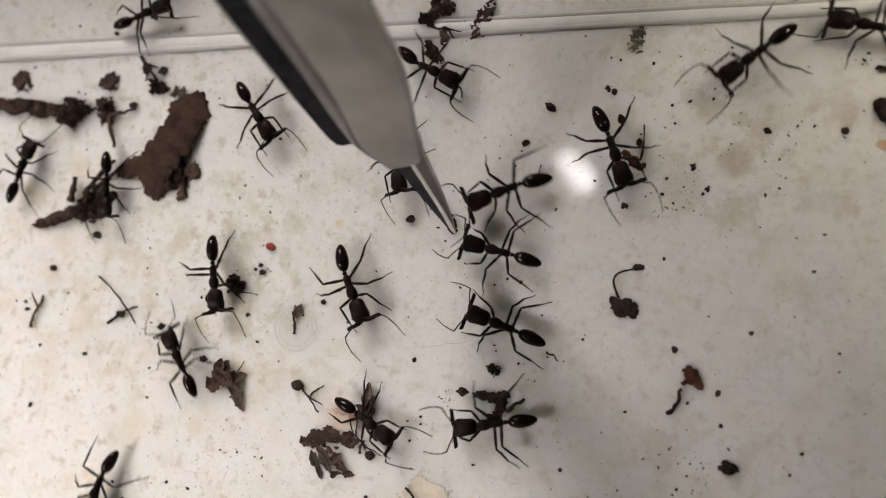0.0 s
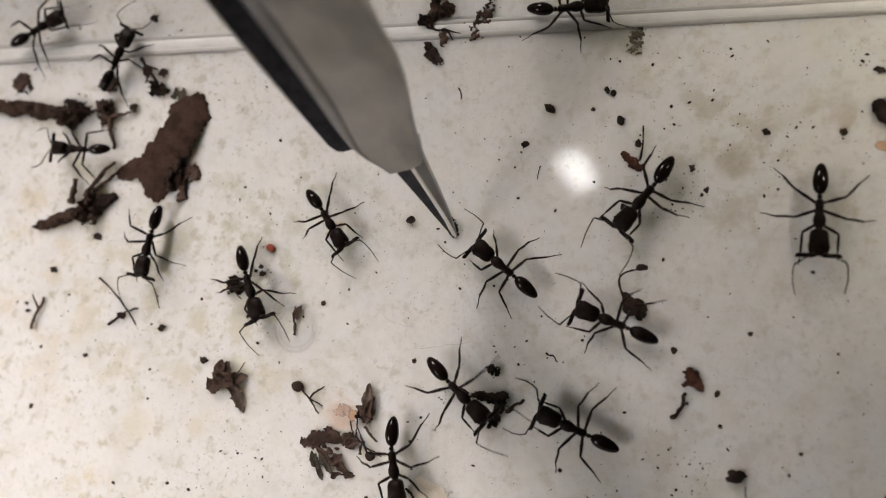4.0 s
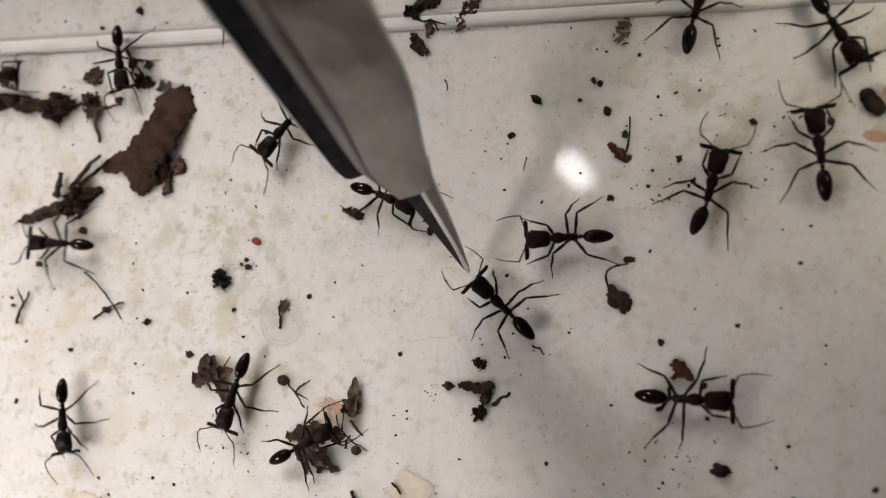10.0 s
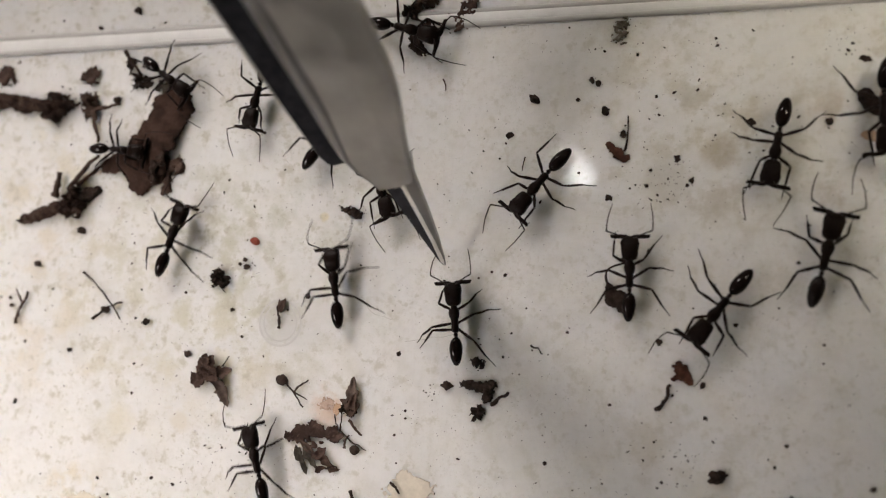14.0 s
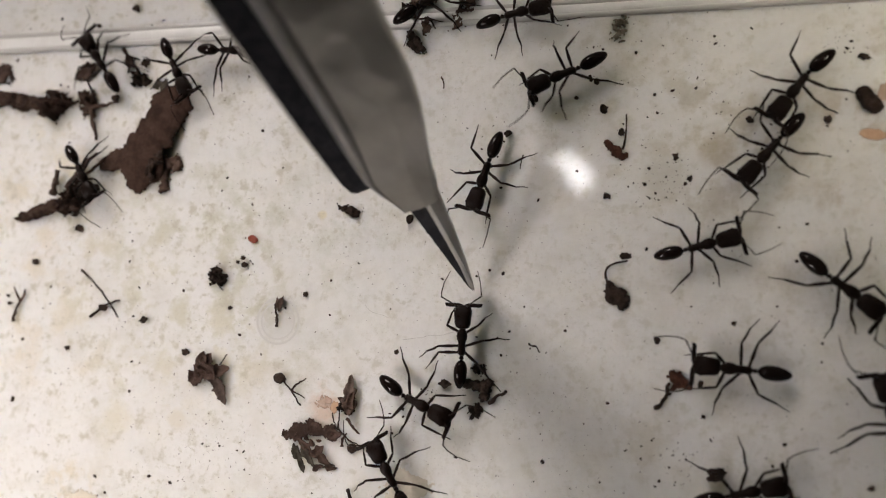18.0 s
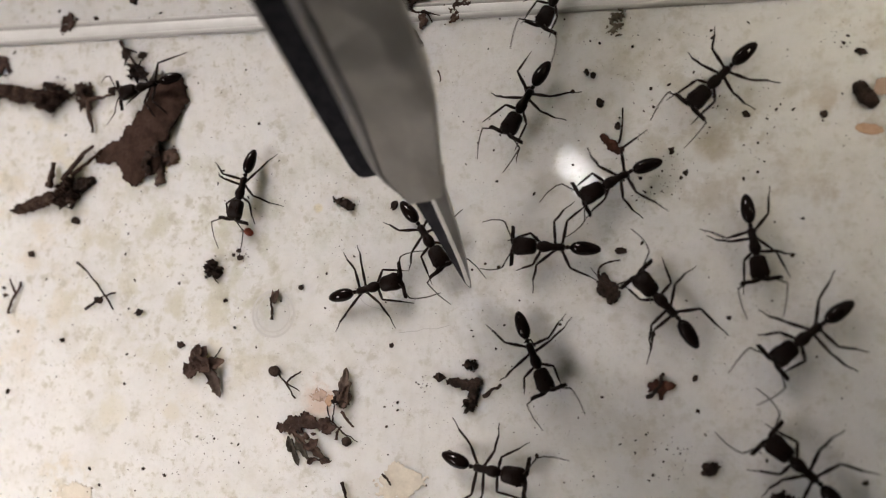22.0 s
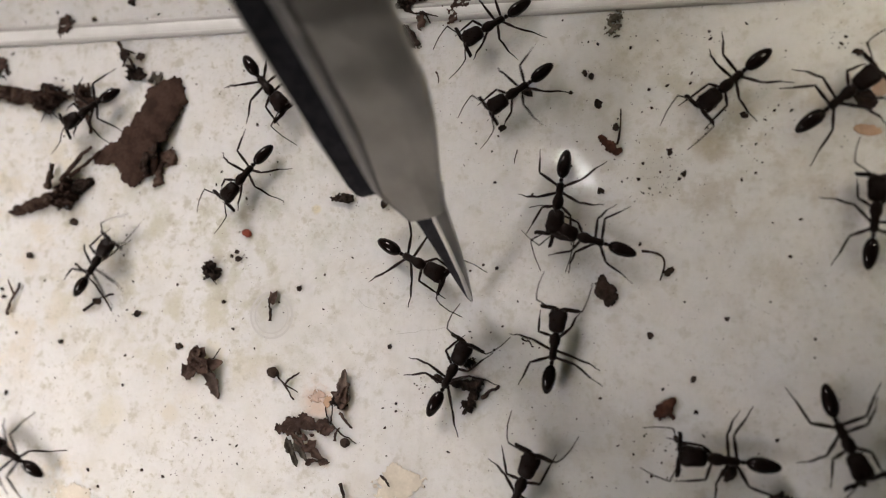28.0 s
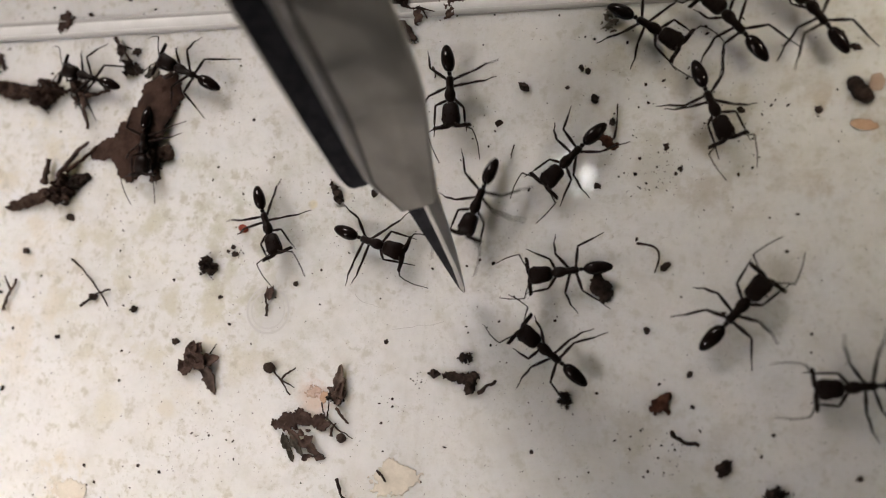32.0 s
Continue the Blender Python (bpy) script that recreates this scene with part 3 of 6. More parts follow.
def twig(name, x, y, length, radius, turn, mat, seed, label, bend=0.5, forks=0, z=0.0, category="twig", group=""):
    bm = bmesh.new()
    twig_form(bm, length, radius, seed, bend, forks)
    return put(tagged(mesh_object(name, bm, mat), label, category, group), x, y, turn, z)


def arc(name, x, y, chord, bulge, radius, turn, mat, label, category="stem"):
    """A thin stem bent into a bow, in millimetres."""
    bm = bmesh.new()
    pts = [Vector(((f - 0.5) * chord, bulge * (math.sin(math.pi * f) - 0.6), 0.3 + 0.35 * math.sin(math.pi * f))) * MM for f in (k / 11 for k in range(12))]
    tube(bm, pts, [radius * MM * (1.25 - 0.5 * k / 11 + 0.15 * math.sin(k * 2.3)) for k in range(12)], 7)
    return put(tagged(mesh_object(name, bm, mat), label, category), x, y, turn)


dead_leaf = leaf("dead_leaf", -41.7, 15.9, 0.45, [(4.2, 4.4, 6.4, 4.8, 78), (3.2, 5.6, 5.2, 3.4, 12), (3.0, 2.2, 6.4, 5.6, 60), (1.2, 0.0, 7.6, 6.0, 50), (-0.8, -2.6, 7.4, 6.4, 52), (-4.4, -2.5, 6.6, 2.9, 12), (-1.0, -5.2, 4.4, 3.8, 42), (1.4, -4.0, 3.6, 3.4, 60)], DRYLEAF, 1, "large ragged brown dead leaf arched over the floor", stem=(-8.8, -3.6, 5.9, 35), ragged=0.16, holes=0.05, arch=1.3)
for u, v, size, turn in ((2.3, -2.4, 1.5, 30), (1.6, -3.3, 1.2, 100), (1.2, -4.3, 1.4, 60), (2.7, -3.4, 0.8, 10), (1.5, -5.3, 1.0, 80)):
    bm = bmesh.new()
    lump_form(bm, size * 1.3, size * 0.7, 0.8, round(100 * size + turn), 0.8, 2)
    part("soil_crumb", bm, SOIL, dead_leaf, "dark crumb of soil stuck to the leaf", False).matrix_local = pose(u * MM, v * MM, 0.75 * MM, 0, 0, turn)
leaf("withered_sprout", -38.9, 11.2, 0.90, [(1.2, 1.3, 2.5, 1.9, -3), (-0.4, 1.8, 2.0, 1.5, 25), (0.1, -0.9, 3.6, 1.6, 86)], BARK, 2, "dark brown withered sprout beside the leaf")
leaf("withered_sprout", -39.9, 23.6, 0.50, [(0.0, 0.0, 2.3, 1.5, 4)], OLIVE, 3, "small pale withered sprout tip")
stick("bark_stick", -64.6, 23.3, 12.2, 2.2, 1.50, -9, BARK, 4, "short grey-brown piece of bark lying flat", category='bark')
clump("soil_clump", -57.2, 22.2, 5.7, 4.3, 1.80, 13, LEAF, 5, "ragged brown soil clump beside the bark")
flake("leaf_scrap", -66.3, 27.5, 3.4, 3.0, 0.50, 13, LEAF, 6, "small brown scrap of leaf", ragged=0.6, category='leaf')
moved_scrap = flake("leaf_scrap", -51.4, 26.0, 3.6, 2.5, 0.50, -5, LEAF, 7, "small brown scrap of leaf that an ant drags", ragged=0.35, category='leaf')
clump("soil_clump", -51.6, 21.9, 3.5, 3.7, 1.40, 34, BARK, 8, "brown clump of plant remains with a stalk")
twig("stalk", -49.1, 21.9, 5.2, 0.35, 19, BARK, 9, "short brown stalk with a knobbed end", bend=0.5)
twig("stalk", -50.4, 18.8, 4.8, 0.37, -82, BARK, 10, "thin brown stalk pointing out of a clump", bend=0.4)
lump("soil_crumb", -47.0, 22.3, 1.2, 0.9, 0.63, -5, SOIL, 11, "small dark crumb of soil")
clump("withered_sprig", -43.2, 24.7, 3.1, 2.4, 1.00, -48, SOIL, 12, "dark withered sprig of crumbled leaves", count=6, category='sprig')
clump("withered_sprig", -45.1, 27.5, 2.1, 1.2, 0.80, -57, SOIL, 13, "dark withered sprig tip of crumbled leaves", count=5, category='sprig')
twig("stalk", -44.9, 27.3, 4.4, 0.30, -62, SOIL, 14, "thin dark stalk of a withered sprig", forks=2)
lump("soil_crumb", -42.4, 26.9, 1.3, 1.1, 0.74, 23, SOIL, 15, "small dark crumb of soil")
stick("bark_stick", -58.3, 7.1, 8.4, 1.6, 1.50, 17, BARK, 16, "dark brown broken twig with bark", category='bark')
clump("soil_clump", -53.7, 8.3, 4.5, 4.2, 2.00, 57, LEAF, 17, "ragged brown soil clump on a broken twig")
stick("bark_stick", -51.5, 9.1, 4.6, 1.7, 1.30, 20, SOIL, 18, "short dark stub of wood", category='bark')
twig("stalk", -51.6, 12.0, 6.7, 0.46, 37, LEAF, 19, "thin light brown stem leaning on litter", bend=0.3)
twig("stalk", -55.6, 10.6, 3.6, 0.53, 63, BARK, 20, "short brown stem stub", bend=0.2)
lump("soil_crumb", -52.1, 4.2, 1.2, 0.9, 0.61, -2, SOIL, 21, "small dark crumb of soil")
lump("seed", -25.3, 1.8, 1.5, 1.0, 0.67, -24, REDSEED, 22, "small oval red-brown seed", ragged=0.1, category='seed')
twig("forked_twig", -48.7, -5.2, 9.0, 0.17, -54, SOIL, 23, "thin dark forked twig lying flat", forks=0, bend=0.08)
twig("stalk", -47.2, -7.2, 5.2, 0.20, 19, SOIL, 24, "short dark stalk crossing a twig")
lump("soil_crumb", -47.7, -6.8, 1.3, 0.9, 0.65, -1, SOIL, 25, "small dark knot of soil on a twig")
clump("soil_clump", -30.5, -3.1, 2.5, 3.2, 1.50, 69, SOIL, 26, "dark crumbly clump of soil")
lump("soil_crumb", -26.4, -1.5, 0.9, 0.7, 0.50, 17, SOIL, 27, "small dark soil crumb on the floor", group='soil crumbs', cuts=2, ragged=0.6)
lump("soil_crumb", -26.7, -0.6, 0.7, 0.5, 0.35, 177, SOIL, 28, "small dark soil crumb on the floor", group='soil crumbs', cuts=2, ragged=0.6)
lump("soil_crumb", -27.4, -1.1, 0.5, 0.4, 0.28, 119, SOIL, 29, "small dark soil crumb on the floor", group='soil crumbs', cuts=2, ragged=0.6)
lump("soil_crumb", -17.7, -5.5, 0.7, 0.6, 0.42, 54, SOIL, 30, "small dark soil crumb on the floor", group='soil crumbs', cuts=2, ragged=0.6)
lump("soil_crumb", -34.8, -12.8, 1.1, 0.8, 0.57, 4, SOIL, 31, "small dark soil crumb on the floor", group='soil crumbs', cuts=2, ragged=0.6)
lump("soil_crumb", -41.3, -8.5, 1.0, 0.8, 0.58, 30, SOIL, 32, "small dark soil crumb on the floor", group='soil crumbs', cuts=2, ragged=0.6)
lump("soil_crumb", -53.3, -12.2, 0.8, 0.6, 0.41, 165, SOIL, 33, "small dark soil crumb on the floor", group='soil crumbs', cuts=2, ragged=0.6)
lump("soil_crumb", -61.9, -19.3, 0.7, 0.6, 0.40, 27, SOIL, 34, "small dark soil crumb on the floor", group='soil crumbs', cuts=2, ragged=0.6)
lump("soil_crumb", -59.0, -0.2, 1.1, 0.8, 0.59, 149, SOIL, 35, "small dark soil crumb on the floor", group='soil crumbs', cuts=2, ragged=0.6)
lump("soil_crumb", -63.2, -6.0, 0.8, 0.5, 0.38, 175, SOIL, 36, "small dark soil crumb on the floor", group='soil crumbs', cuts=2, ragged=0.6)
lump("soil_crumb", -63.6, -4.9, 0.6, 0.4, 0.29, 158, SOIL, 37, "small dark soil crumb on the floor", group='soil crumbs', cuts=2, ragged=0.6)
lump("soil_crumb", -44.2, 35.0, 1.2, 0.9, 0.63, 132, SOIL, 38, "small dark soil crumb on the floor", group='soil crumbs', cuts=2, ragged=0.6)
lump("soil_crumb", -50.3, 33.0, 0.7, 0.6, 0.43, 13, SOIL, 39, "small dark soil crumb on the floor", group='soil crumbs', cuts=2, ragged=0.6)
lump("soil_crumb", 16.9, 17.3, 0.5, 0.4, 0.28, 151, SOIL, 40, "small dark soil crumb on the floor", group='soil crumbs', cuts=2, ragged=0.6)
lump("soil_crumb", 28.1, 9.5, 0.9, 0.7, 0.52, 117, SOIL, 41, "small dark soil crumb on the floor", group='soil crumbs', cuts=2, ragged=0.6)
lump("soil_crumb", 29.6, 6.9, 0.6, 0.5, 0.33, 112, SOIL, 42, "small dark soil crumb on the floor", group='soil crumbs', cuts=2, ragged=0.6)
lump("soil_crumb", 36.3, 13.2, 0.8, 0.7, 0.48, 139, SOIL, 43, "small dark soil crumb on the floor", group='soil crumbs', cuts=2, ragged=0.6)
lump("soil_crumb", 44.4, 12.7, 0.9, 0.8, 0.56, 21, SOIL, 44, "small dark soil crumb on the floor", group='soil crumbs', cuts=2, ragged=0.6)
lump("soil_crumb", 32.8, 23.3, 0.3, 0.3, 0.20, 55, SOIL, 45, "small dark soil crumb on the floor", group='soil crumbs', cuts=2, ragged=0.6)
lump("soil_crumb", 20.3, 5.3, 0.8, 0.7, 0.47, 170, SOIL, 46, "small dark soil crumb on the floor", group='soil crumbs', cuts=2, ragged=0.6)
lump("soil_crumb", 25.6, -11.3, 0.9, 0.7, 0.52, 75, SOIL, 47, "small dark soil crumb on the floor", group='soil crumbs', cuts=2, ragged=0.6)
lump("soil_crumb", 33.9, -9.5, 0.5, 0.5, 0.33, 132, SOIL, 48, "small dark soil crumb on the floor", group='soil crumbs', cuts=2, ragged=0.6)
lump("soil_crumb", 30.1, -16.1, 0.7, 0.6, 0.39, 74, SOIL, 49, "small dark soil crumb on the floor", group='soil crumbs', cuts=2, ragged=0.6)
lump("soil_crumb", 30.3, -19.7, 0.5, 0.5, 0.33, 108, SOIL, 50, "small dark soil crumb on the floor", group='soil crumbs', cuts=2, ragged=0.6)
lump("soil_crumb", 38.6, -22.5, 0.5, 0.4, 0.31, 33, SOIL, 51, "small dark soil crumb on the floor", group='soil crumbs', cuts=2, ragged=0.6)
lump("soil_crumb", 37.3, -24.8, 0.4, 0.3, 0.23, 70, SOIL, 52, "small dark soil crumb on the floor", group='soil crumbs', cuts=2, ragged=0.6)
lump("soil_crumb", 46.9, -26.7, 0.6, 0.5, 0.33, 25, SOIL, 53, "small dark soil crumb on the floor", group='soil crumbs', cuts=2, ragged=0.6)
lump("soil_crumb", 18.6, 19.5, 0.8, 0.6, 0.43, 145, SOIL, 54, "small dark soil crumb on the floor", group='soil crumbs', cuts=2, ragged=0.6)
lump("soil_crumb", 19.3, 19.1, 0.7, 0.7, 0.46, 38, SOIL, 55, "small dark soil crumb on the floor", group='soil crumbs', cuts=2, ragged=0.6)
lump("soil_crumb", 20.1, 15.7, 1.1, 0.9, 0.62, 134, SOIL, 56, "small dark soil crumb on the floor", group='soil crumbs', cuts=2, ragged=0.6)
lump("soil_crumb", 0.8, -16.5, 1.2, 1.0, 0.68, 166, SOIL, 57, "small dark soil crumb on the floor", group='soil crumbs', cuts=2, ragged=0.6)
lump("soil_crumb", -5.5, -12.7, 0.6, 0.5, 0.35, 97, SOIL, 58, "small dark soil crumb on the floor", group='soil crumbs', cuts=2, ragged=0.6)
lump("soil_crumb", 15.2, -10.2, 0.4, 0.3, 0.23, 21, SOIL, 59, "small dark soil crumb on the floor", group='soil crumbs', cuts=2, ragged=0.6)
lump("soil_crumb", 19.9, -18.4, 0.4, 0.3, 0.23, 8, SOIL, 60, "small dark soil crumb on the floor", group='soil crumbs', cuts=2, ragged=0.6)
lump("soil_crumb", 40.6, -2.8, 0.4, 0.4, 0.26, 176, SOIL, 61, "small dark soil crumb on the floor", group='soil crumbs', cuts=2, ragged=0.6)
lump("soil_crumb", -36.5, -29.6, 0.5, 0.4, 0.26, 179, SOIL, 62, "small dark soil crumb on the floor", group='soil crumbs', cuts=2, ragged=0.6)
lump("soil_crumb", -48.0, -29.2, 0.5, 0.4, 0.28, 152, SOIL, 63, "small dark soil crumb on the floor", group='soil crumbs', cuts=2, ragged=0.6)
lump("soil_crumb", -28.4, -7.0, 0.6, 0.5, 0.36, 16, SOIL, 64, "small dark soil crumb on the floor", group='soil crumbs', cuts=2, ragged=0.6)
lump("soil_crumb", -14.4, -8.1, 0.3, 0.2, 0.17, 170, SOIL, 65, "small dark soil crumb on the floor", group='soil crumbs', cuts=2, ragged=0.6)
lump("soil_crumb", 4.6, -10.9, 0.3, 0.2, 0.16, 9, SOIL, 66, "small dark soil crumb on the floor", group='soil crumbs', cuts=2, ragged=0.6)
lump("soil_crumb", 35.8, 5.9, 0.4, 0.3, 0.21, 106, SOIL, 67, "small dark soil crumb on the floor", group='soil crumbs', cuts=2, ragged=0.6)
lump("soil_crumb", 37.3, 6.6, 0.3, 0.3, 0.18, 107, SOIL, 68, "small dark soil crumb on the floor", group='soil crumbs', cuts=2, ragged=0.6)
lump("soil_crumb", 26.8, -17.3, 0.4, 0.3, 0.22, 50, SOIL, 69, "small dark soil crumb on the floor", group='soil crumbs', cuts=2, ragged=0.6)
lump("soil_crumb", -6.0, -22.5, 0.4, 0.3, 0.21, 39, SOIL, 70, "small dark soil crumb on the floor", group='soil crumbs', cuts=2, ragged=0.6)
lump("soil_crumb", 8.6, 13.6, 0.9, 0.8, 0.56, 32, SOIL, 71, "small dark soil crumb on the floor", group='soil crumbs', cuts=2, ragged=0.6)
lump("soil_crumb", 11.7, 17.7, 1.2, 1.0, 0.69, 152, SOIL, 72, "small dark soil crumb on the floor", group='soil crumbs', cuts=2, ragged=0.6)
lump("soil_crumb", 42.8, -11.7, 0.3, 0.3, 0.21, 137, SOIL, 73, "small dark soil crumb on the floor", group='soil crumbs', cuts=2, ragged=0.6)
lump("soil_crumb", -10.6, -1.7, 0.3, 0.2, 0.17, 160, SOIL, 74, "small dark soil crumb on the floor", group='soil crumbs', cuts=2, ragged=0.6)
tuft("withered_sprig", -21.4, -7.6, [(0.45, 0.95, 1.9, 0.9, 66, BARK, 0.12), (-0.05, 1.05, 1.5, 0.65, 98, BARK, 0.12)], 75, "short brown withered sprig with two leaf tips", "sprig", [(0.05, -0.5, 2.9, 0.2, 80)])
twig("stalk", -61.6, -6.2, 4.9, 0.24, 75, BARK, 76, "thin brown stalk with frayed end", forks=1)
tuft("leaf_litter", -31.1, -15.0, [(-0.3, 0.5, 3.4, 2.7, 60, LEAF, 0.0), (-1.5, -0.9, 2.9, 2.2, 20, LEAF, 0.2), (1.6, 0.1, 2.9, 1.6, 8, BARK, 0.2), (0.1, -0.3, 3.0, 2.2, -35, LEAF, 0.4), (-0.6, 1.5, 1.6, 1.4, 80, BARK, 0.3)], 77, "ragged tuft of curled brown dead leaves", stalks=[(2.0, 1.2, 1.7, 0.1, 45)])
tuft("leaf_shred", -29.8, -17.6, [(0, 0, 4.3, 1.7, -66, PALELEAF, 0.1)], 78, "pointed pale brown curled leaf")
lump("round_seed", -21.0, -16.0, 1.7, 1.4, 0.99, 1, SOIL, 79, "round dark seed with a stalk", ragged=0.15, category='seed')
twig("forked_twig", -19.7, -17.8, 4.5, 0.15, -65, SOIL, 80, "thin dark forked stalk beside a round seed", forks=1, bend=0.5)
twig("fibre", -1.4, -10.8, 6.6, 0.04, 7, FIBRE, 81, "very thin pale grey fibre", bend=0.5, category='fibre')
twig("fibre", -8.2, -8.1, 3.8, 0.04, -40, FIBRE, 82, "very thin pale grey fibre", bend=0.4, category='fibre')
twig("stalk", -18.5, -16.5, 2.5, 0.15, 53, SOIL, 83, "thin dark stalk beside a seed")
leaf("leaf_litter", -16.5, -22.8, 0.60, [(-1.9, 0.2, 3.4, 1.7, 12), (0.1, 0.7, 2.9, 1.9, 1), (2.1, 0.2, 3.0, 1.8, 20), (-0.3, -1.0, 2.2, 1.0, -46), (0.9, -0.4, 2.1, 1.3, 59)], LEAF, 84, "ragged brown leaf piece in a heap", ragged=0.42, holes=0.35)
tuft("leaf_fragment", -19.5, -22.7, [(0, 0, 2.3, 1.2, 20, LEAF, 0.0)], 85, "small torn fragment of dead leaf in a heap")
tuft("leaf_fragment", -17.5, -24.4, [(0, 0, 2.7, 0.9, -46, BARK, 0.0)], 86, "small torn fragment of dead leaf in a heap")
tuft("leaf_fragment", -17.0, -25.4, [(0, 0, 3.2, 1.1, -56, OLIVE, 0.0)], 87, "small torn fragment of dead leaf in a heap")
tuft("leaf_fragment", -15.9, -24.8, [(0, 0, 2.2, 1.4, 39, LEAF, 0.0)], 88, "small torn fragment of dead leaf in a heap")
tuft("leaf_fragment", -14.7, -26.0, [(0, 0, 2.7, 1.1, -38, BARK, 0.0)], 89, "small torn fragment of dead leaf in a heap")
tuft("leaf_fragment", -13.9, -26.8, [(0, 0, 1.6, 0.8, 2, BARK, 0.0)], 90, "small torn fragment of dead leaf in a heap")
tuft("leaf_fragment", -18.3, -25.3, [(0, 0, 2.8, 1.1, -61, OLIVE, 0.0)], 91, "small torn fragment of dead leaf in a heap")
tuft("leaf_fragment", -15.6, -27.0, [(0, 0, 1.5, 0.8, 20, LEAF, 0.0)], 92, "small torn fragment of dead leaf in a heap")
tuft("leaf_fragment", -13.4, -23.1, [(0, 0, 2.0, 1.5, 11, LEAF, 0.0)], 93, "small torn fragment of dead leaf in a heap")
tuft("leaf_fragment", -17.8, -26.7, [(0, 0, 1.8, 0.8, -67, OLIVE, 0.0)], 94, "small torn fragment of dead leaf in a heap")
twig("stalk", -14.1, -27.0, 1.9, 0.14, -16, SOIL, 95, "thin dark stalk beside leaf litter", bend=0.7)
tuft("withered_leaf", -11.3, -18.0, [(0, 0, 5.0, 1.7, 86, PALELEAF, 0.1), (0.1, -1.0, 2.9, 1.4, 70, BARK, 0.4), (-0.9, -0.8, 1.9, 0.9, 150, BARK, 0.2)], 96, "grey-brown pointed withered leaf", stalks=[(-1.2, -3.2, 2.4, 0.11, 62), (-0.2, -5.2, 4.6, 0.11, -33), (-2.1, -3.2, 2.2, 0.09, -68)])
clump("soil_clump", -11.8, -19.4, 2.0, 2.1, 1.30, 1, SOIL, 97, "dark crumbly clump on a withered leaf")

twig("stalk", -10.7, -21.4, 2.5, 0.21, -27, BARK, 99, "short brown stalk in litter")
flake("crust_crumb", -14.9, -18.8, 2.0, 1.3, 0.06, 19, RUST, 100, "small flat orange-brown crust", ragged=0.5, holes=0.3, category='crust')
flake("crust_crumb", -13.6, -19.5, 1.2, 1.0, 0.10, 59, OCHRE, 101, "small flat orange-brown crust", ragged=0.5, category='crust')
lump("round_seed", -11.1, -24.4, 1.3, 1.2, 0.86, 2, SOIL, 102, "round black seed on the floor", ragged=0.1, category='seed')
twig("stalk", -12.1, -23.4, 1.8, 0.22, 69, BARK, 103, "short brown stalk in litter")
lump_a = leaf("soil_clump", 4.5, -16.8, 1.10, [(-1.2, 0.3, 2.2, 1.1, -20), (0.1, 0.0, 1.8, 1.2, 0), (0.9, 0.0, 2.1, 1.9, 8), (0.9, -1.1, 1.1, 1.6, 90)], SOIL, 104, "flat dark lump of crumbly soil", ragged=0.4, holes=0.15, category='soil clump')
pushed_clump = clump("soil_clump", 4.5, -13.8, 1.7, 1.7, 1.10, 0, SOIL, 105, "small dark lump of soil")
dragged_clump = clump("soil_clump", 4.5, -19.6, 1.8, 2.1, 1.10, 1, SOIL, 106, "small dark lump of soil")
twig("stalk", 7.4, -18.2, 2.6, 0.27, 18, SOIL, 107, "short dark crooked stalk", bend=0.7)
bark_chip = stick("bark_chip", -11.9, 4.9, 2.6, 1.1, 0.90, -21, SOIL, 108, "small dark chip of bark", category='bark')
pushed_crumb = lump("soil_crumb", -1.4, 2.2, 1.1, 0.9, 0.64, -2, SOIL, 109, "small dark soil crumb that is pushed about", ragged=0.5, cuts=2)
twig("sliver", 0.4, 20.5, 1.6, 0.11, -75, BARK, 110, "thin brown sliver of plant")
clump("soil_clump", -4.2, 30.3, 2.0, 1.8, 1.30, -6, SOIL, 111, "dark soil clump near the tray edge")
twig("stalk", -2.9, 28.1, 4.7, 0.18, -61, SOIL, 112, "thin dark crooked stalk", forks=1, bend=0.8)
flake("leaf_scrap", -3.3, 25.9, 3.4, 1.4, 0.70, -53, SOIL, 113, "dark curled leaf scrap", category='leaf')
flake("leaf_scrap", -1.9, 28.1, 1.2, 2.1, 0.60, 4, BARK, 114, "small dark leaf scrap", category='leaf')
stick("bark_stick", -3.1, 31.6, 3.7, 1.2, 1.20, 82, BARK, 115, "short upright brown bark piece", category='bark')
clump("soil_clump", -1.4, 31.6, 2.3, 2.1, 1.30, -6, BARK, 116, "brown soil clump near the tray edge")
flake("leaf_scrap", 3.1, 29.8, 3.8, 1.7, 0.70, 60, BARK, 117, "ragged brown leaf strip near the tray edge", ragged=0.8, category='leaf')
clump("soil_clump", -13.8, 33.0, 2.7, 2.3, 1.30, -6, BARK, 118, "brown soil clump beyond the bead")
flake("mould_flake", 22.1, 25.3, 2.7, 1.5, 0.30, 79, DUSTY, 119, "grey mouldy scrap on the floor", ragged=0.9, category='mould')
leaf("leaf_scrap", 21.3, 10.8, 0.45, [(-0.6, 0.5, 1.7, 0.9, -42), (0.2, -0.3, 2.2, 1.3, -52), (0.9, -0.9, 1.3, 0.8, 20)], RUSSET, 120, "torn red-brown leaf scrap", ragged=0.26, holes=0.0)
twig("stalk", 22.4, 12.8, 4.2, 0.13, 85, SOIL, 121, "thin dark straight stalk", bend=0.12)
lump("soil_crumb", 22.1, 12.8, 0.7, 0.9, 0.46, -4, SOIL, 122, "small dark crumb of soil")
twig("sliver", 10.6, 9.9, 1.7, 0.10, -81, SOIL, 123, "thin dark curved sliver", bend=0.4)
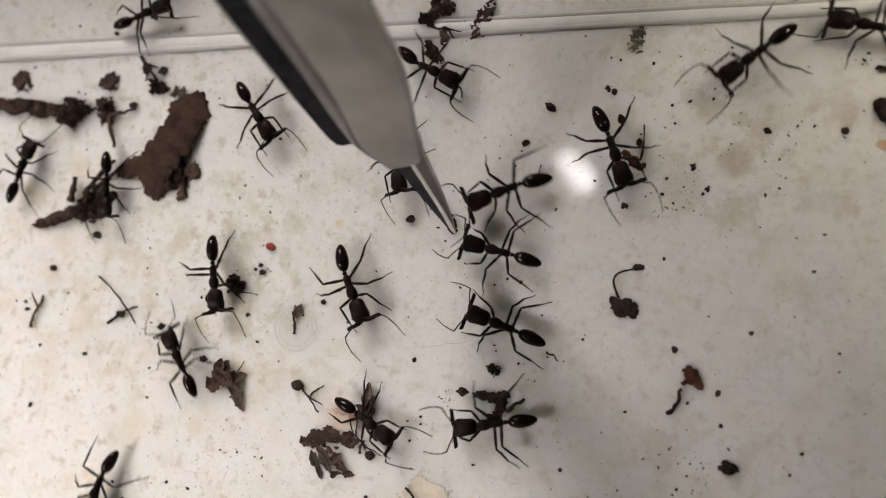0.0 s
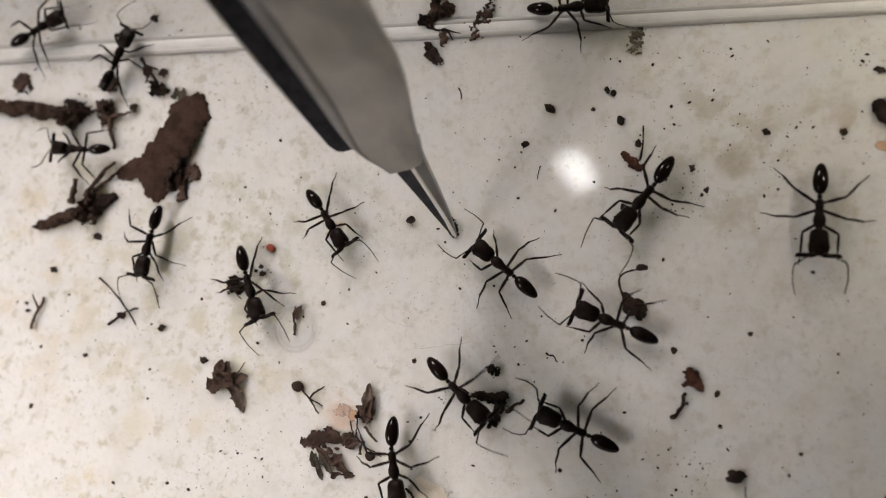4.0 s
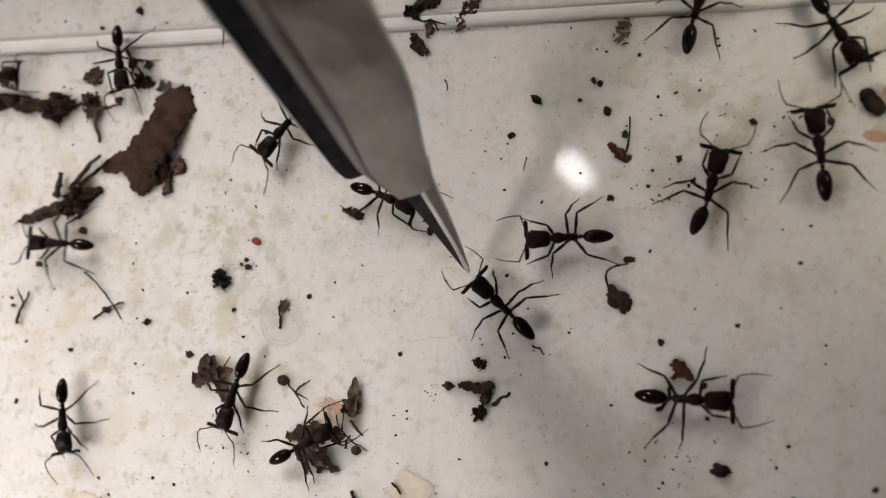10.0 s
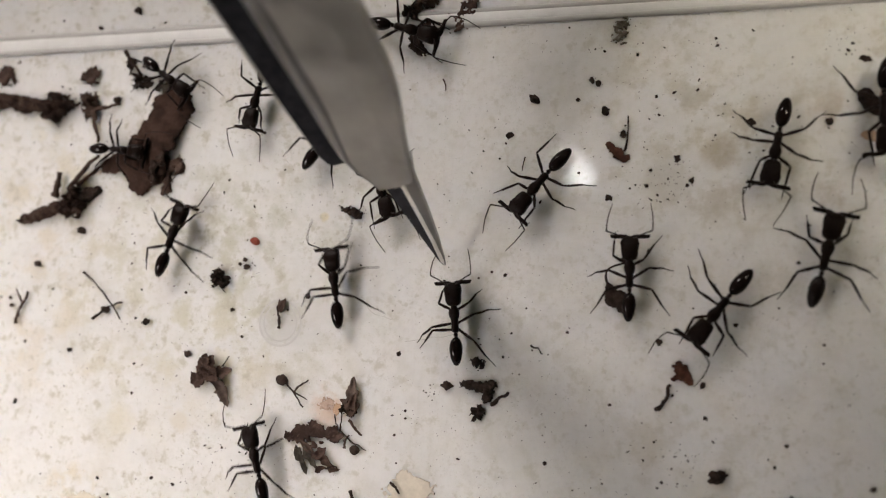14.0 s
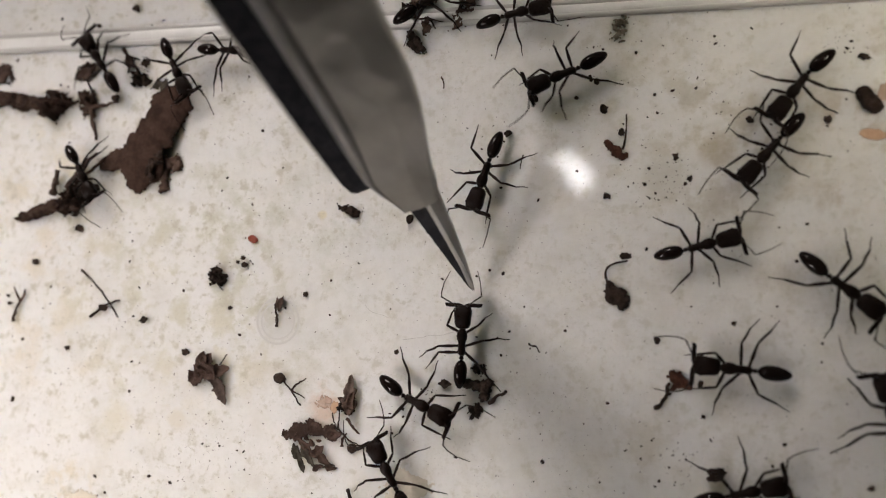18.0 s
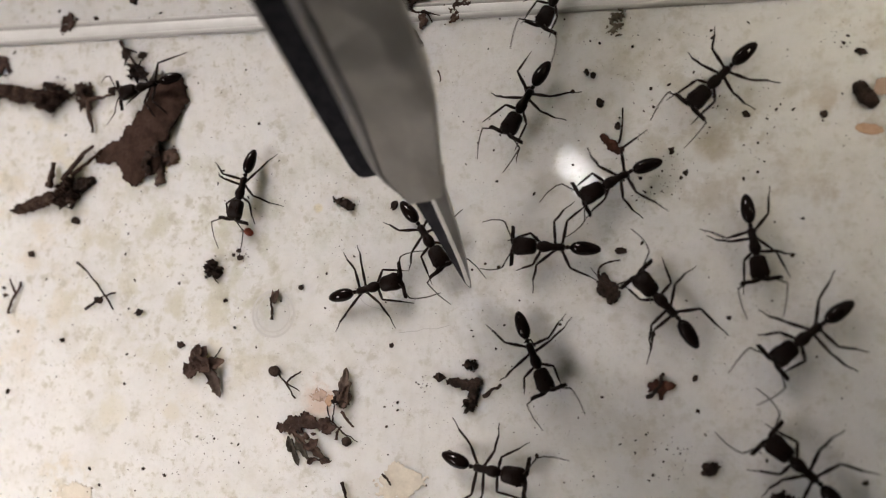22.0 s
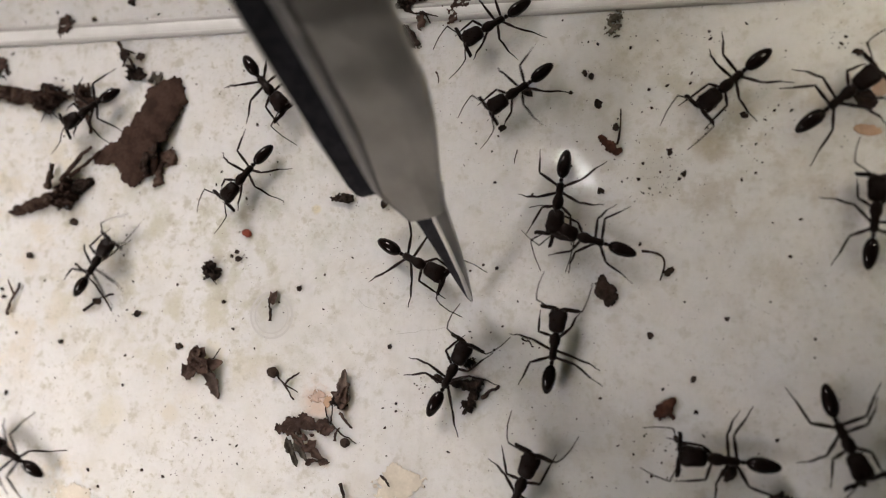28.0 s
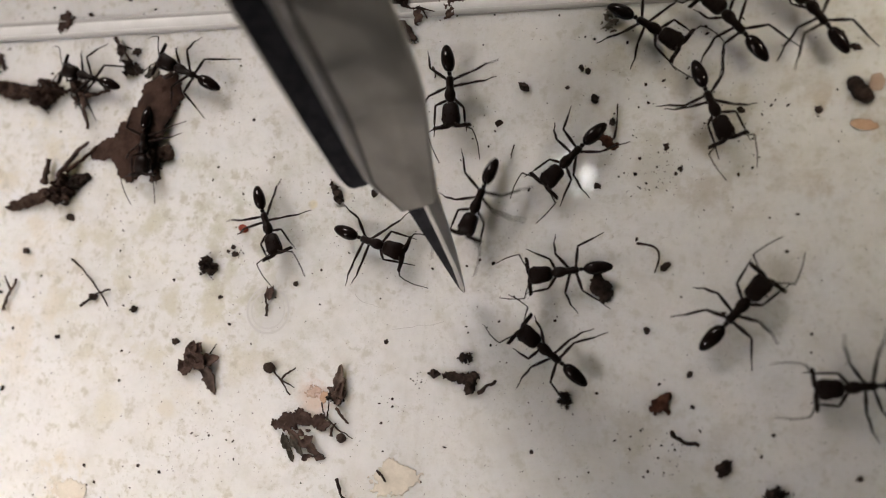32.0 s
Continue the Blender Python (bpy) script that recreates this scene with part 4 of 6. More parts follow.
lump("soil_crumb", 48.3, 19.4, 1.3, 0.6, 0.40, -16, SOIL, 124, "oblong dark soil crumb")
flake("dark_leaf_scrap", 48.6, 14.6, 3.3, 1.7, 1.20, -55, SOIL, 125, "dark grey folded leaf scrap", ragged=0.12, holes=0.0, category='leaf')
flake("crust_patch", 48.8, 10.8, 2.7, 1.1, 0.06, -13, OCHRE, 126, "flat orange-brown dried crust", ragged=0.15, holes=0.0, category='crust')
flake("crust_patch", 50.3, 15.4, 1.5, 1.9, 0.06, -14, RUST, 127, "flat orange-brown dried crust", ragged=0.15, holes=0.0, category='crust')
soil_chip = leaf("soil_chip", 21.1, -6.4, 0.7, [(0.0, 0.0, 2.7, 2.2, 0), (1.0, -0.4, 1.8, 1.6, 20), (-0.9, 0.6, 1.6, 1.2, -40)], SOIL, 128, "dark wedge-shaped chip of crumbly soil", ragged=0.28, holes=0.0, category="soil clump")
stem = arc("curved_stem", 20.5, -3.5, 3.9, 1.6, 0.13, 59, SOIL, "thin dark stem bent into a bow")
stem_crumb = lump("soil_crumb", 22.3, -1.9, 1.3, 0.7, 0.50, -7, SOIL, 129, "small dark crumb at the stem end")
twig("sliver", 11.7, -12.2, 1.9, 0.13, -35, SOIL, 130, "thin dark crooked sliver", bend=0.9)
red_leaf = leaf("red_leaf", 27.8, -14.5, 0.80, [(-0.1, 0.5, 2.0, 1.5, -57), (0.6, -0.5, 2.1, 1.1, -60), (-0.7, -0.5, 1.1, 0.7, 40), (0.2, -0.1, 1.8, 1.6, -51)], RUSSET, 131, "red-brown wedge-shaped fragment of dead leaf", ragged=0.3, holes=0.0)
curl = twig("curled_twig", 26.7, -18.0, 3.5, 0.28, 26, SOIL, 132, "short dark curled twig", bend=0.7)
soil_lump = lump("soil_crumb", 31.2, -26.1, 1.7, 1.4, 1.30, 32, SOIL, 133, "small dark angular clump of soil", ragged=0.5)
flake("crust_patch", -4.4, -29.0, 5.8, 3.6, 0.06, 12, CRUST, 134, "flat cream-coloured dried crust", ragged=0.28, holes=0.0, category='crust')
flake("crust_patch", -50.1, -32.6, 4.9, 2.4, 0.06, 3, CRUST, 135, "flat cream-coloured dried crust", ragged=0.28, holes=0.0, category='crust')
twig("stalk", -5.8, -28.7, 1.8, 0.18, -46, SOIL, 136, "short dark stalk on a cream crust")
twig("stalk", -10.9, -30.9, 3.4, 0.26, -69, SOIL, 137, "dark pointed stalk of straw")
clump("soil_clump", 38.7, -28.7, 2.9, 1.5, 1.40, 13, SOIL, 138, "dark clump of soil")


# ---- specks of dust ----
def specks():
    rnd = random.Random(11)
    verts, faces = [], []
    def speck(x, y, r):
        n = len(verts)
        k = rnd.uniform(0.4, 1.0)
        turn = rnd.uniform(0, 6.28)
        for i in range(5):
            a = 6.283 * i / 5
            u, v = math.cos(a) * r * rnd.uniform(0.7, 1.2), math.sin(a) * r * k * rnd.uniform(0.7, 1.2)
            verts.append(((x + u * math.cos(turn) - v * math.sin(turn)) * MM, (y + u * math.sin(turn) + v * math.cos(turn)) * MM, 0.00001))
        verts.append((x * MM, y * MM, r * 0.9 * MM))
        for i in range(5):
            faces.append((n + i, n + (i + 1) % 5, n + 5))
    for i in range(1900):
        x, y = rnd.uniform(-66, 58), rnd.uniform(-40, 40)
        if noise.noise((x * 0.06, y * 0.06, 3)) + rnd.uniform(-0.6, 0.6) < -0.1:
            continue
        speck(x, y, min(0.30, 0.042 * rnd.paretovariate(2.0)))
    for i in range(1500):
        speck(rnd.uniform(-66, 58), rnd.uniform(-40, 40), min(0.16, 0.028 * rnd.paretovariate(2.2)))
    for cx, cy, n, spread in SPECK_GROUPS:
        for i in range(n):
            speck(rnd.gauss(cx, spread), rnd.gauss(cy, spread * 0.8), min(0.28, 0.055 * rnd.paretovariate(2.0)))
    data = bpy.data.meshes.new("soil_specks")
    data.from_pydata(verts, [], faces)
    data.materials.append(SOIL)
    tagged(new("soil_specks", data), "scattered tiny dark soil specks on the tray floor", "specks", kind="stuff")


specks()


# ---- tweezers ----
def blade(name, parent, sections, mat, thick, label):
    """One arm: sections (along, half width, rise) in millimetres; along x away from the tip, flat face up."""
    bm = bmesh.new()
    rings = []
    for s, w, c, rise, t in sections:
        b = min(thick, w * 0.5, t * 0.6)
        ring = [(c - w, 0), (c - w, t - b), (c - w + b, t), (c + w - b, t), (c + w, t - b), (c + w, 0)]
        rings.append([bm.verts.new(Vector((s, y, rise + z)) * MM) for y, z in ring])
    for a, b in zip(rings, rings[1:]):
        for k in range(6):
            bm.faces.new((a[k], b[k], b[(k + 1) % 6], a[(k + 1) % 6]))
    bm.faces.new(rings[0])
    bm.faces.new(rings[-1][::-1])
    bmesh.ops.recalc_face_normals(bm, faces=bm.faces[:])
    return part(name, bm, mat, parent, label, False)


tweezers = tagged(new("tweezers"), "grey steel tweezers with a fine pointed tip", "tweezers")


def strip(name, sections, mat, label, smooth=False):
    """A long part of the tweezers: sections (along, outline of (across, up)...) in millimetres."""
    bm = bmesh.new()
    rings = [[bm.verts.new(Vector((s, y, z)) * MM) for y, z in ring] for s, ring in sections]
    for a, b in zip(rings, rings[1:]):
        for k in range(len(a)):
            bm.faces.new((a[k], b[k], b[(k + 1) % len(a)], a[(k + 1) % len(a)]))
    bm.faces.new(rings[0])
    bm.faces.new(rings[-1][::-1])
    bmesh.ops.recalc_face_normals(bm, faces=bm.faces[:])
    return part(name, bm, mat, tweezers, label, smooth)


# (along, left edge, right edge, top, chamfer) of the upper arm
ARM = [(15.6, 1.75, -1.9, 1.25, 0.25), (17.3, 2.1, -2.45, 1.45, 0.45), (19.0, 2.6, -2.9, 1.65, 0.8), (21.0, 2.85, -3.4, 1.85, 1.2), (23.5, 2.5, -4.1, 2.1, 1.75), (26.0, 2.1, -4.85, 2.35, 2.2),
       (28.5, 1.8, -5.5, 2.5, 2.5), (32.0, 1.6, -6.05, 2.7, 2.6), (42.0, 1.3, -6.5, 3.4, 2.7), (60.0, 1.2, -6.8, 4.2, 2.7), (85.0, 2.0, -6.4, 4.0, 1.7), (115.0, 2.0, -5.6, 2.2, 1.6)]
strip("upper_arm", [(s, [(l, z), (l * 0.4 + r * 0.6, z + 0.12), (r + 0.25, z - 0.05), (r, z - 0.4), (r, z - 1.3), (l, z - 1.3)]) for s, l, r, z, c in ARM], STEEL, "satin grey steel upper arm")
# Chamfer toned darker than the flat face by colour, against the lamp's light.
strip("chamfer", [(s, [(l - 0.02, z - 0.01), (l + c * 0.55, z - c * 0.22), (l + c, z - c * 0.75), (l - 0.02, z - c * 0.75 - 0.3)]) for s, l, r, z, c in ARM], BEVEL, "ground side of the upper arm, shaded by a darker colour", True)
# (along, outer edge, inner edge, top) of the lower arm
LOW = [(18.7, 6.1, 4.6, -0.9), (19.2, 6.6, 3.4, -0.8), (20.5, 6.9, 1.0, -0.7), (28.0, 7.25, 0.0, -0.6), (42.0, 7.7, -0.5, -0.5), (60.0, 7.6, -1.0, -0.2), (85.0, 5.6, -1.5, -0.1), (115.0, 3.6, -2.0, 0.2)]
# The shade on the arm's inner side is painted with the near-black colour.
strip("lower_arm", [(s, [(o, z), (i, z), (i, z - 1.4), (o, z - 1.4)]) for s, o, i, z in LOW], EDGE, "inner side of the lower arm, coloured dark for its shade")
strip("rim", [(s + 0.1, [(o + 0.01, z), (o + 0.55 * min(1, (s - 18.2) / 4), z - 0.5), (o + 0.5 * min(1, (s - 18.2) / 4), z - 1.3), (o + 0.01, z - 1.3)]) for s, o, i, z in LOW], STEEL, "thin grey outer edge of the lower arm")
# (along, left edge, ridge, right edge, height) of the point
POINT = [(0.0, 0.10, 0.0, -0.13, 0.2), (1.2, 0.36, 0.0, -0.42, 0.40), (5.0, 0.62, -0.36, -1.05, 0.75), (10.0, 0.98, -0.52, -1.65, 1.0), (16.0, 1.5, -0.65, -2.2, 1.25), (18.6, 1.7, -0.7, -2.9, 1.45)]
# One steel point: its facet's shade and its ridge's highlight are in the colours.
strip("point", [(s, [(l, h * 0.55), (m + 0.16 * min(1, s), h * 0.92), (m + 0.16 * min(1, s), -h * 0.7), (l, -h * 0.3)]) for s, l, m, r, h in POINT], EDGE, "ground facet of the point, coloured dark as shaded")
strip("point", [(s, [(m + 0.16 * min(1, s), h * 0.92), (m - 0.08, h), (m - 0.34 * min(1, s), h * 0.97), (m, -h * 0.6)]) for s, l, m, r, h in POINT], BRIGHT, "narrow ridge of the point in a highlight colour")
strip("point", [(s, [(m - 0.32 * min(1, s), h * 0.97), (r, h * 0.55), (r, -h * 0.3), (m, -h * 0.7)]) for s, l, m, r, h in POINT], TIP, "grey ground facet of the point")


def held(rows):
    """Rows of seconds, the tip's place in millimetres and the way, the rise and the roll of the arms in degrees."""
    return [(t, pose(x * MM, y * MM, 0.0012, 0, 0, a) @ pose(0, 0, 0, 0, -rise, 0) @ pose(0, 0, 0, roll, 0, 0)) for t, x, y, a, rise, roll in rows]



# ---- ants ----
def leg_parts(ant, name, root, knee, foot, thigh):
    """A leg hinged at its root: thigh with hip, and a shin with its thin foot under it. Millimetres, in the ant's space."""
    root, knee, foot = Vector(root), Vector(knee), Vector(foot)
    bm = bmesh.new()
    k = (knee - root)
    tube(bm, [Vector((0, 0, 0)), k * 0.15 * MM, k * 0.5 * MM, k * 0.9 * MM, k * MM], [0.22 * MM, 0.15 * MM, thigh * 1.3 * MM, 0.14 * MM, 0.115 * MM], 8)
    leg = part(name, bm, LIMB, ant)
    leg.location = root * MM
    bm = bmesh.new()
    f = foot - root
    bow = Vector((0.16 if root.x > 0 else -0.12, 0, 0))
    mid = k.lerp(f, 0.52) + Vector((0, 0, 0.10)) + bow
    low = k.lerp(f, 0.60) + Vector((0, 0, 0.04)) + bow
    tube(bm, [k * MM, k.lerp(f, 0.22) * MM, mid * MM, low * MM, k.lerp(f, 0.82) * MM, f * MM],
         [0.115 * MM, 0.15 * MM, 0.125 * MM, 0.075 * MM, 0.062 * MM, 0.05 * MM], 7)
    part("shin", bm, LIMB, leg)
    return leg


def build_ant(seed):
    """A long black ant, head towards +x, ten millimetres from its mouth to the end of its gaster."""
    ant = new("ant")
    rnd = random.Random(seed)
    bm = bmesh.new()
    body_form(bm, [(2.16, 0.30, 0.22, 2.12), (2.24, 0.60, 0.42, 2.15), (2.42, 0.82, 0.58, 2.2), (2.8, 0.95, 0.68, 2.25), (3.4, 0.99, 0.72, 2.3),
                   (3.9, 1.07, 0.70, 2.3), (4.3, 1.08, 0.62, 2.28), (4.65, 0.99, 0.50, 2.22), (4.92, 0.82, 0.34, 2.18), (5.04, 0.55, 0.2, 2.12)], 24, 3.0)
    for side in (-1, 1):
        eye = bmesh.ops.create_icosphere(bm, subdivisions=2, radius=0.2 * MM)["verts"]
        bmesh.ops.translate(bm, verts=eye, vec=Vector((4.2, side * 0.92, 2.6)) * MM)
    head = part("head", bm, CHITIN, ant)
    for side in (-1, 1):
        bm = bmesh.new()
        s = side
        tube(bm, [Vector(p) * MM for p in ((4.86, s * 0.12, 2.12), (4.98, s * 0.55, 2.12), (5.02, s * 1.2, 2.12), (5.0, s * 1.75, 2.12), (5.03, s * 2.12, 2.1), (5.2, s * 2.3, 2.08))],
             [0.22 * MM, 0.27 * MM, 0.25 * MM, 0.24 * MM, 0.23 * MM, 0.1 * MM], 8)
        part("mandible", bm, CHITIN, ant)
        reach = rnd.uniform(-0.22, 0.25)
        feeler_root = Vector((4.75, s * 0.5, 2.75))
        bm = bmesh.new()
        tube(bm, [Vector(p) * MM for p in ((0, 0, 0), (0.35, s * 0.6, 0.25), (0.75, s * 1.35, 0.4), (1.1, s * 2.05, 0.4))], [0.085 * MM, 0.075 * MM, 0.08 * MM, 0.095 * MM], 7)
        feeler = part("antenna", bm, LIMB, ant)
        feeler.location = feeler_root * MM
        bm = bmesh.new()
        tube(bm, [Vector(p) * MM for p in ((1.1, s * 2.05, 0.4), (1.75, s * (2.1 + reach), 0.15), (2.9, s * (2.0 + 2 * reach), -0.5), (4.4, s * (1.6 + 3 * reach), -1.6))],
             [0.075 * MM, 0.07 * MM, 0.065 * MM, 0.045 * MM], 7)
        part("whip", bm, FEELER, feeler)
    bm = bmesh.new()
    body_form(bm, [(-1.05, 0.22, 0.22, 1.95), (-0.9, 0.40, 0.44, 2.0), (-0.6, 0.46, 0.54, 2.08), (-0.25, 0.45, 0.52, 2.12), (0.1, 0.44, 0.50, 2.15), (0.42, 0.44, 0.48, 2.15),
                   (0.62, 0.48, 0.52, 2.2), (0.95, 0.62, 0.60, 2.25), (1.35, 0.67, 0.62, 2.27), (1.7, 0.62, 0.56, 2.25), (2.0, 0.44, 0.42, 2.2), (2.28, 0.26, 0.26, 2.15)], 16)
    part("mesosoma", bm, CHITIN, ant)
    bm = bmesh.new()
    body_form(bm, [(-1.62, 0.12, 0.14, 1.85), (-1.48, 0.22, 0.30, 1.95), (-1.3, 0.27, 0.52, 2.1), (-1.15, 0.22, 0.36, 2.0), (-0.95, 0.14, 0.16, 1.9)], 12)
    part("petiole", bm, CHITIN, ant)
    bm = bmesh.new()
    body_form(bm, [(-5.0, 0.06, 0.06, 1.58), (-4.92, 0.25, 0.23, 1.62), (-4.6, 0.48, 0.44, 1.7), (-4.1, 0.67, 0.62, 1.79), (-3.5, 0.78, 0.72, 1.86), (-3.0, 0.82, 0.76, 1.9),
                   (-2.5, 0.78, 0.74, 1.92), (-2.0, 0.62, 0.62, 1.92), (-1.7, 0.40, 0.44, 1.9), (-1.55, 0.15, 0.16, 1.86)], 20)
    part("gaster", bm, GASTER, ant).matrix_local = pose(-1.55 * MM, 0, 0, 0, 0, rnd.uniform(-13, 13)) @ pose(1.55 * MM, 0, 0)
    def off(x, y, z):
        return rnd.uniform(-x, x), rnd.uniform(-y, y), rnd.uniform(-z, z)
    for s in (-1, 1):
        for name, root, knee, foot, thigh in (("front_leg", (1.75, 0.40, 1.85), (2.65, 1.75, 2.6), (5.3, 2.3, 0.05), 0.15),
                                              ("middle_leg", (0.15, 0.32, 1.75), (1.0, 2.5, 2.75), (0.6, 5.45, 0.05), 0.15),
                                              ("hind_leg", (-0.65, 0.32, 1.75), (-1.45, 2.55, 2.75), (-4.5, 4.8, 0.05), 0.16)):
            u, v, w = off(0.30, 0.25, 0.2)
            p, q, r = off(0.75, 0.55, 0.0)
            leg_parts(ant, name, (root[0], s * root[1], root[2]), (knee[0] + u, s * (knee[1] + v), knee[2] + w), (foot[0] + p, s * (foot[1] + q), foot[2]), thigh)
    return tagged(ant, "long black ant with wide-open jaws and thin legs", "ant", "ants in the tray")


breeds = [build_ant(k) for k in range(5)]
ants = []
for i, size in enumerate(ANT_SIZES):
    creature = breeds[i] if i < 5 else copy_thing(breeds[i % 5], pose(0, 0, 0))
    creature.scale = (size / 10.2,) * 3
    ants.append(creature)


# ---- what moves ----
def trail(rows):
    """Rows of seconds, x and y in millimetres and heading in degrees, as poses on the tray floor."""
    return [(t, pose(x * MM, y * MM, 0, 0, 0, a)) for t, x, y, a in rows]


def step_legs(creature, rows, seed):
    """The legs swing with the way that the ant has gone; the antennae feel about."""
    rnd = random.Random(seed)
    times = [r[0] for r in rows]
    gone = [0.0]
    for p, q in zip(rows, rows[1:]):
        gone.append(gone[-1] + math.hypot(q[1] - p[1], q[2] - p[2]) + 0.035 * abs(q[3] - p[3]))
    beats = [round(0.2 * k, 1) for k in range(161)]
    way = np.interp(beats, times, gone)
    phase = rnd.uniform(0, 6.28)
    limbs = [o for o in creature.children if o.name.split(".")[0].endswith("_leg")]
    feelers = [o for o in creature.children if o.name.startswith("antenna")]
    for limb in limbs:
        kind = limb.name.split("_")[0]
        side = 1 if limb.location.y > 0 else -1
        tripod = 0.0 if (kind == "middle") == (side > 0) else math.pi
        rest = rnd.uniform(-13, 13)
        reach = {"front": 11, "middle": 17, "hind": 14}[kind]
        place = limb.location.copy()
        keys, before = [], None
        for t, w in zip(beats, way):
            if before is not None and abs(w - before) < 0.15 and 0.0 < t < 32.0:
                continue
            before = w
            a = w * 0.85 + tripod + phase
            swing = rest + reach * math.sin(a)
            lift = 7 * max(0.0, math.cos(a)) * (1 if t > 0 else 0)
            keys.append((t, Matrix.Translation(place) @ pose(0, 0, 0, side * lift, 0, side * -swing)))
        walk(limb, keys)
    for limb in feelers:
        side = 1 if limb.location.y > 0 else -1
        place = limb.location.copy()
        keys = []
        for k in range(41):
            t = 0.8 * k
            keys.append((t, Matrix.Translation(place) @ pose(0, 0, 0, 0, 5 * math.sin(1.9 * k + phase), side * (4 + 24 * noise.noise((k * 0.7, seed * 3.1, side))))))
        walk(limb, keys)


def motions():
    rows = [(0, 35.5, 21.9, -144), (0.5, 32.7, 13.3, -127), (1, 37.4, 13.2, -110), (1.5, 37.2, 11.2, -109), (2, 37.3, 3.6, -108), (3, 37.5, 5.3, -157), (3.5, 41.2, 3.9, -92), (5.5, 41.4, 4.3, -124), (6, 41.2, 3.1, -138), (6.5, 41.6, 1.5, -129), (7, 43.0, 0.5, -120), (7.5, 43.2, 2.5, -144), (8, 42.5, 3.5, -169), (9, 44.3, 4.5, -227), (9.5, 43.9, 5.5, -246), (10, 42.9, 8.7, -264), (10.5, 43.2, 10.0, -268), (11, 42.9, 9.9, -272), (11.5, 42.8, 9.5, -252), (12, 41.3, 7.4, -231), (13, 36.4, 2.0, -156), (13.5, 33.2, -5.6, -142), (14, 32.4, -7.4, -129), (14.5, 29.2, -8.9, -158), (16.5, 35.1, -16.2, -95), (17, 36.1, -15.2, -168), (17.5, 36.2, -14.4, -177), (18, 34.5, -14.5, -186), (18.5, 32.0, -13.7, -200), (19, 21.5, -4.0, -215), (20, 19.7, -1.4, -213), (20.5, 19.8, -0.3, -211), (21, 18.7, -2.2, -209), (22, 15.1, -1.4, -183), (22.5, 13.5, -1.8, -180), (23, 13.6, -2.6, -176), (24, -15.7, -8.3, -146), (25, -32.2, -18.9, -134), (25.5, -36.1, -26.6, -103), (27.5, -35.0, -45.1, -103), (27.75, -46.6, -36.4, -156), (28, -58.2, -27.6, -208), (29, -81.7, -28.4, -208), (30, -83.1, -8.7, -200), (31, -59.6, -8.9, -200), (32, -83.3, -8.7, -200)]
    walk(ants[0], trail(rows))
    step_legs(ants[0], rows, 0)
    rows = [(0, 19.1, 12.3, -72), (0.5, 18.0, 10.4, -116), (1, 16.9, 8.4, -159), (1.5, 15.5, 5.3, -170), (2, 19.8, 8.2, -182), (2.5, 20.1, 11.0, -181), (3, 22.1, 9.6, -180), (3.5, 23.2, 7.9, -143), (5.5, 21.4, 3.8, -121), (6, 20.9, 3.6, -128), (7, 22.2, 11.5, -185), (8, 12.8, 22.1, -203), (9, -2.1, 27.2, -192), (10, -2.2, 45.9, -192), (11, -4.3, 46.2, -129), (12, -6.3, 46.4, -66), (13, -6.2, 28.4, -66), (13.5, -5.5, 28.8, -43), (14, -4.6, 27.7, -20), (14.5, 3.5, 27.0, -7), (16.5, 3.5, 44.8, -7), (16.75, -0.7, 38.0, -52), (17, -4.9, 31.3, -96), (17.5, -3.0, 30.9, -38), (18, -1.0, 30.5, 21), (19, -1.5, 29.6, 8), (20, -1.5, 44.7, 8), (22, -1.8, 44.8, -12), (24, -2.2, 44.8, -33), (25.5, -2.5, 44.8, -48), (27.5, -2.8, 44.9, -68), (28, -2.9, 44.9, -73), (29, -2.5, 28.4, -73), (29.5, -2.6, 28.2, -72), (30, -2.8, 28.4, -71), (30.5, -2.4, 27.7, -66), (31, -1.4, 26.9, -62), (31.5, 2.8, 22.8, -74), (32, 3.0, 18.2, -87)]
    walk(ants[1], trail(rows))
    step_legs(ants[1], rows, 1)
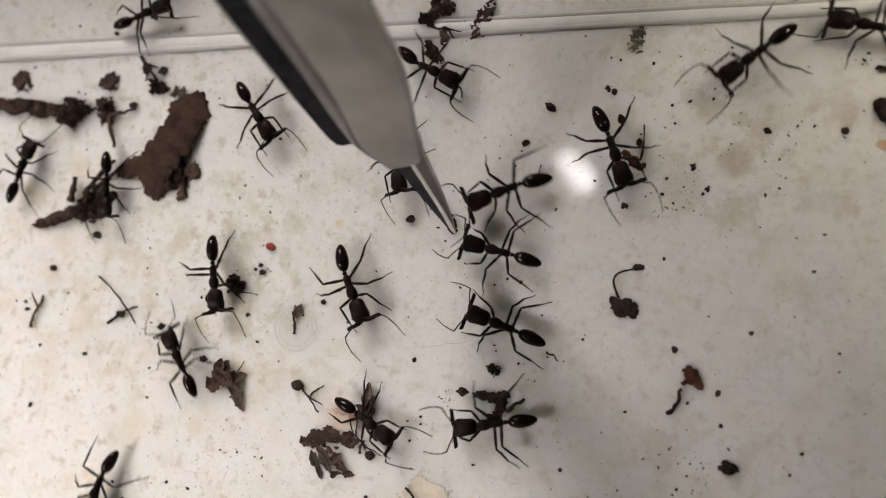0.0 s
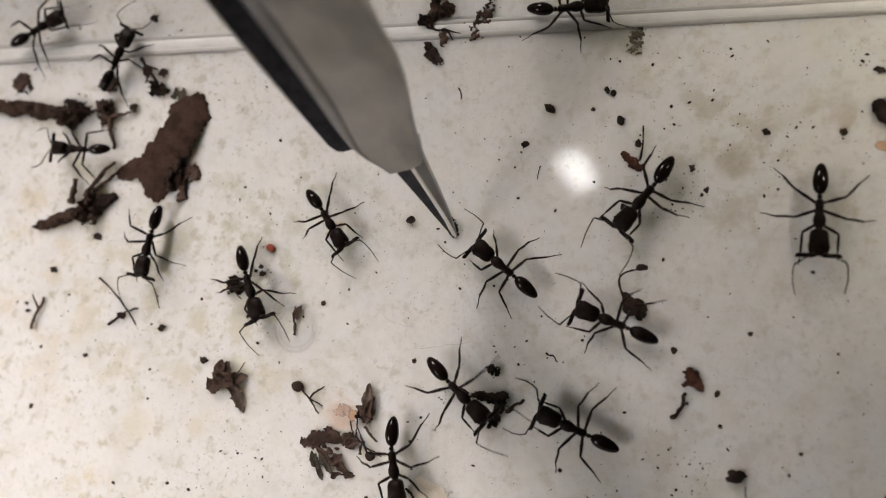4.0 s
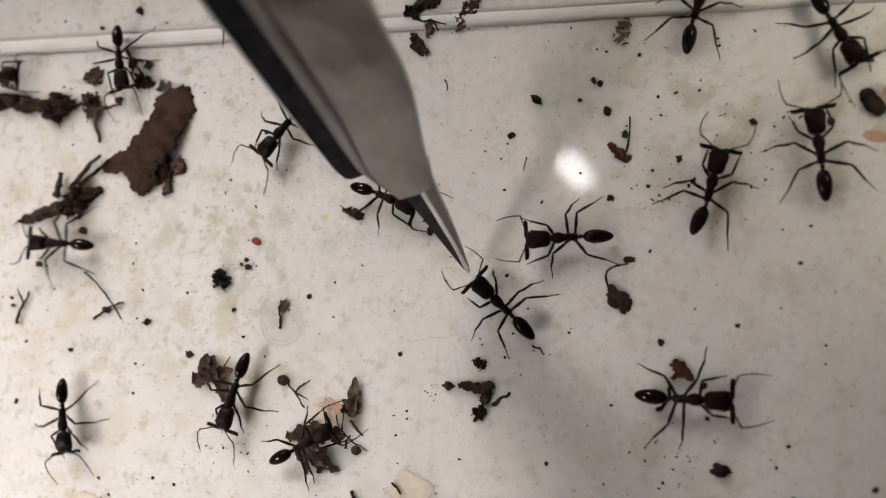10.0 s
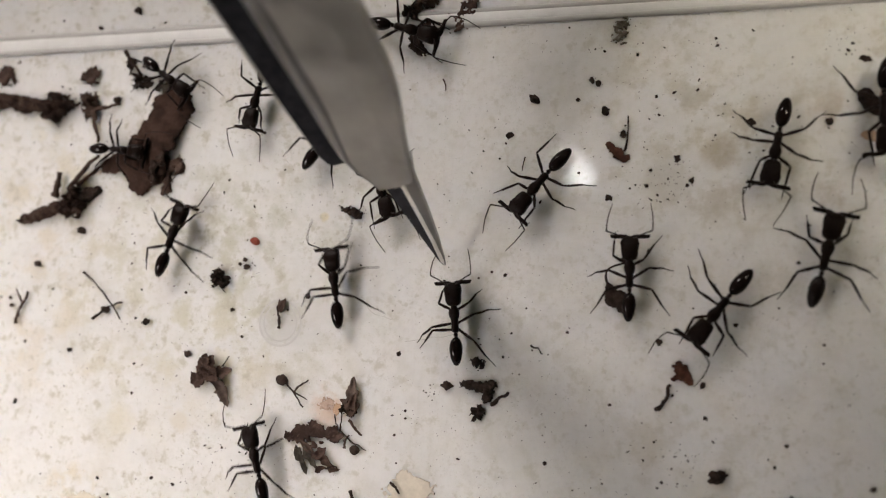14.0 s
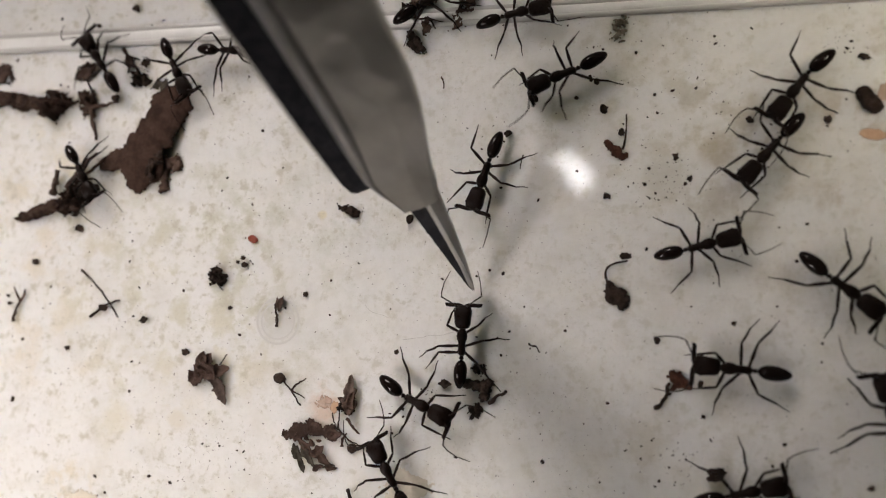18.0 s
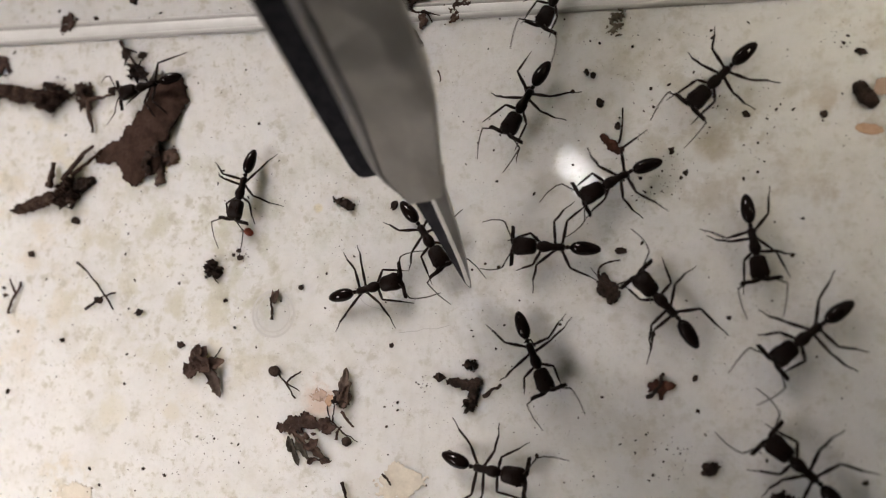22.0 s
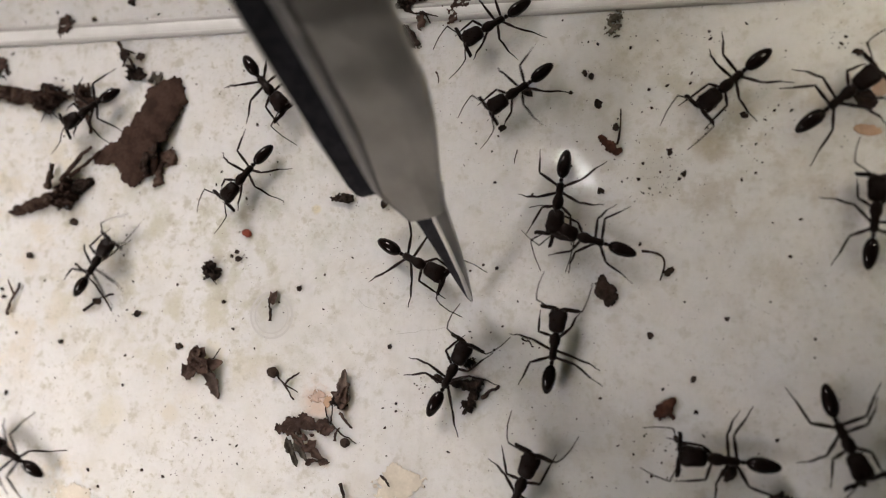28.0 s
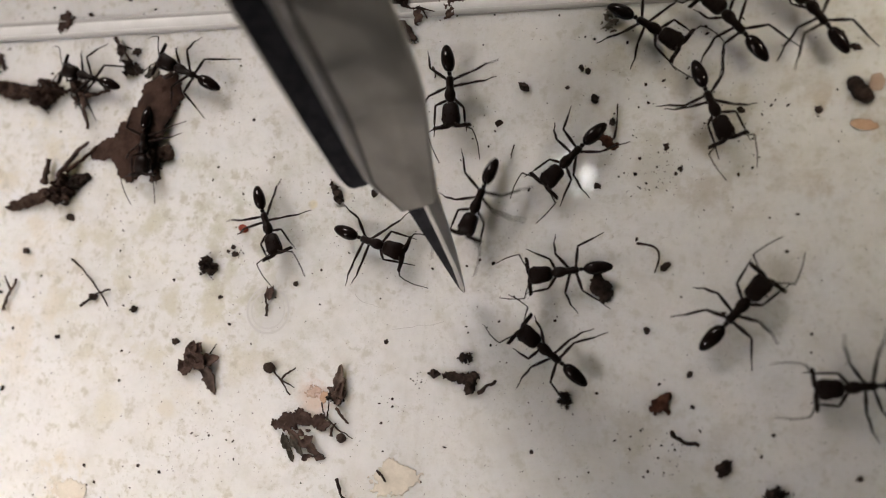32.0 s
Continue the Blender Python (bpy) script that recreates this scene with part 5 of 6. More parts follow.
    rows = [(0, 6.9, 7.7, -160), (0.5, 16.0, -0.6, -204), (1, 25.1, -8.9, -247), (1.5, 28.1, -11.5, -221), (2, 33.4, -16.1, -195), (2.5, 34.1, -19.8, -146), (3, 34.8, -23.5, -96), (3.5, 34.6, -28.6, -113), (5.5, 34.4, -38.1, -113), (5.67, 34.7, -31.6, -172), (5.83, 35.1, -25.1, -230), (6, 35.4, -18.6, -289), (7, 44.8, -11.3, -304), (8, 49.4, -3.6, -309), (9, 48.6, -3.7, -315), (10, 59.1, -3.8, -315), (11, 59.6, 3.0, -392), (12, 60.1, 9.9, -470), (13, 49.9, 10.6, -470), (14, 49.6, 13.7, -450), (14.5, 60.2, 12.7, -450), (15.5, 55.1, -6.2, -497), (16.5, 50.0, -25.0, -544), (17, 50.2, -22.4, -540), (17.5, 49.7, -21.2, -580), (18, 49.1, -20.1, -620), (19, 46.1, -20.5, -569), (20, 59.0, -20.5, -569), (21, 47.4, -29.2, -618), (21.5, 43.4, -26.3, -600), (22, 41.3, -25.8, -582), (23, 39.2, -33.3, -612), (23.33, 41.2, -32.4, -670), (23.67, 43.3, -31.5, -727), (24, 45.3, -30.6, -785), (25, 44.9, -38.6, -785), (25.25, 19.6, -40.7, -714), (25.5, -5.7, -42.8, -643), (27.5, -5.6, -33.0, -643), (28, -12.5, -43.2, -609), (29, -36.8, -45.1, -583), (30, -37.6, -20.6, -583), (31, -36.7, -45.8, -583), (32, -36.4, -45.8, -583)]
    walk(ants[2], trail(rows))
    step_legs(ants[2], rows, 2)
    rows = [(0, 6.0, 0.1, 164), (0.5, 7.1, -3.0, 152), (1, 6.0, -2.0, 139), (1.5, 8.3, -3.9, 132), (2, 8.0, -4.0, 126), (2.5, 6.8, -3.3, 132), (3, 6.6, -2.2, 138), (3.5, 6.6, -1.8, 140), (5.5, 6.0, -3.4, 128), (6, 7.3, -4.5, 119), (6.5, 8.0, -5.2, 122), (7, 7.5, -5.3, 124), (7.5, 7.5, -5.2, 130), (8, 6.6, -5.1, 137), (8.5, 7.0, -6.4, 135), (9, 7.1, -6.8, 133), (9.5, 7.9, -7.0, 134), (10, 8.0, -7.4, 136), (10.5, 8.5, -7.2, 132), (11, 9.3, -8.4, 127), (11.5, 8.4, -11.2, 112), (12, 7.0, -11.7, 97), (12.5, 3.3, -9.8, 91), (13, 2.3, -11.1, 85), (13.5, 2.9, -11.3, 89), (14, 2.2, -9.2, 93), (14.5, 2.5, -8.0, 100), (16.5, 3.5, -7.8, 93), (17, 3.7, -11.0, 75), (17.5, 3.7, -10.8, 81), (18, 3.3, -12.1, 87), (18.5, 4.5, -11.8, 86), (19, 5.9, -9.8, 85), (19.5, 8.4, -9.1, 140), (20, 8.9, -11.1, 195), (20.5, 8.2, -12.3, 212), (21, 10.7, -12.2, 230), (21.5, 12.0, -12.8, 262), (22, 12.2, -13.3, 293), (22.5, 12.7, -13.5, 336), (23, 13.2, -13.2, 380), (23.5, 11.8, -14.6, 369), (24, 12.2, -14.8, 358), (24.5, 11.3, -15.1, 353), (25, 11.1, -15.3, 348), (25.5, 12.1, -16.3, 338), (27.5, 14.4, -13.1, 372), (28, 14.9, -13.2, 441), (28.5, 15.3, -14.0, 458), (29, 15.9, -13.4, 474), (29.5, 15.8, -14.5, 482), (30, 16.0, -14.6, 489), (31, 16.1, -14.5, 487), (31.5, 16.2, -14.3, 494), (32, 15.3, -14.3, 501)]
    walk(ants[3], trail(rows))
    step_legs(ants[3], rows, 3)
    rows = [(0, 6.5, -8.8, 158), (0.5, 5.6, -10.9, 146), (1, 11.5, -13.4, 135), (1.5, 17.0, -9.8, 86), (2, 22.4, -6.1, 36), (2.5, 21.1, -5.1, 86), (3, 19.4, -2.6, 135), (3.5, 18.1, -5.2, 179), (4.5, 21.5, -11.7, 113), (5.5, 24.8, -18.1, 47), (6, 28.9, -6.9, 81), (6.5, 30.3, -4.8, 88), (7, 30.0, -4.9, 96), (7.5, 29.5, -5.1, 116), (8, 28.1, -5.2, 137), (8.5, 21.6, 1.4, 148), (9, 19.1, 2.8, 160), (9.5, 15.7, 0.7, 171), (10, 15.7, 0.7, 182), (10.5, 15.7, 2.0, 192), (11, 12.9, 5.9, 202), (11.5, 12.2, 4.3, 212), (12, 13.2, 1.5, 221), (12.5, 7.0, 4.5, 214), (13, 7.3, 4.7, 208), (14, 12.7, 7.5, 228), (14.5, 10.8, 7.1, 212), (16.5, 5.5, 6.1, 240), (17, 6.7, 9.9, 252), (17.5, 6.4, 8.2, 252), (18, 6.3, 8.8, 251), (18.5, 6.2, 6.9, 250), (19, 6.2, 5.9, 250), (19.5, 10.1, 14.2, 254), (20, 13.1, 15.7, 259), (20.5, 14.0, 15.6, 266), (21, 14.1, 16.2, 274), (21.5, 13.7, 15.7, 257), (22, 11.8, 16.5, 240), (22.5, 10.3, 16.2, 218), (23, 8.6, 17.1, 197), (23.5, 8.6, 17.5, 214), (24, 11.5, 17.7, 231), (24.5, 11.9, 16.6, 253), (25, 13.0, 13.2, 275), (25.5, 13.8, 9.9, 272), (27.5, 15.6, 3.5, 268), (28, 15.8, 5.2, 262), (28.5, 15.4, 6.9, 256), (29, 16.5, 8.3, 249), (30, 15.9, 8.5, 213), (30.5, 15.7, 9.2, 204), (31, 16.4, 9.7, 194), (31.5, 18.2, 9.3, 210), (32, 17.9, 8.9, 225)]
    walk(ants[4], trail(rows))
    step_legs(ants[4], rows, 4)
    rows = [(0, 5.1, -20.0, -172), (0.5, 10.0, -21.4, -234), (1, 15.0, -22.9, -297), (1.5, 17.7, -23.5, -318), (2, 21.4, -22.9, -340), (2.5, 20.2, -23.1, -304), (3, 17.0, -21.6, -268), (3.5, 15.6, -21.0, -233), (5.5, 9.9, -18.0, -155), (6, 6.1, -17.1, -180), (7, -9.5, -12.3, -179), (8, -27.6, -12.4, -192), (9, -30.7, -13.8, -150), (9.5, -22.8, -16.1, -128), (10, -27.0, -17.3, -107), (10.5, -27.9, -19.8, -115), (11, -29.7, -22.1, -123), (11.5, -30.3, -23.8, -92), (12, -25.8, -22.2, -60), (13, -13.9, -17.0, 12), (13.5, -10.7, -11.7, 54), (14, -13.2, -4.7, 96), (14.5, -19.6, 4.7, 105), (16.5, -4.1, 46.0, 29), (17, -1.2, 45.6, 21), (17.5, -3.0, 45.8, -38), (18, -4.8, 46.0, -96), (19, 47.1, 28.1, -124), (20, 47.4, 37.5, -124), (21, 45.1, 23.9, -70), (22, 45.8, 37.7, -70), (22.5, 50.9, 37.3, -23), (23, 55.9, 36.9, 24), (24, 63.2, 30.7, 96), (25.5, 60.0, -3.6, 96), (27.5, 59.5, -13.0, 76), (29, 59.0, -24.8, 6), (30, 51.4, -25.6, 6), (31, 59.0, -25.3, 6), (31.33, 55.2, -22.6, 66), (31.67, 51.5, -19.8, 125), (32, 47.7, -17.1, 185)]
    walk(ants[5], trail(rows))
    step_legs(ants[5], rows, 5)
    rows = [(0, -11.3, -19.8, -34), (1, -13.1, -22.3, -88), (2, -12.7, -41.8, -88), (2.35, -50, -52, -150), (2.7, -95, -45, -215), (3.3, -100, 35, -265), (3.9, -55, 58, -325), (4.6, -15, 52, -378), (5.5, -9.1, 15.0, -433), (6, -6.0, 12.4, -432), (7, -4.5, 27.6, -421), (8, -5.0, 14.7, -384), (9, 6.6, 12.9, -361), (10, 6.7, 44.5, -361), (12, 8.2, 44.2, -386), (14, 9.7, 43.9, -410), (14.5, 10.1, 43.8, -416), (16.5, 11.6, 43.5, -441), (18, 12.7, 43.3, -459), (18.5, 11.5, 43.5, -406), (19, 10.3, 43.7, -353), (19.5, 11.8, 43.1, -406), (20, 13.2, 42.5, -459), (21, 15.6, 41.9, -477), (22, 20.2, 41.4, -431), (24, 16.7, 42.0, -484), (25.5, 14.2, 42.3, -523), (27.5, 14.1, 20.6, -523), (28, 11.3, 17.8, -508), (29, -0.7, 13.0, -494), (30, 9.4, 42.4, -490), (32, 9.3, 42.4, -490)]
    walk(ants[6], trail(rows))
    step_legs(ants[6], rows, 6)
    rows = [(0, -13.5, -3.3, -66), (0.5, -14.5, -4.6, -24), (1, -15.5, -5.8, 19), (1.5, -16.3, -7.4, -18), (2, -10.7, -10.6, -54), (2.5, -7.5, -18.8, -76), (3, -9.0, -24.9, -97), (3.5, -7.6, -21.4, -81), (5.5, -7.3, -41.4, -81), (6, 0.2, -40.8, -39), (6.5, 1.6, -40.7, 22), (7, 3.1, -40.5, 83), (8, 3.6, -31.7, 83), (9, 4.8, -41.0, 83), (10, 12.9, -40.4, 22), (11, -5.1, -28.1, -25), (12, -6.3, -26.8, -32), (13, -8.7, -28.5, -72), (14, -8.4, -42.1, -72), (14.5, -1.2, -41.7, -3), (16.5, -1.5, -16.8, -3), (17, -1.9, -17.6, -14), (17.5, -2.7, -18.2, -20), (18, -2.7, -18.4, -25), (19, 2.6, -30.1, -64), (19.5, 16.0, -24.2, -116), (20, 29.4, -18.4, -169), (20.5, 29.6, -14.0, -210), (21, 29.8, -9.7, -251), (21.5, 30.1, -10.4, -240), (22, 27.6, -8.6, -228), (22.5, 26.2, -8.3, -216), (23, 25.7, -8.7, -203), (24, 29.9, -14.5, -194), (24.5, 32.5, -14.4, -240), (25, 35.1, -14.3, -285), (25.5, 36.8, -12.7, -311), (27.5, 43.0, -17.5, -390), (28, 44.8, -21.3, -426), (29, 46.5, -27.1, -410), (30, 46.3, -38.8, -410), (32, 46.3, -38.9, -410)]
    walk(ants[7], trail(rows))
    step_legs(ants[7], rows, 7)
    rows = [(0, -32.5, -1.6, -81), (0.5, -30.7, -2.7, -86), (1, -31.1, -2.7, -92), (1.5, -31.4, -3.3, -109), (2, -32.7, -3.3, -126), (2.5, -32.1, -2.7, -105), (3, -31.0, -2.1, -84), (3.5, -28.7, -1.6, -60), (5.5, -26.6, -10.2, -133), (6, -26.9, -10.7, -138), (7, -28.7, -5.5, -213), (8, -29.1, -1.0, -219), (8.5, -31.2, -1.4, -202), (9, -42.9, 1.0, -185), (10, -54.2, 2.3, -183), (11, -86.8, 3.2, -183), (11.5, -86.4, -1.9, -256), (12, -85.9, -7.0, -328), (13, -41.2, -7.4, -328), (14, -36.7, 2.0, -292), (14.5, -33.3, 7.7, -301), (16.5, -39.7, 10.9, -226), (17, -39.8, 11.0, -233), (17.5, -43.4, 17.5, -234), (18, -48.4, 26.9, -235), (18.5, -53.2, 35.5, -224), (19, -52.5, 33.7, -213), (20, -53.4, 52.3, -213), (22, -50.8, 51.8, -292), (24, -48.3, 51.4, -371), (25, -47.7, 34.0, -371), (25.5, -39.6, 35.7, -329), (26.5, -31.3, 28.6, -370), (27.5, -23.0, 21.6, -410), (28, -22.5, 21.1, -409), (29, -21.6, 22.4, -366), (29.5, -23.7, 23.8, -363), (30, -25.7, 24.1, -360), (30.5, -24.6, 21.5, -428), (31, -23.6, 18.8, -497), (31.5, -30.4, 21.5, -532), (32, -33.1, 22.6, -566)]
    walk(ants[8], trail(rows))
    step_legs(ants[8], rows, 8)
    rows = [(0, -37.0, -13.4, 118), (0.5, -43.2, -1.3, 129), (1, -45.6, 4.2, 140), (1.5, -45.1, 3.7, 152), (2, -55.7, 6.8, 165), (3, -90.1, 8.1, 165), (4.5, -89.4, -21.0, 96), (6, -88.7, -50.2, 28), (8, -41.2, -45.2, 28), (9, -17.4, -42.7, 28), (10, -17.8, -24.0, 28), (11, -17.3, -42.9, 28), (12, 38.5, -25.1, 52), (13, 15.3, -20.8, 40), (14, 22.6, -4.3, 88), (14.5, 23.7, -5.5, 48), (15.5, 26.2, -4.6, 3), (16.5, 28.6, -3.6, -42), (17, 30.2, -5.0, -60), (17.5, 30.4, -2.5, -24), (18, 30.2, -1.1, 13), (18.5, 33.1, -1.8, 28), (19, 33.5, 2.3, 43), (19.5, 38.6, 1.3, 3), (20, 37.4, 0.9, -37), (20.5, 38.5, -0.9, -36), (21, 40.2, -1.0, -36), (21.5, 37.3, -0.1, -58), (22, 36.5, -0.8, -81), (22.5, 36.4, 0.3, -121), (23, 35.4, 0.7, -161), (23.5, 33.3, -1.1, -170), (24, 31.3, -1.3, -178), (24.5, 31.0, -1.1, -177), (25, 29.8, -1.1, -176), (25.5, 27.8, -1.2, -181), (27.5, 24.0, -1.2, -186), (28, 19.8, -0.7, -198), (28.5, 17.3, -1.2, -190), (29, 16.4, -2.3, -183), (29.5, 14.9, -2.7, -178), (30, 15.6, -3.6, -174), (30.5, 15.7, -3.7, -174), (31.5, 16.0, -4.5, -173), (32, 17.3, -4.6, -173)]
    walk(ants[9], trail(rows))
    step_legs(ants[9], rows, 9)
    rows = [(0, -27.3, 19.8, -55), (1, -23.2, 18.7, -128), (2, -38.8, 16.8, -187), (2.5, -40.2, 12.2, -154), (3, -42.2, 11.8, -122), (3.5, -41.8, 7.1, -101), (5.5, -46.3, 0.3, -113), (6, -45.7, -0.2, -100), (6.5, -44.1, -9.1, -96), (7, -43.1, -11.5, -91), (7.5, -39.4, -17.2, -87), (8, -39.2, -18.5, -83), (9, -43.4, -15.8, -40), (10, -52.6, -20.9, -81), (10.5, -52.8, -27.1, -72), (11, -51.0, -28.0, -64), (11.5, -54.8, -30.0, -7), (12, -58.6, -31.9, 50), (13, -20.5, -33.1, 88), (14, -23.4, -26.5, 104), (14.5, -21.5, -19.1, 67), (16.5, -21.0, -43.3, 67), (17, -5.5, -42.0, 119), (18, -5.4, -27.6, 119), (19, -4.9, -41.9, 119), (19.33, -5.6, -42.2, 62), (19.67, -6.4, -42.4, 4), (20, -7.1, -42.7, -53), (21, -7.8, -8.9, -53), (22, -8.4, -6.0, 13), (22.5, -4.3, -9.4, 24), (23, -2.2, -9.8, 35), (23.5, -2.0, -10.2, 44), (24, -0.1, -11.4, 52), (25, 2.6, -12.3, 69), (25.5, 3.1, -12.4, 70), (27.5, 4.6, -13.2, 52), (28, 2.4, -16.6, 61), (28.5, 2.9, -16.1, 72), (29, 1.8, -15.9, 82), (29.5, 1.6, -15.2, 78), (30, 1.7, -14.4, 74), (30.5, 1.9, -14.1, 72), (31, 2.9, -13.5, 71), (31.33, 4.2, -7.5, 130), (31.67, 5.4, -1.6, 189), (32, 6.7, 4.4, 248)]
    walk(ants[10], trail(rows))
    step_legs(ants[10], rows, 10)
    rows = [(0, -7.6, 12.6, -80), (1, -9.1, 10.1, -24), (2, -10.7, 14.4, -62), (3, -17.8, 14.7, -62), (3.5, -16.3, 5.3, -62), (5.5, -19.3, 6.1, -24), (6, -19.3, 6.8, -28), (7, -23.6, 10.8, 14), (8, -20.3, 9.7, -10), (9, -16.0, 3.6, 63), (9.5, -11.1, 6.3, 20), (10, -7.3, 6.7, -24), (10.5, -4.9, 4.9, -32), (11, -3.3, 2.4, -40), (11.5, -1.8, -0.6, -36), (12, -2.0, -0.7, -32), (12.5, -5.2, 4.7, -50), (13, -4.4, 5.8, -68), (14, -7.6, 8.4, -71), (14.5, -7.6, 11.4, -61), (15.5, -3.1, 15.2, -16), (16.5, 1.4, 19.0, 30), (17, 4.8, 23.1, -17), (18, 9.6, 27.7, 7), (18.5, 11.4, 29.8, -46), (19, 13.1, 31.9, -99), (19.5, 16.1, 29.2, -93), (20, 17.5, 26.4, -87), (20.5, 18.2, 25.6, -79), (21, 19.9, 25.7, -71), (22, 15.6, 29.1, -117), (22.5, 12.8, 29.2, -136), (23, 12.9, 28.8, -156), (23.5, 8.7, 26.9, -155), (24, 8.8, 25.8, -154), (24.5, 9.0, 26.0, -154), (25.5, 8.7, 26.5, -154), (27.5, 8.4, 26.0, -152), (28, 8.4, 26.2, -153), (28.5, 8.7, 26.4, -142), (29, 9.2, 25.8, -130), (29.5, 7.8, 24.5, -128), (30, 7.5, 21.7, -125), (30.5, 7.3, 20.7, -112), (31, 6.0, 13.2, -98), (32, -1.3, 44.0, -62)]
    walk(ants[11], trail(rows))
    step_legs(ants[11], rows, 11)
    rows = [(0, -3.6, 23.5, -30), (1, 3.9, 19.5, -69), (1.5, 4.9, 21.1, -44), (2, 7.4, 21.8, -20), (2.5, 10.5, 21.6, -12), (3, 11.5, 25.5, -3), (3.5, 13.8, 26.8, 0), (5.5, 14.3, 44.6, 0), (6, -0.9, 46.8, -18), (7, 9.9, 45.4, 12), (7.33, 5.4, 46.0, 64), (7.67, 0.9, 46.6, 116), (8, -3.6, 47.2, 168), (8.5, -17.8, 29.8, 111), (9, -32.0, 12.4, 54), (9.33, -28.2, 13.7, 112), (9.67, -24.4, 15.1, 170), (10, -20.6, 16.4, 228), (10.5, -30.1, 3.2, 245), (11, -28.5, 1.1, 262), (12, -17.7, 5.2, 330), (13, -13.1, 9.4, 349), (14, -15.1, 14.6, 422), (14.5, -15.7, 47.6, 422), (16.5, -20.6, 48.4, 465), (17, -8.9, 46.6, 497), (18, 14.5, 43.1, 561), (19, 37.3, 39.6, 623), (20, 36.9, 29.1, 623), (21, 37.0, 38.8, 623), (23, 38.6, 38.5, 595), (25, 40.2, 38.2, 568), (25.5, 40.6, 38.1, 561), (27.5, 42.2, 37.8, 533), (29, 43.5, 37.6, 513), (31, 45.1, 37.3, 485), (32, 61.3, 14.2, 469)]
    walk(ants[12], trail(rows))
    step_legs(ants[12], rows, 12)
    rows = [(0, -45.3, 34.5, 15), (1, -41.8, 35.6, -9), (2, -32.9, 36.8, 8), (3, -46.6, 35.7, 9), (3.5, -44.9, 38.6, 48), (5.5, -45.2, 53.6, 48), (6, -45.7, 53.5, 88), (7, -48.4, 54.1, 102), (7.33, -49.2, 54.2, 42), (7.67, -50.1, 54.2, -18), (8, -50.9, 54.3, -78), (8.5, -47.2, 53.2, -4), (9, -43.6, 52.2, 70), (10, -26.8, 31.9, 84), (11, -27.3, 49.6, 84), (11.5, -24.8, 35.8, 14), (12, -22.3, 22.1, -56), (12.5, -22.9, 21.8, -74), (13, -23.1, 20.9, -92), (13.5, -22.3, 21.2, -98), (14, -24.5, 21.0, -104), (14.5, -23.9, 22.4, -95), (16.5, -25.8, 24.9, -37), (17, -27.9, 25.7, -19), (17.5, -28.5, 26.9, -13), (18, -28.9, 26.9, -7), (19, -26.8, 18.8, -65), (20, -18.8, 1.8, -81), (21, -26.4, 11.8, -160), (21.5, -25.3, 9.2, -132), (22, -25.4, 7.8, -104), (22.5, -25.9, 6.5, -120), (23, -26.1, 6.8, -135), (23.5, -25.2, 7.5, -124), (24, -25.2, 7.6, -112), (24.5, -25.1, 8.9, -121), (25, -24.7, 9.0, -130), (25.5, -24.2, 8.7, -126), (27.5, -24.3, 9.8, -131), (28, -24.6, 9.5, -132), (28.5, -24.7, 9.5, -154), (29, -28.4, 9.8, -177), (29.5, -26.9, 9.3, -153), (30, -24.5, 8.7, -129), (30.5, -27.1, 5.8, -142), (31, -27.4, 6.2, -154), (31.5, -23.1, 4.0, -111), (32, -21.3, 2.6, -68)]
    walk(ants[13], trail(rows))
    step_legs(ants[13], rows, 13)
    rows = [(0, 47.7, 23.6, 164), (1, 59.4, 22.6, 164), (1.5, 60.4, 29.1, 103), (2, 61.5, 35.5, 42), (3, 49.5, 39.9, 11), (3.5, 41.2, 40.7, 11), (5.5, 40.4, 20.0, 11), (6, 38.5, 20.9, -51), (6.5, 38.5, 16.0, -84), (7, 37.7, 14.9, -116), (7.5, 36.4, 12.2, -128), (8, 38.4, 15.0, -140), (8.5, 41.0, 18.8, -142), (9, 40.8, 22.4, -144), (9.5, 41.8, 22.2, -104), (10, 44.9, 22.9, -63), (10.5, 45.7, 22.5, -57), (11, 46.2, 21.6, -51), (11.5, 46.9, 21.3, -54), (12, 45.1, 24.2, -57), (12.5, 44.0, 23.8, -88), (13, 41.3, 19.2, -118), (14, 38.8, 10.5, -103), (14.5, 38.6, 10.4, -112), (16.5, 38.5, 9.2, -120), (17, 38.3, 8.7, -125), (17.5, 39.0, 8.6, -128), (18, 38.4, 9.6, -132), (18.5, 36.0, 12.2, -174), (19, 33.6, 14.8, -215), (19.5, 30.0, 22.2, -230), (20, 30.4, 21.9, -245), (20.5, 30.4, 22.7, -230), (21, 30.6, 20.0, -214), (21.5, 32.2, 19.3, -175), (22, 33.9, 17.5, -136), (22.5, 34.3, 16.4, -132), (23, 33.8, 15.7, -129), (23.5, 34.4, 16.6, -124), (24, 35.3, 16.9, -119), (24.5, 35.1, 16.7, -120), (25, 35.4, 17.2, -121), (25.5, 35.4, 16.8, -102), (27.5, 35.3, 16.9, -137), (28, 35.4, 17.0, -140), (28.5, 34.9, 17.2, -140), (29, 35.3, 16.6, -141), (29.5, 34.8, 16.1, -128), (30, 33.9, 16.6, -116), (30.5, 33.4, 17.3, -91), (31, 33.5, 16.0, -66), (31.5, 33.2, 15.4, -68), (32, 33.0, 14.2, -69)]
    walk(ants[14], trail(rows))
    step_legs(ants[14], rows, 14)
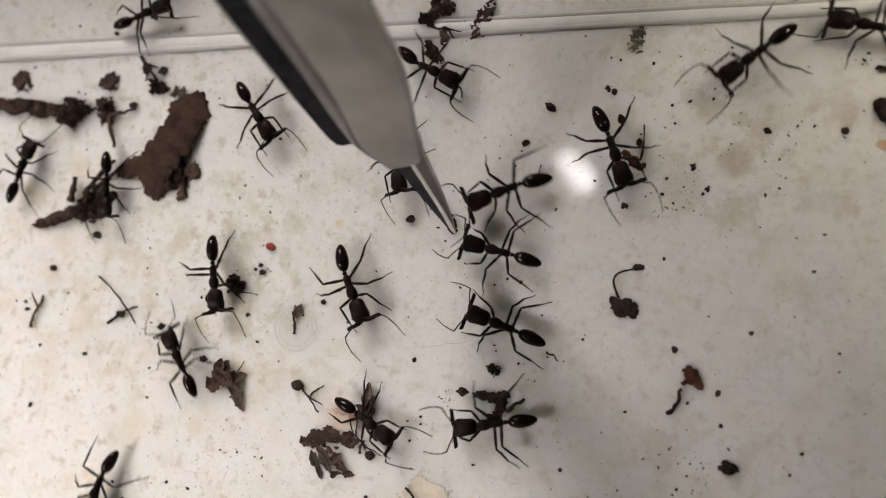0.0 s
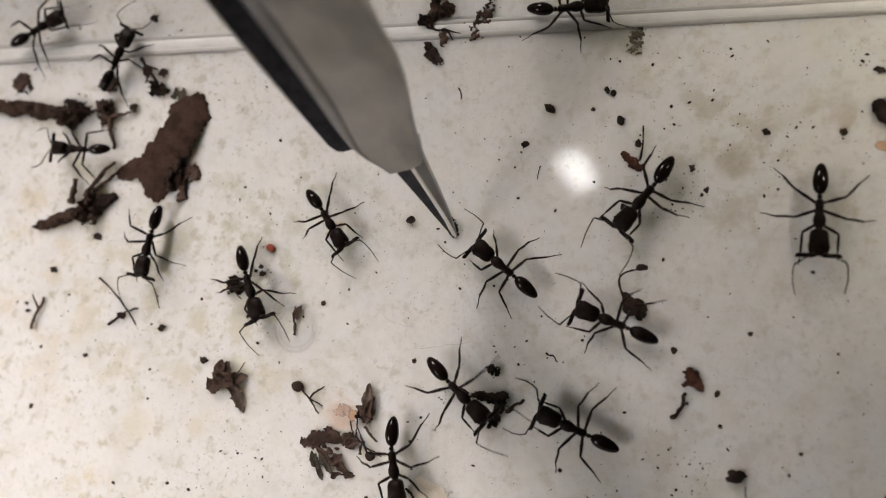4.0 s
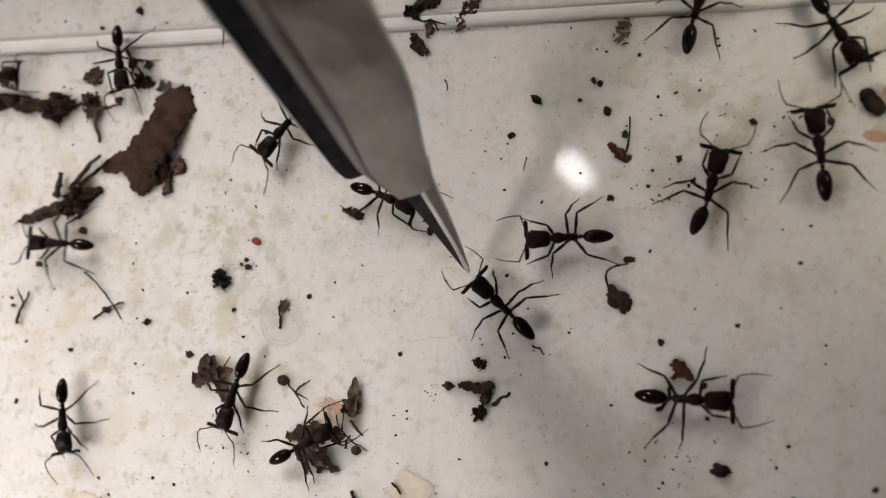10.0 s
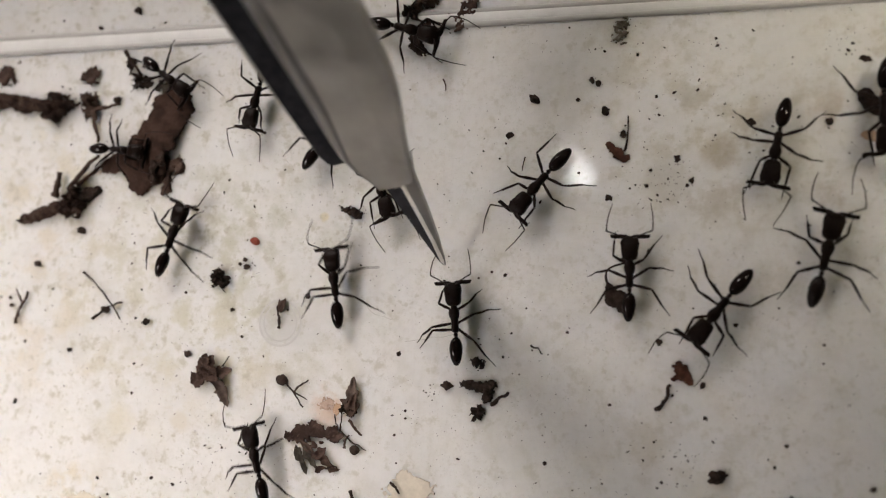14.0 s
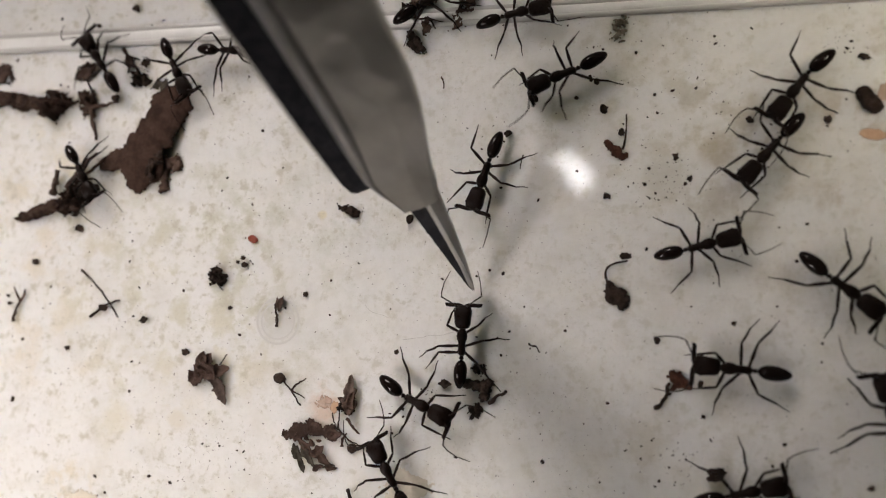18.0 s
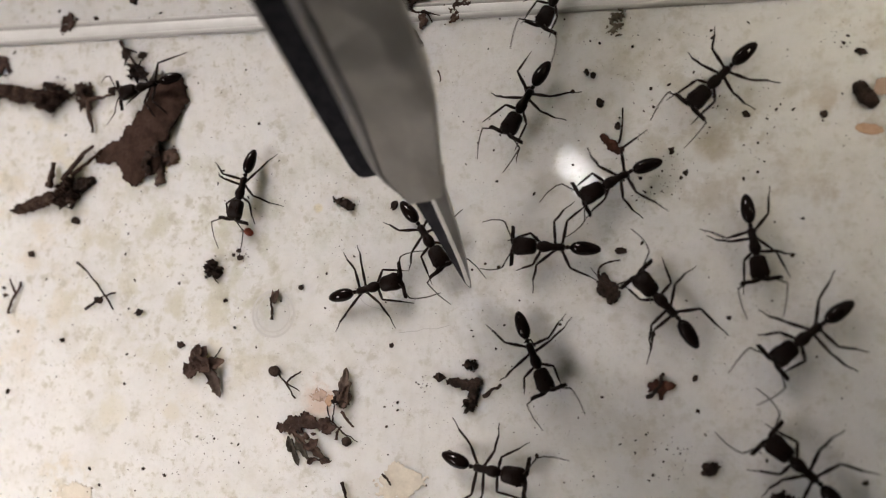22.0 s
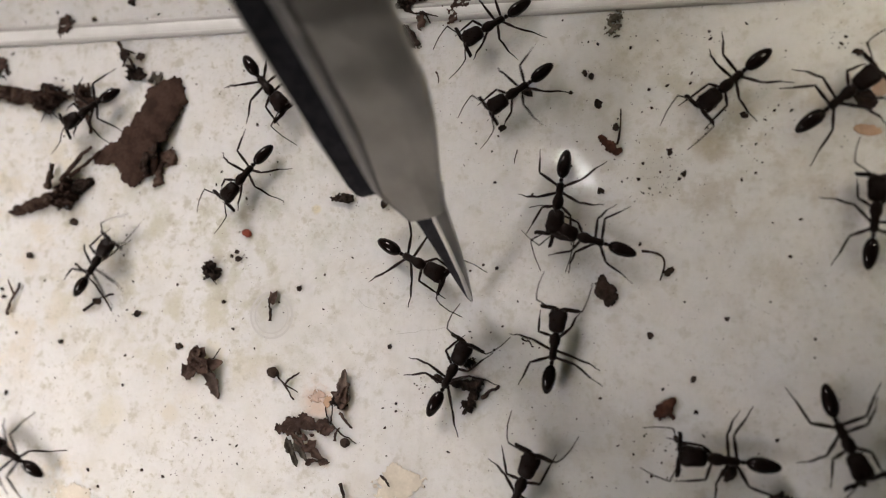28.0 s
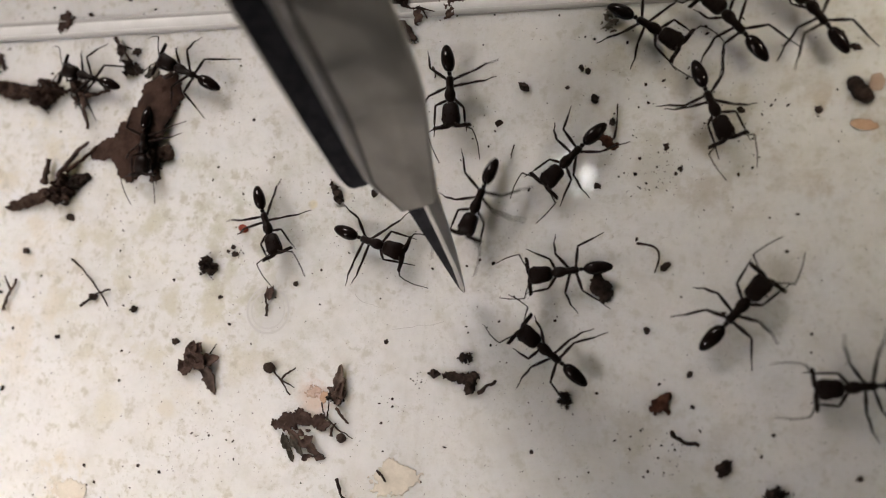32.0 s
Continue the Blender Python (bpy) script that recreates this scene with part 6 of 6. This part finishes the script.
    rows = [(0, -64.2, 13.4, 65), (1, -63.6, 13.9, 20), (2, -56.4, 23.3, 58), (3, -51.5, 26.1, 24), (3.5, -50.0, 26.9, 38), (5.5, -47.8, 33.8, 112), (6, -47.4, 33.3, 102), (7, -45.1, 39.3, 88), (8, -44.9, 38.9, 70), (8.5, -46.4, 34.7, -4), (9, -47.9, 30.5, -78), (9.5, -47.1, 26.7, -78), (10, -46.1, 28.0, -79), (10.5, -44.7, 28.1, -68), (11, -43.9, 28.0, -57), (12, -44.0, 27.3, -61), (12.5, -42.7, 25.6, -61), (13, -41.7, 24.4, -61), (13.5, -39.9, 24.4, -49), (14, -38.5, 24.6, -37), (14.5, -37.9, 24.0, -43), (16.5, -38.0, 24.4, -77), (17, -36.7, 25.3, -47), (18, -36.8, 25.5, -61), (19, -36.9, 19.2, -89), (19.5, -38.2, 19.7, -120), (20, -39.8, 19.7, -151), (20.5, -39.4, 19.6, -126), (21, -40.1, 18.8, -100), (21.5, -40.7, 20.9, -133), (22, -39.9, 22.1, -166), (23, -40.3, 21.9, -164), (23.5, -41.5, 21.8, -175), (24, -42.9, 22.1, -186), (24.5, -46.6, 22.2, -171), (25, -47.5, 21.3, -156), (25.5, -48.6, 20.8, -160), (27.5, -48.2, 20.8, -156), (28, -48.8, 19.8, -150), (29, -47.4, 22.7, -215), (29.5, -47.6, 23.1, -217), (30, -48.0, 23.0, -219), (30.5, -47.9, 23.0, -205), (31, -47.9, 22.8, -191), (32, -48.6, 23.3, -199)]
    walk(ants[15], trail(rows))
    step_legs(ants[15], rows, 15)
    rows = [(0, -49.7, 11.1, -88), (1, -49.6, 9.1, -92), (2, -49.9, 14.7, -83), (2.5, -50.9, 15.2, -126), (3, -51.9, 15.6, -169), (3.5, -53.0, 16.2, -187), (5.5, -57.2, 16.6, -172), (6, -56.5, 16.3, -163), (6.5, -59.8, 14.3, -150), (7, -61.4, 12.9, -136), (8, -89.7, 14.4, -136), (8.5, -89.3, 21.7, -68), (9, -88.9, 29.0, -1), (10, -67.6, 27.0, -1), (11, -57.8, 24.7, -51), (11.5, -55.8, 21.6, -54), (12, -54.9, 20.2, -57), (12.5, -52.6, 16.3, -32), (13, -48.3, 15.3, -8), (13.5, -46.6, 14.6, -9), (14, -45.8, 14.9, -10), (14.5, -48.7, 15.4, -45), (16.5, -52.6, 14.7, -85), (17, -53.0, 15.4, -90), (17.5, -52.7, 14.2, -74), (18, -51.1, 12.0, -59), (18.5, -49.3, 10.1, -58), (19, -46.7, 4.6, -57), (19.5, -36.5, -7.1, -44), (20, -32.8, -10.1, -30), (21, -24.0, -8.4, 14), (22, -22.8, -44.2, 14), (22.33, -20.1, -44.0, -39), (22.67, -17.5, -43.8, -93), (23, -14.8, -43.6, -146), (24, 13.4, -41.2, -176), (24.5, 12.5, -41.3, -237), (25, 11.5, -41.4, -299), (25.5, -2.2, -42.5, -322), (27.5, -0.3, -42.3, -262), (28, -5.5, -42.7, -283), (29, -23.1, -33.5, -233), (30, -22.3, -44.6, -233), (32, -22.5, -44.6, -233)]
    walk(ants[16], trail(rows))
    step_legs(ants[16], rows, 16)
    rows = [(0, -48.7, -29.3, -111), (1, -48.0, -44.6, -111), (3, -31.0, -43.3, -166), (3.5, -26.7, -42.9, -180), (5.5, -9.6, -41.6, -236), (6, -5.4, -41.2, -250), (7, 15.8, -39.5, -313), (8, 16.4, -24.3, -313), (8.5, 22.2, -15.9, -303), (9, 26.0, -7.9, -293), (10, 31.3, 5.1, -286), (10.5, 30.2, 8.1, -281), (11, 28.3, 20.6, -276), (12, 36.0, 40.0, -253), (14, 45.8, 38.4, -183), (14.5, 48.2, 38.0, -165), (16.5, 47.5, 23.9, -165), (17, 45.9, 21.4, -116), (18, 41.6, 16.6, -129), (18.5, 42.2, 16.8, -118), (19, 42.5, 16.9, -106), (20, 42.2, 15.0, -109), (20.5, 37.7, 12.4, -142), (21, 25.9, 9.6, -175), (21.5, 23.8, 9.4, -164), (22, 22.5, 6.4, -152), (23, 12.9, 6.5, -182), (24, 13.0, 42.5, -156), (24.5, 6.2, 43.5, -91), (25, -0.6, 44.5, -26), (25.5, -48.3, 51.5, -11), (27.5, -40.0, 50.3, 31), (29, -39.8, 50.1, 31), (31, -39.6, 49.8, 31), (32, -39.5, 49.6, 31)]
    walk(ants[17], trail(rows))
    step_legs(ants[17], rows, 17)
    rows = [(0, -19.1, 49.5, -29), (1, -18.3, 5.7, -29), (1.5, -16.9, 4.2, -35), (2, -14.0, 2.3, -41), (2.5, -3.4, -3.5, -50), (3, -2.6, -7.5, -58), (3.5, 2.2, -18.3, -63), (4.5, -3.0, -11.8, -2), (5.5, -8.1, -5.2, 59), (6, -10.8, -1.6, 59), (6.5, -12.1, -3.0, 32), (7, -12.6, -1.9, 6), (7.5, -10.4, -0.5, 0), (8, -11.0, 2.2, -6), (9, 13.0, -25.2, 22), (9.5, 27.4, -19.0, 10), (10, 27.8, -17.5, -2), (10.5, 31.1, -16.0, 22), (11, 37.1, -11.9, 46), (11.5, 41.3, -6.8, 42), (12, 43.4, -5.3, 38), (12.5, 44.7, -3.3, 34), (13, 45.3, -3.4, 31), (13.5, 44.1, -4.0, 53), (14, 43.0, -2.8, 75), (14.5, 43.6, -2.3, 66), (16.5, 44.5, -4.9, 11), (17, 44.9, -4.1, 17), (17.5, 44.5, -4.4, -12), (18, 44.6, -5.5, -40), (18.5, 45.8, -6.5, -35), (19, 47.2, -6.0, -30), (19.5, 45.3, -6.7, -62), (20, 44.1, -9.3, -93), (21, 43.3, -10.6, -105), (21.5, 42.1, -11.3, -123), (22, 42.2, -11.0, -141), (22.5, 44.3, -8.3, -196), (23, 46.6, -4.7, -250), (23.5, 47.1, -2.8, -255), (24, 46.0, -1.2, -260), (24.5, 44.8, 0.5, -258), (25, 42.8, 3.3, -255), (25.5, 41.3, 5.5, -265), (27.5, 45.8, 13.5, -334), (28, 45.7, 13.6, -323), (28.5, 44.2, 12.9, -302), (29, 42.2, 13.7, -280), (29.5, 42.5, 17.7, -278), (30, 42.7, 20.5, -276), (30.5, 41.8, 19.8, -250), (31, 40.1, 19.7, -224), (31.5, 38.4, 20.6, -228), (32, 36.1, 22.3, -231)]
    walk(ants[18], trail(rows))
    step_legs(ants[18], rows, 18)
    rows = [(0, -91.6, 25.8, 58), (1, -91.8, 26.0, 58), (2, -90.6, 15.3, 20), (3.5, -90.3, 17.6, 7), (5.5, -89.9, 20.6, -11), (7, -89.5, 22.9, -24), (9, -89.1, 25.9, -42), (10, -88.9, 27.4, -51), (11, -89.1, 28.7, -1), (13, -88.4, 23.6, -1), (14.5, -87.9, 19.7, -1), (16.5, -87.3, 14.6, -2), (18, -86.8, 10.7, -2), (20, -86.1, 5.6, -2), (22, -85.5, 0.5, -3), (24, -84.8, -4.7, -3), (25.5, -84.3, -8.5, -3), (27.5, -56.9, -8.7, -3), (28, -47.4, -2.5, 53), (28.5, -44.9, 5.7, 76), (29, -44.5, 9.8, 100), (29.5, -42.7, 8.7, 79), (30, -42.5, 8.5, 58), (30.5, -40.9, 8.1, 32), (31, -38.8, 9.1, 7), (31.5, -39.5, 12.1, -42), (32, -39.6, 14.0, -91)]
    walk(ants[19], trail(rows))
    step_legs(ants[19], rows, 19)
    rows = [(0, -92.4, 34.5, -9), (1, -92.6, 34.8, -9), (2, -70.5, 32.7, -9), (3, -92.6, 34.7, -9), (3.5, -64.1, 35.7, 34), (4.5, -62.5, 32.2, -8), (5.5, -60.9, 28.8, -51), (6, -54.5, 24.4, -36), (7, -50.3, 9.3, -85), (8, -52.7, -0.5, -111), (9, -86.3, -0.4, -111), (9.33, -86.3, -17.1, -57), (9.67, -86.2, -33.7, -4), (10, -86.2, -50.4, 50), (11, -57.7, -46.1, 50), (11.5, -53.8, -45.8, -7), (12, -50.0, -45.5, -64), (12.5, -53.9, -45.8, -7), (13, -57.8, -46.0, 50), (14, -20.1, -43.0, 88), (14.25, -5.0, -41.9, 48), (14.5, 10.2, -40.8, 8), (16.5, 10.2, -27.6, 8), (17, 18.8, -26.2, -5), (18, 33.8, -27.6, 14), (19, 33.8, -38.9, 14), (20, 21.5, -26.8, 43), (20.5, 31.2, -32.9, 90), (21, 40.8, -39.0, 138), (22, 47.1, -38.4, 102), (23, 41.0, -38.9, 138), (24, 39.0, -39.1, 108), (25, -0.1, -32.6, 92), (25.5, -0.6, -27.3, 98), (27.5, -2.4, -3.4, 38), (28, -2.3, -2.2, -28), (28.5, -3.1, -0.8, -20), (29, -4.4, -0.7, -12), (29.5, -8.9, 0.5, -6), (30, -8.1, 0.8, 1), (30.5, -4.3, -0.7, -6), (31, -7.6, 0.4, -14), (31.5, -6.9, -0.2, -17), (32, -7.3, -0.5, -20)]
    walk(ants[20], trail(rows))
    step_legs(ants[20], rows, 20)
    rows = [(0, -33.4, 51.6, 8), (1, -33.5, 51.8, 8), (2, -42.3, 53.1, -9), (3, -33.4, 51.8, 8), (3.5, -1.0, 47.0, -18), (5.5, -0.9, 27.7, -18), (6, 9.6, 27.3, 12), (7, 25.7, 28.0, 6), (7.5, 26.2, 26.0, -42), (8, 26.6, 24.1, -90), (8.5, 26.4, 23.9, -86), (9, 27.2, 21.8, -81), (9.33, 28.3, 23.2, -30), (9.67, 29.4, 24.7, 20), (10, 30.5, 26.1, 71), (11, 31.0, 40.8, 71), (12, 28.9, 41.1, 84), (13, 27.9, 41.2, 29), (14, 26.9, 41.3, -27), (14.5, 26.4, 41.3, -55), (16.5, 25.7, 18.9, -55), (17, 26.9, 19.4, -29), (17.5, 21.5, 19.6, -95), (18, 16.2, 19.9, -161), (18.5, 12.3, 21.3, -184), (19, 8.8, 23.0, -208), (19.5, 5.1, 20.0, -152), (20, 1.3, 16.9, -97), (21, 0.5, 2.6, -101), (22, -0.9, 0.8, -57), (23, -1.2, 44.5, -57), (24, -0.4, 31.0, -26), (24.5, 1.9, 31.1, -75), (25, 4.2, 31.2, -124), (25.5, 3.7, 32.0, -115), (27.5, 3.3, 31.4, -113), (28, 3.2, 44.0, -113), (29, 23.7, 27.9, -53), (29.5, 24.0, 26.2, -76), (30, 23.2, 23.8, -98), (30.5, 24.7, 25.4, -66), (31, 25.8, 24.6, -33), (31.5, 26.3, 23.4, -35), (32, 26.1, 23.6, -37)]
    walk(ants[21], trail(rows))
    step_legs(ants[21], rows, 21)
    rows = [(0, 57.9, -3.8, 51), (2, 58.0, -3.8, 51), (3.5, 58.0, -3.8, 51), (5.5, 58.1, -3.8, 51), (7, 58.1, -3.8, 51), (8, 57.8, -11.2, 56), (9, 58.5, -38.5, 93), (10, 31.0, -39.0, 93), (11, 31.3, -32.2, 93), (12, 31.2, -39.1, 93), (13, 37.9, -38.6, 52), (14, 45.8, -37.9, 103), (14.5, 46.2, -29.5, 103), (16.5, 45.8, -38.0, 103), (16.75, 28.0, -39.4, 56), (17, 10.2, -40.7, 8), (18, 18.9, -40.1, -5), (19, -2.1, -41.7, -25), (20, 3.1, -41.9, -64), (20.5, 12.2, -41.2, -10), (21, 21.3, -40.6, 43), (22, 6.4, -26.7, -9), (22.5, 8.6, -27.6, -22), (23, 8.6, -27.5, -36), (24, 9.7, -27.2, -5), (24.5, 9.9, -27.0, 10), (25, 10.1, -26.2, 25), (25.5, 10.1, -25.9, 33), (27.5, 9.8, -28.7, 46), (28, 10.6, -29.4, 67), (29, 10.8, -41.2, 67), (31, 10.9, -41.6, 67), (32, 11.0, -41.8, 67)]
    walk(ants[22], trail(rows))
    step_legs(ants[22], rows, 22)
    rows = [(0, 57.3, -15.4, 3), (2, 57.5, -15.6, 3), (3.5, 57.6, -15.7, 3), (5.5, 57.8, -15.8, 3), (7, 58.0, -15.9, 3), (9, 58.2, -16.1, 3), (11, 58.4, -16.2, 3), (12, 58.5, -16.3, 3), (13, 49.3, -16.4, 3), (14, 58.6, -16.3, 3), (14.17, 58.4, -19.1, 61), (14.33, 58.3, -21.9, 118), (14.5, 58.1, -24.7, 176), (16.5, 58.2, -22.2, 180), (17, 58.1, -24.6, 176), (18, 58.4, -22.2, 180), (20, 58.7, -21.5, 112), (22, 59.0, -20.7, 45), (23, 59.1, -20.3, 11), (24, 44.0, -20.8, 11), (25, 43.0, -19.0, 76), (25.5, 45.8, -13.1, 76), (27.5, 48.3, -3.2, 96), (28, 48.8, 0.4, 83), (29, 49.7, 6.0, 74), (30, 50.0, 10.9, 85), (31, 49.4, 15.2, 109), (31.5, 48.1, 18.3, 117), (32, 44.7, 22.5, 125)]
    walk(ants[23], trail(rows))
    step_legs(ants[23], rows, 23)
    rows = [(0, 31.2, -38.3, 174), (2, 31.4, -38.4, 174), (3.5, 31.5, -38.5, 174), (5.5, 31.7, -38.6, 174), (7, 31.9, -38.7, 174), (9, 32.0, -38.8, 174), (11, 32.2, -38.9, 174), (13, 32.4, -39.0, 174), (14.5, 32.6, -39.0, 174), (16.5, 32.8, -39.1, 174), (18, 32.9, -39.2, 174), (20, 33.1, -39.3, 174), (22, 33.3, -39.4, 174), (24, 33.5, -39.5, 174), (25.5, 33.6, -39.6, 174), (27.5, 34.1, -24.8, 174), (28, 33.7, -24.6, 175), (28.5, 27.7, -16.6, 152), (29, 25.9, -13.5, 128), (29.5, 27.5, -15.6, 94), (30, 31.1, -13.6, 59), (30.5, 31.8, -13.9, 46), (31, 32.8, -12.4, 33), (31.5, 32.5, -11.9, 40), (32, 34.9, -9.7, 48)]
    walk(ants[24], trail(rows))
    step_legs(ants[24], rows, 24)
    walk(tweezers, held([(0, 0.0, 2.7, 103.5, 64.3, -5.0), (1, -0.0, 2.6, 103.9, 63.9, -2.5), (2, -0.0, 2.4, 103.2, 64.2, -2.3), (3, -0.1, 2.4, 104.2, 63.7, -3.0), (6, 2.2, 0.9, 107.2, 62.4, -5.2), (7, 3.1, -0.0, 108.7, 60.1, -3.2), (7.5, 2.3, -0.0, 106.3, 60.2, 4.6), (8, -5.1, 3.0, 103.9, 60.3, 12.4), (8.5, -9.5, 3.3, 102.7, 58.1, 5.8), (8.6, -11.0, 3.4, 102.4, 57.6, 4.5), (8.8, -11.1, 3.4, 101.9, 56.7, 1.9), (9, -5.5, 0.6, 101.4, 55.8, -0.7), (9.5, 3.9, -2.7, 104.1, 56.3, -1.0), (10, 3.5, -2.9, 106.7, 56.8, -1.3), (10.5, 3.1, -2.0, 106.6, 56.7, 1.7), (11, 5.5, -3.8, 106.5, 56.7, 4.7), (11.5, 6.9, -5.5, 106.0, 56.0, 5.3), (12, 5.3, -4.8, 105.6, 55.3, 5.8), (12.5, 1.1, -1.8, 102.7, 56.9, 1.7), (13, 0.8, -2.1, 99.9, 58.5, -2.4), (14, 0.7, -2.0, 100.6, 57.9, -2.0), (14.5, 1.9, -2.2, 100.9, 57.6, -1.8), (16.5, 1.3, -2.0, 102.3, 56.4, -1.0), (17, 2.9, -3.7, 102.6, 56.2, -0.8), (17.5, 2.9, -3.9, 104.2, 55.0, 0.3), (18, 4.5, -5.3, 105.8, 53.9, 1.4), (18.5, 1.5, -3.4, 100.6, 55.1, 4.3), (19, -3.6, -2.8, 95.3, 56.3, 7.3), (19.5, -4.7, -2.9, 93.2, 55.5, 7.5), (20, -4.6, -3.5, 91.1, 54.8, 7.8), (20.5, -4.7, -3.2, 94.9, 54.3, 4.2), (21, 4.6, -6.0, 98.7, 53.8, 0.5), (22, 4.7, -5.8, 99.4, 53.1, -0.6), (23, 4.7, -5.8, 100.2, 53.5, 4.0), (25, 4.7, -5.9, 100.1, 52.5, -0.5), (25.5, 5.0, -5.9, 100.1, 52.8, -0.3), (27.5, 5.2, -7.4, 100.3, 53.8, 0.8), (28, 5.1, -7.3, 100.3, 54.1, 1.1), (29, 4.5, -6.6, 100.0, 54.1, 1.4), (30, 4.7, -6.7, 99.7, 54.2, 1.8), (31, 4.7, -6.8, 99.9, 54.0, 3.0), (32, 4.6, -6.8, 100.2, 53.8, 4.2)]))
    walk(red_leaf, trail([(0, 27.3, -14.5, 0), (8, 27.5, -14.7, 0), (9, 27.5, -14.6, 15), (12, 27.8, -14.5, 0), (17, 27.9, -15.8, 10), (18, 27.7, -15.9, 20), (19, 27.8, -15.9, 30), (20, 26.3, -17.3, 60), (23, 26.4, -17.4, 60), (24, 27.3, -19.6, 100), (25, 27.1, -19.6, 100), (28, 27.1, -19.6, 100), (29, 27.0, -19.6, 100), (32, 27.0, -19.6, 100)]))
    walk(moved_scrap, trail([(0, -51.2, 26.0, 0), (6, -51.3, 26.1, 0), (8, -51.2, 26.2, 0), (10, -51.4, 26.1, 0), (14, -51.6, 26.1, 0), (17.7, -51.0, 25.8, 0), (18, -52.1, 26.4, 20), (18.5, -55.1, 32.7, 50), (19, -55.2, 33.0, 60), (19.5, -55.0, 32.6, 60), (20, -54.8, 32.7, 60), (25, -55.4, 32.7, 60), (32, -54.6, 32.4, 60)]))
    walk(curl, trail([(0, 26.1, -17.7, 25), (6, 26.7, -18.2, 25), (9, 26.5, -18.1, 25), (18, 26.7, -18.1, 25), (19, 26.8, -17.9, 25), (20, 26.6, -17.9, 25), (23, 26.5, -17.6, 10), (24, 28.8, -23.8, -60), (32, 28.9, -23.9, -60)]))
    walk(soil_lump, trail([(0, 30.9, -24.2, 0), (3, 31.6, -25.1, 20), (7, 31.9, -25.0, 20), (8, 31.7, -25.0, 20), (9, 31.6, -24.9, 0), (12, 31.2, -26.1, 30), (14, 31.3, -26.0, 30), (19, 31.4, -25.9, 30), (23, 31.4, -25.9, 30), (24, 33.5, -26.3, 60), (28, 33.6, -26.1, 60), (32, 33.4, -26.2, 60)]))
    walk(soil_chip, trail([(0, 19.9, -6.5, 0), (1, 20.6, -6.6, 0), (3, 21.1, -6.3, -20), (8, 21.1, -6.3, -20), (9, 21.0, -6.4, -25), (14, 20.8, -6.3, -25), (19, 21.1, -6.2, -25), (23, 20.6, -6.1, -40), (25, 20.7, -6.4, -40), (29, 20.6, -6.2, -40), (32, 20.5, -6.4, -40)]))
    walk(stem, trail([(0, 19.6, -3.3, 60), (7, 20.5, -3.2, 60), (9, 20.3, -3.6, 60), (19, 20.7, -3.5, 60), (22, 20.4, -4.1, 60), (23, 21.0, -3.1, 60), (24, 26.7, -3.5, -60), (25, 26.6, -3.7, -60), (29, 26.6, -2.8, -60), (32, 26.4, -2.7, -60)]))
    walk(stem_crumb, trail([(0, 21.7, -1.9, 0), (7, 22.3, -1.8, 0), (9, 22.2, -1.9, 0), (19, 22.2, -1.7, 0), (22, 22.2, -1.8, 0), (23, 22.2, -1.7, 0), (24, 27.8, -4.3, 40), (29, 27.7, -4.2, 40), (32, 27.7, -4.2, 40)]))
    walk(bark_chip, trail([(0, -0.9, 4.2, 112), (3, -1.0, 4.0, 112), (6, 1.3, 2.5, 112), (7, 2.2, 1.5, 112), (7.5, 1.4, 1.5, 112), (8, -6.1, 4.6, 112), (8.5, -10.5, 4.9, 112), (8.8, -12.0, 4.6, 130), (9, -11.9, 4.9, 160), (14, -11.8, 5.0, 160), (19, -11.9, 4.9, 160), (21, -11.9, 4.8, 160), (22, -12.0, 5.0, 160), (23, -12.4, 5.6, 180), (28, -12.0, 5.8, 180), (29, -12.3, 5.8, 180), (30, -12.0, 6.1, 120), (32, -12.4, 5.9, 120)]))
    walk(pushed_crumb, trail([(0, -6.0, 4.7, 0), (7.5, -5.9, 5.0, 0), (8, -6.1, 5.2, 0), (8.2, -6.4, 5.1, 0), (8.4, -3.9, 3.9, 30), (8.6, -1.8, 2.4, 60), (9, -1.8, 2.5, 60), (10, -1.5, 2.3, 60), (12, -1.3, 0.9, 60), (14, -1.3, 2.1, 60), (16.5, -3.5, 3.2, 60), (17.5, -3.7, 3.4, 60), (19, -3.8, 3.8, 60), (20, -3.6, 3.7, 60), (21, -3.9, 3.8, 60), (22, -5.2, 4.5, 60), (23, -6.3, 5.0, 60), (28, -6.3, 4.9, 60), (29, -6.4, 5.0, 60), (30, -6.9, 5.6, 60), (32, -7.1, 5.7, 60)]))
    walk(lump_a, trail([(0, 4.4, -17.2, 0), (8, 4.2, -17.0, 0), (9, 4.2, -16.9, 0), (14, 4.7, -16.7, 0), (19, 4.6, -16.8, 0), (20, 4.5, -17.0, 0), (22, 3.9, -17.4, 0), (28, 4.2, -17.3, 0), (30, 4.4, -17.5, 0), (32, 4.1, -17.1, 0)]))
    walk(pushed_clump, trail([(0, 4.5, -13.8, 0), (14, 4.5, -13.8, 0), (17.5, 4.9, -14.6, 15), (22, 4.5, -15.0, 25), (29, 4.5, -14.6, 25), (32, 4.5, -14.6, 25)]))
    walk(dragged_clump, trail([(0, 4.5, -19.6, 0), (31, 4.5, -19.6, 0), (32, 16.3, -19.2, 50)]))


motions()
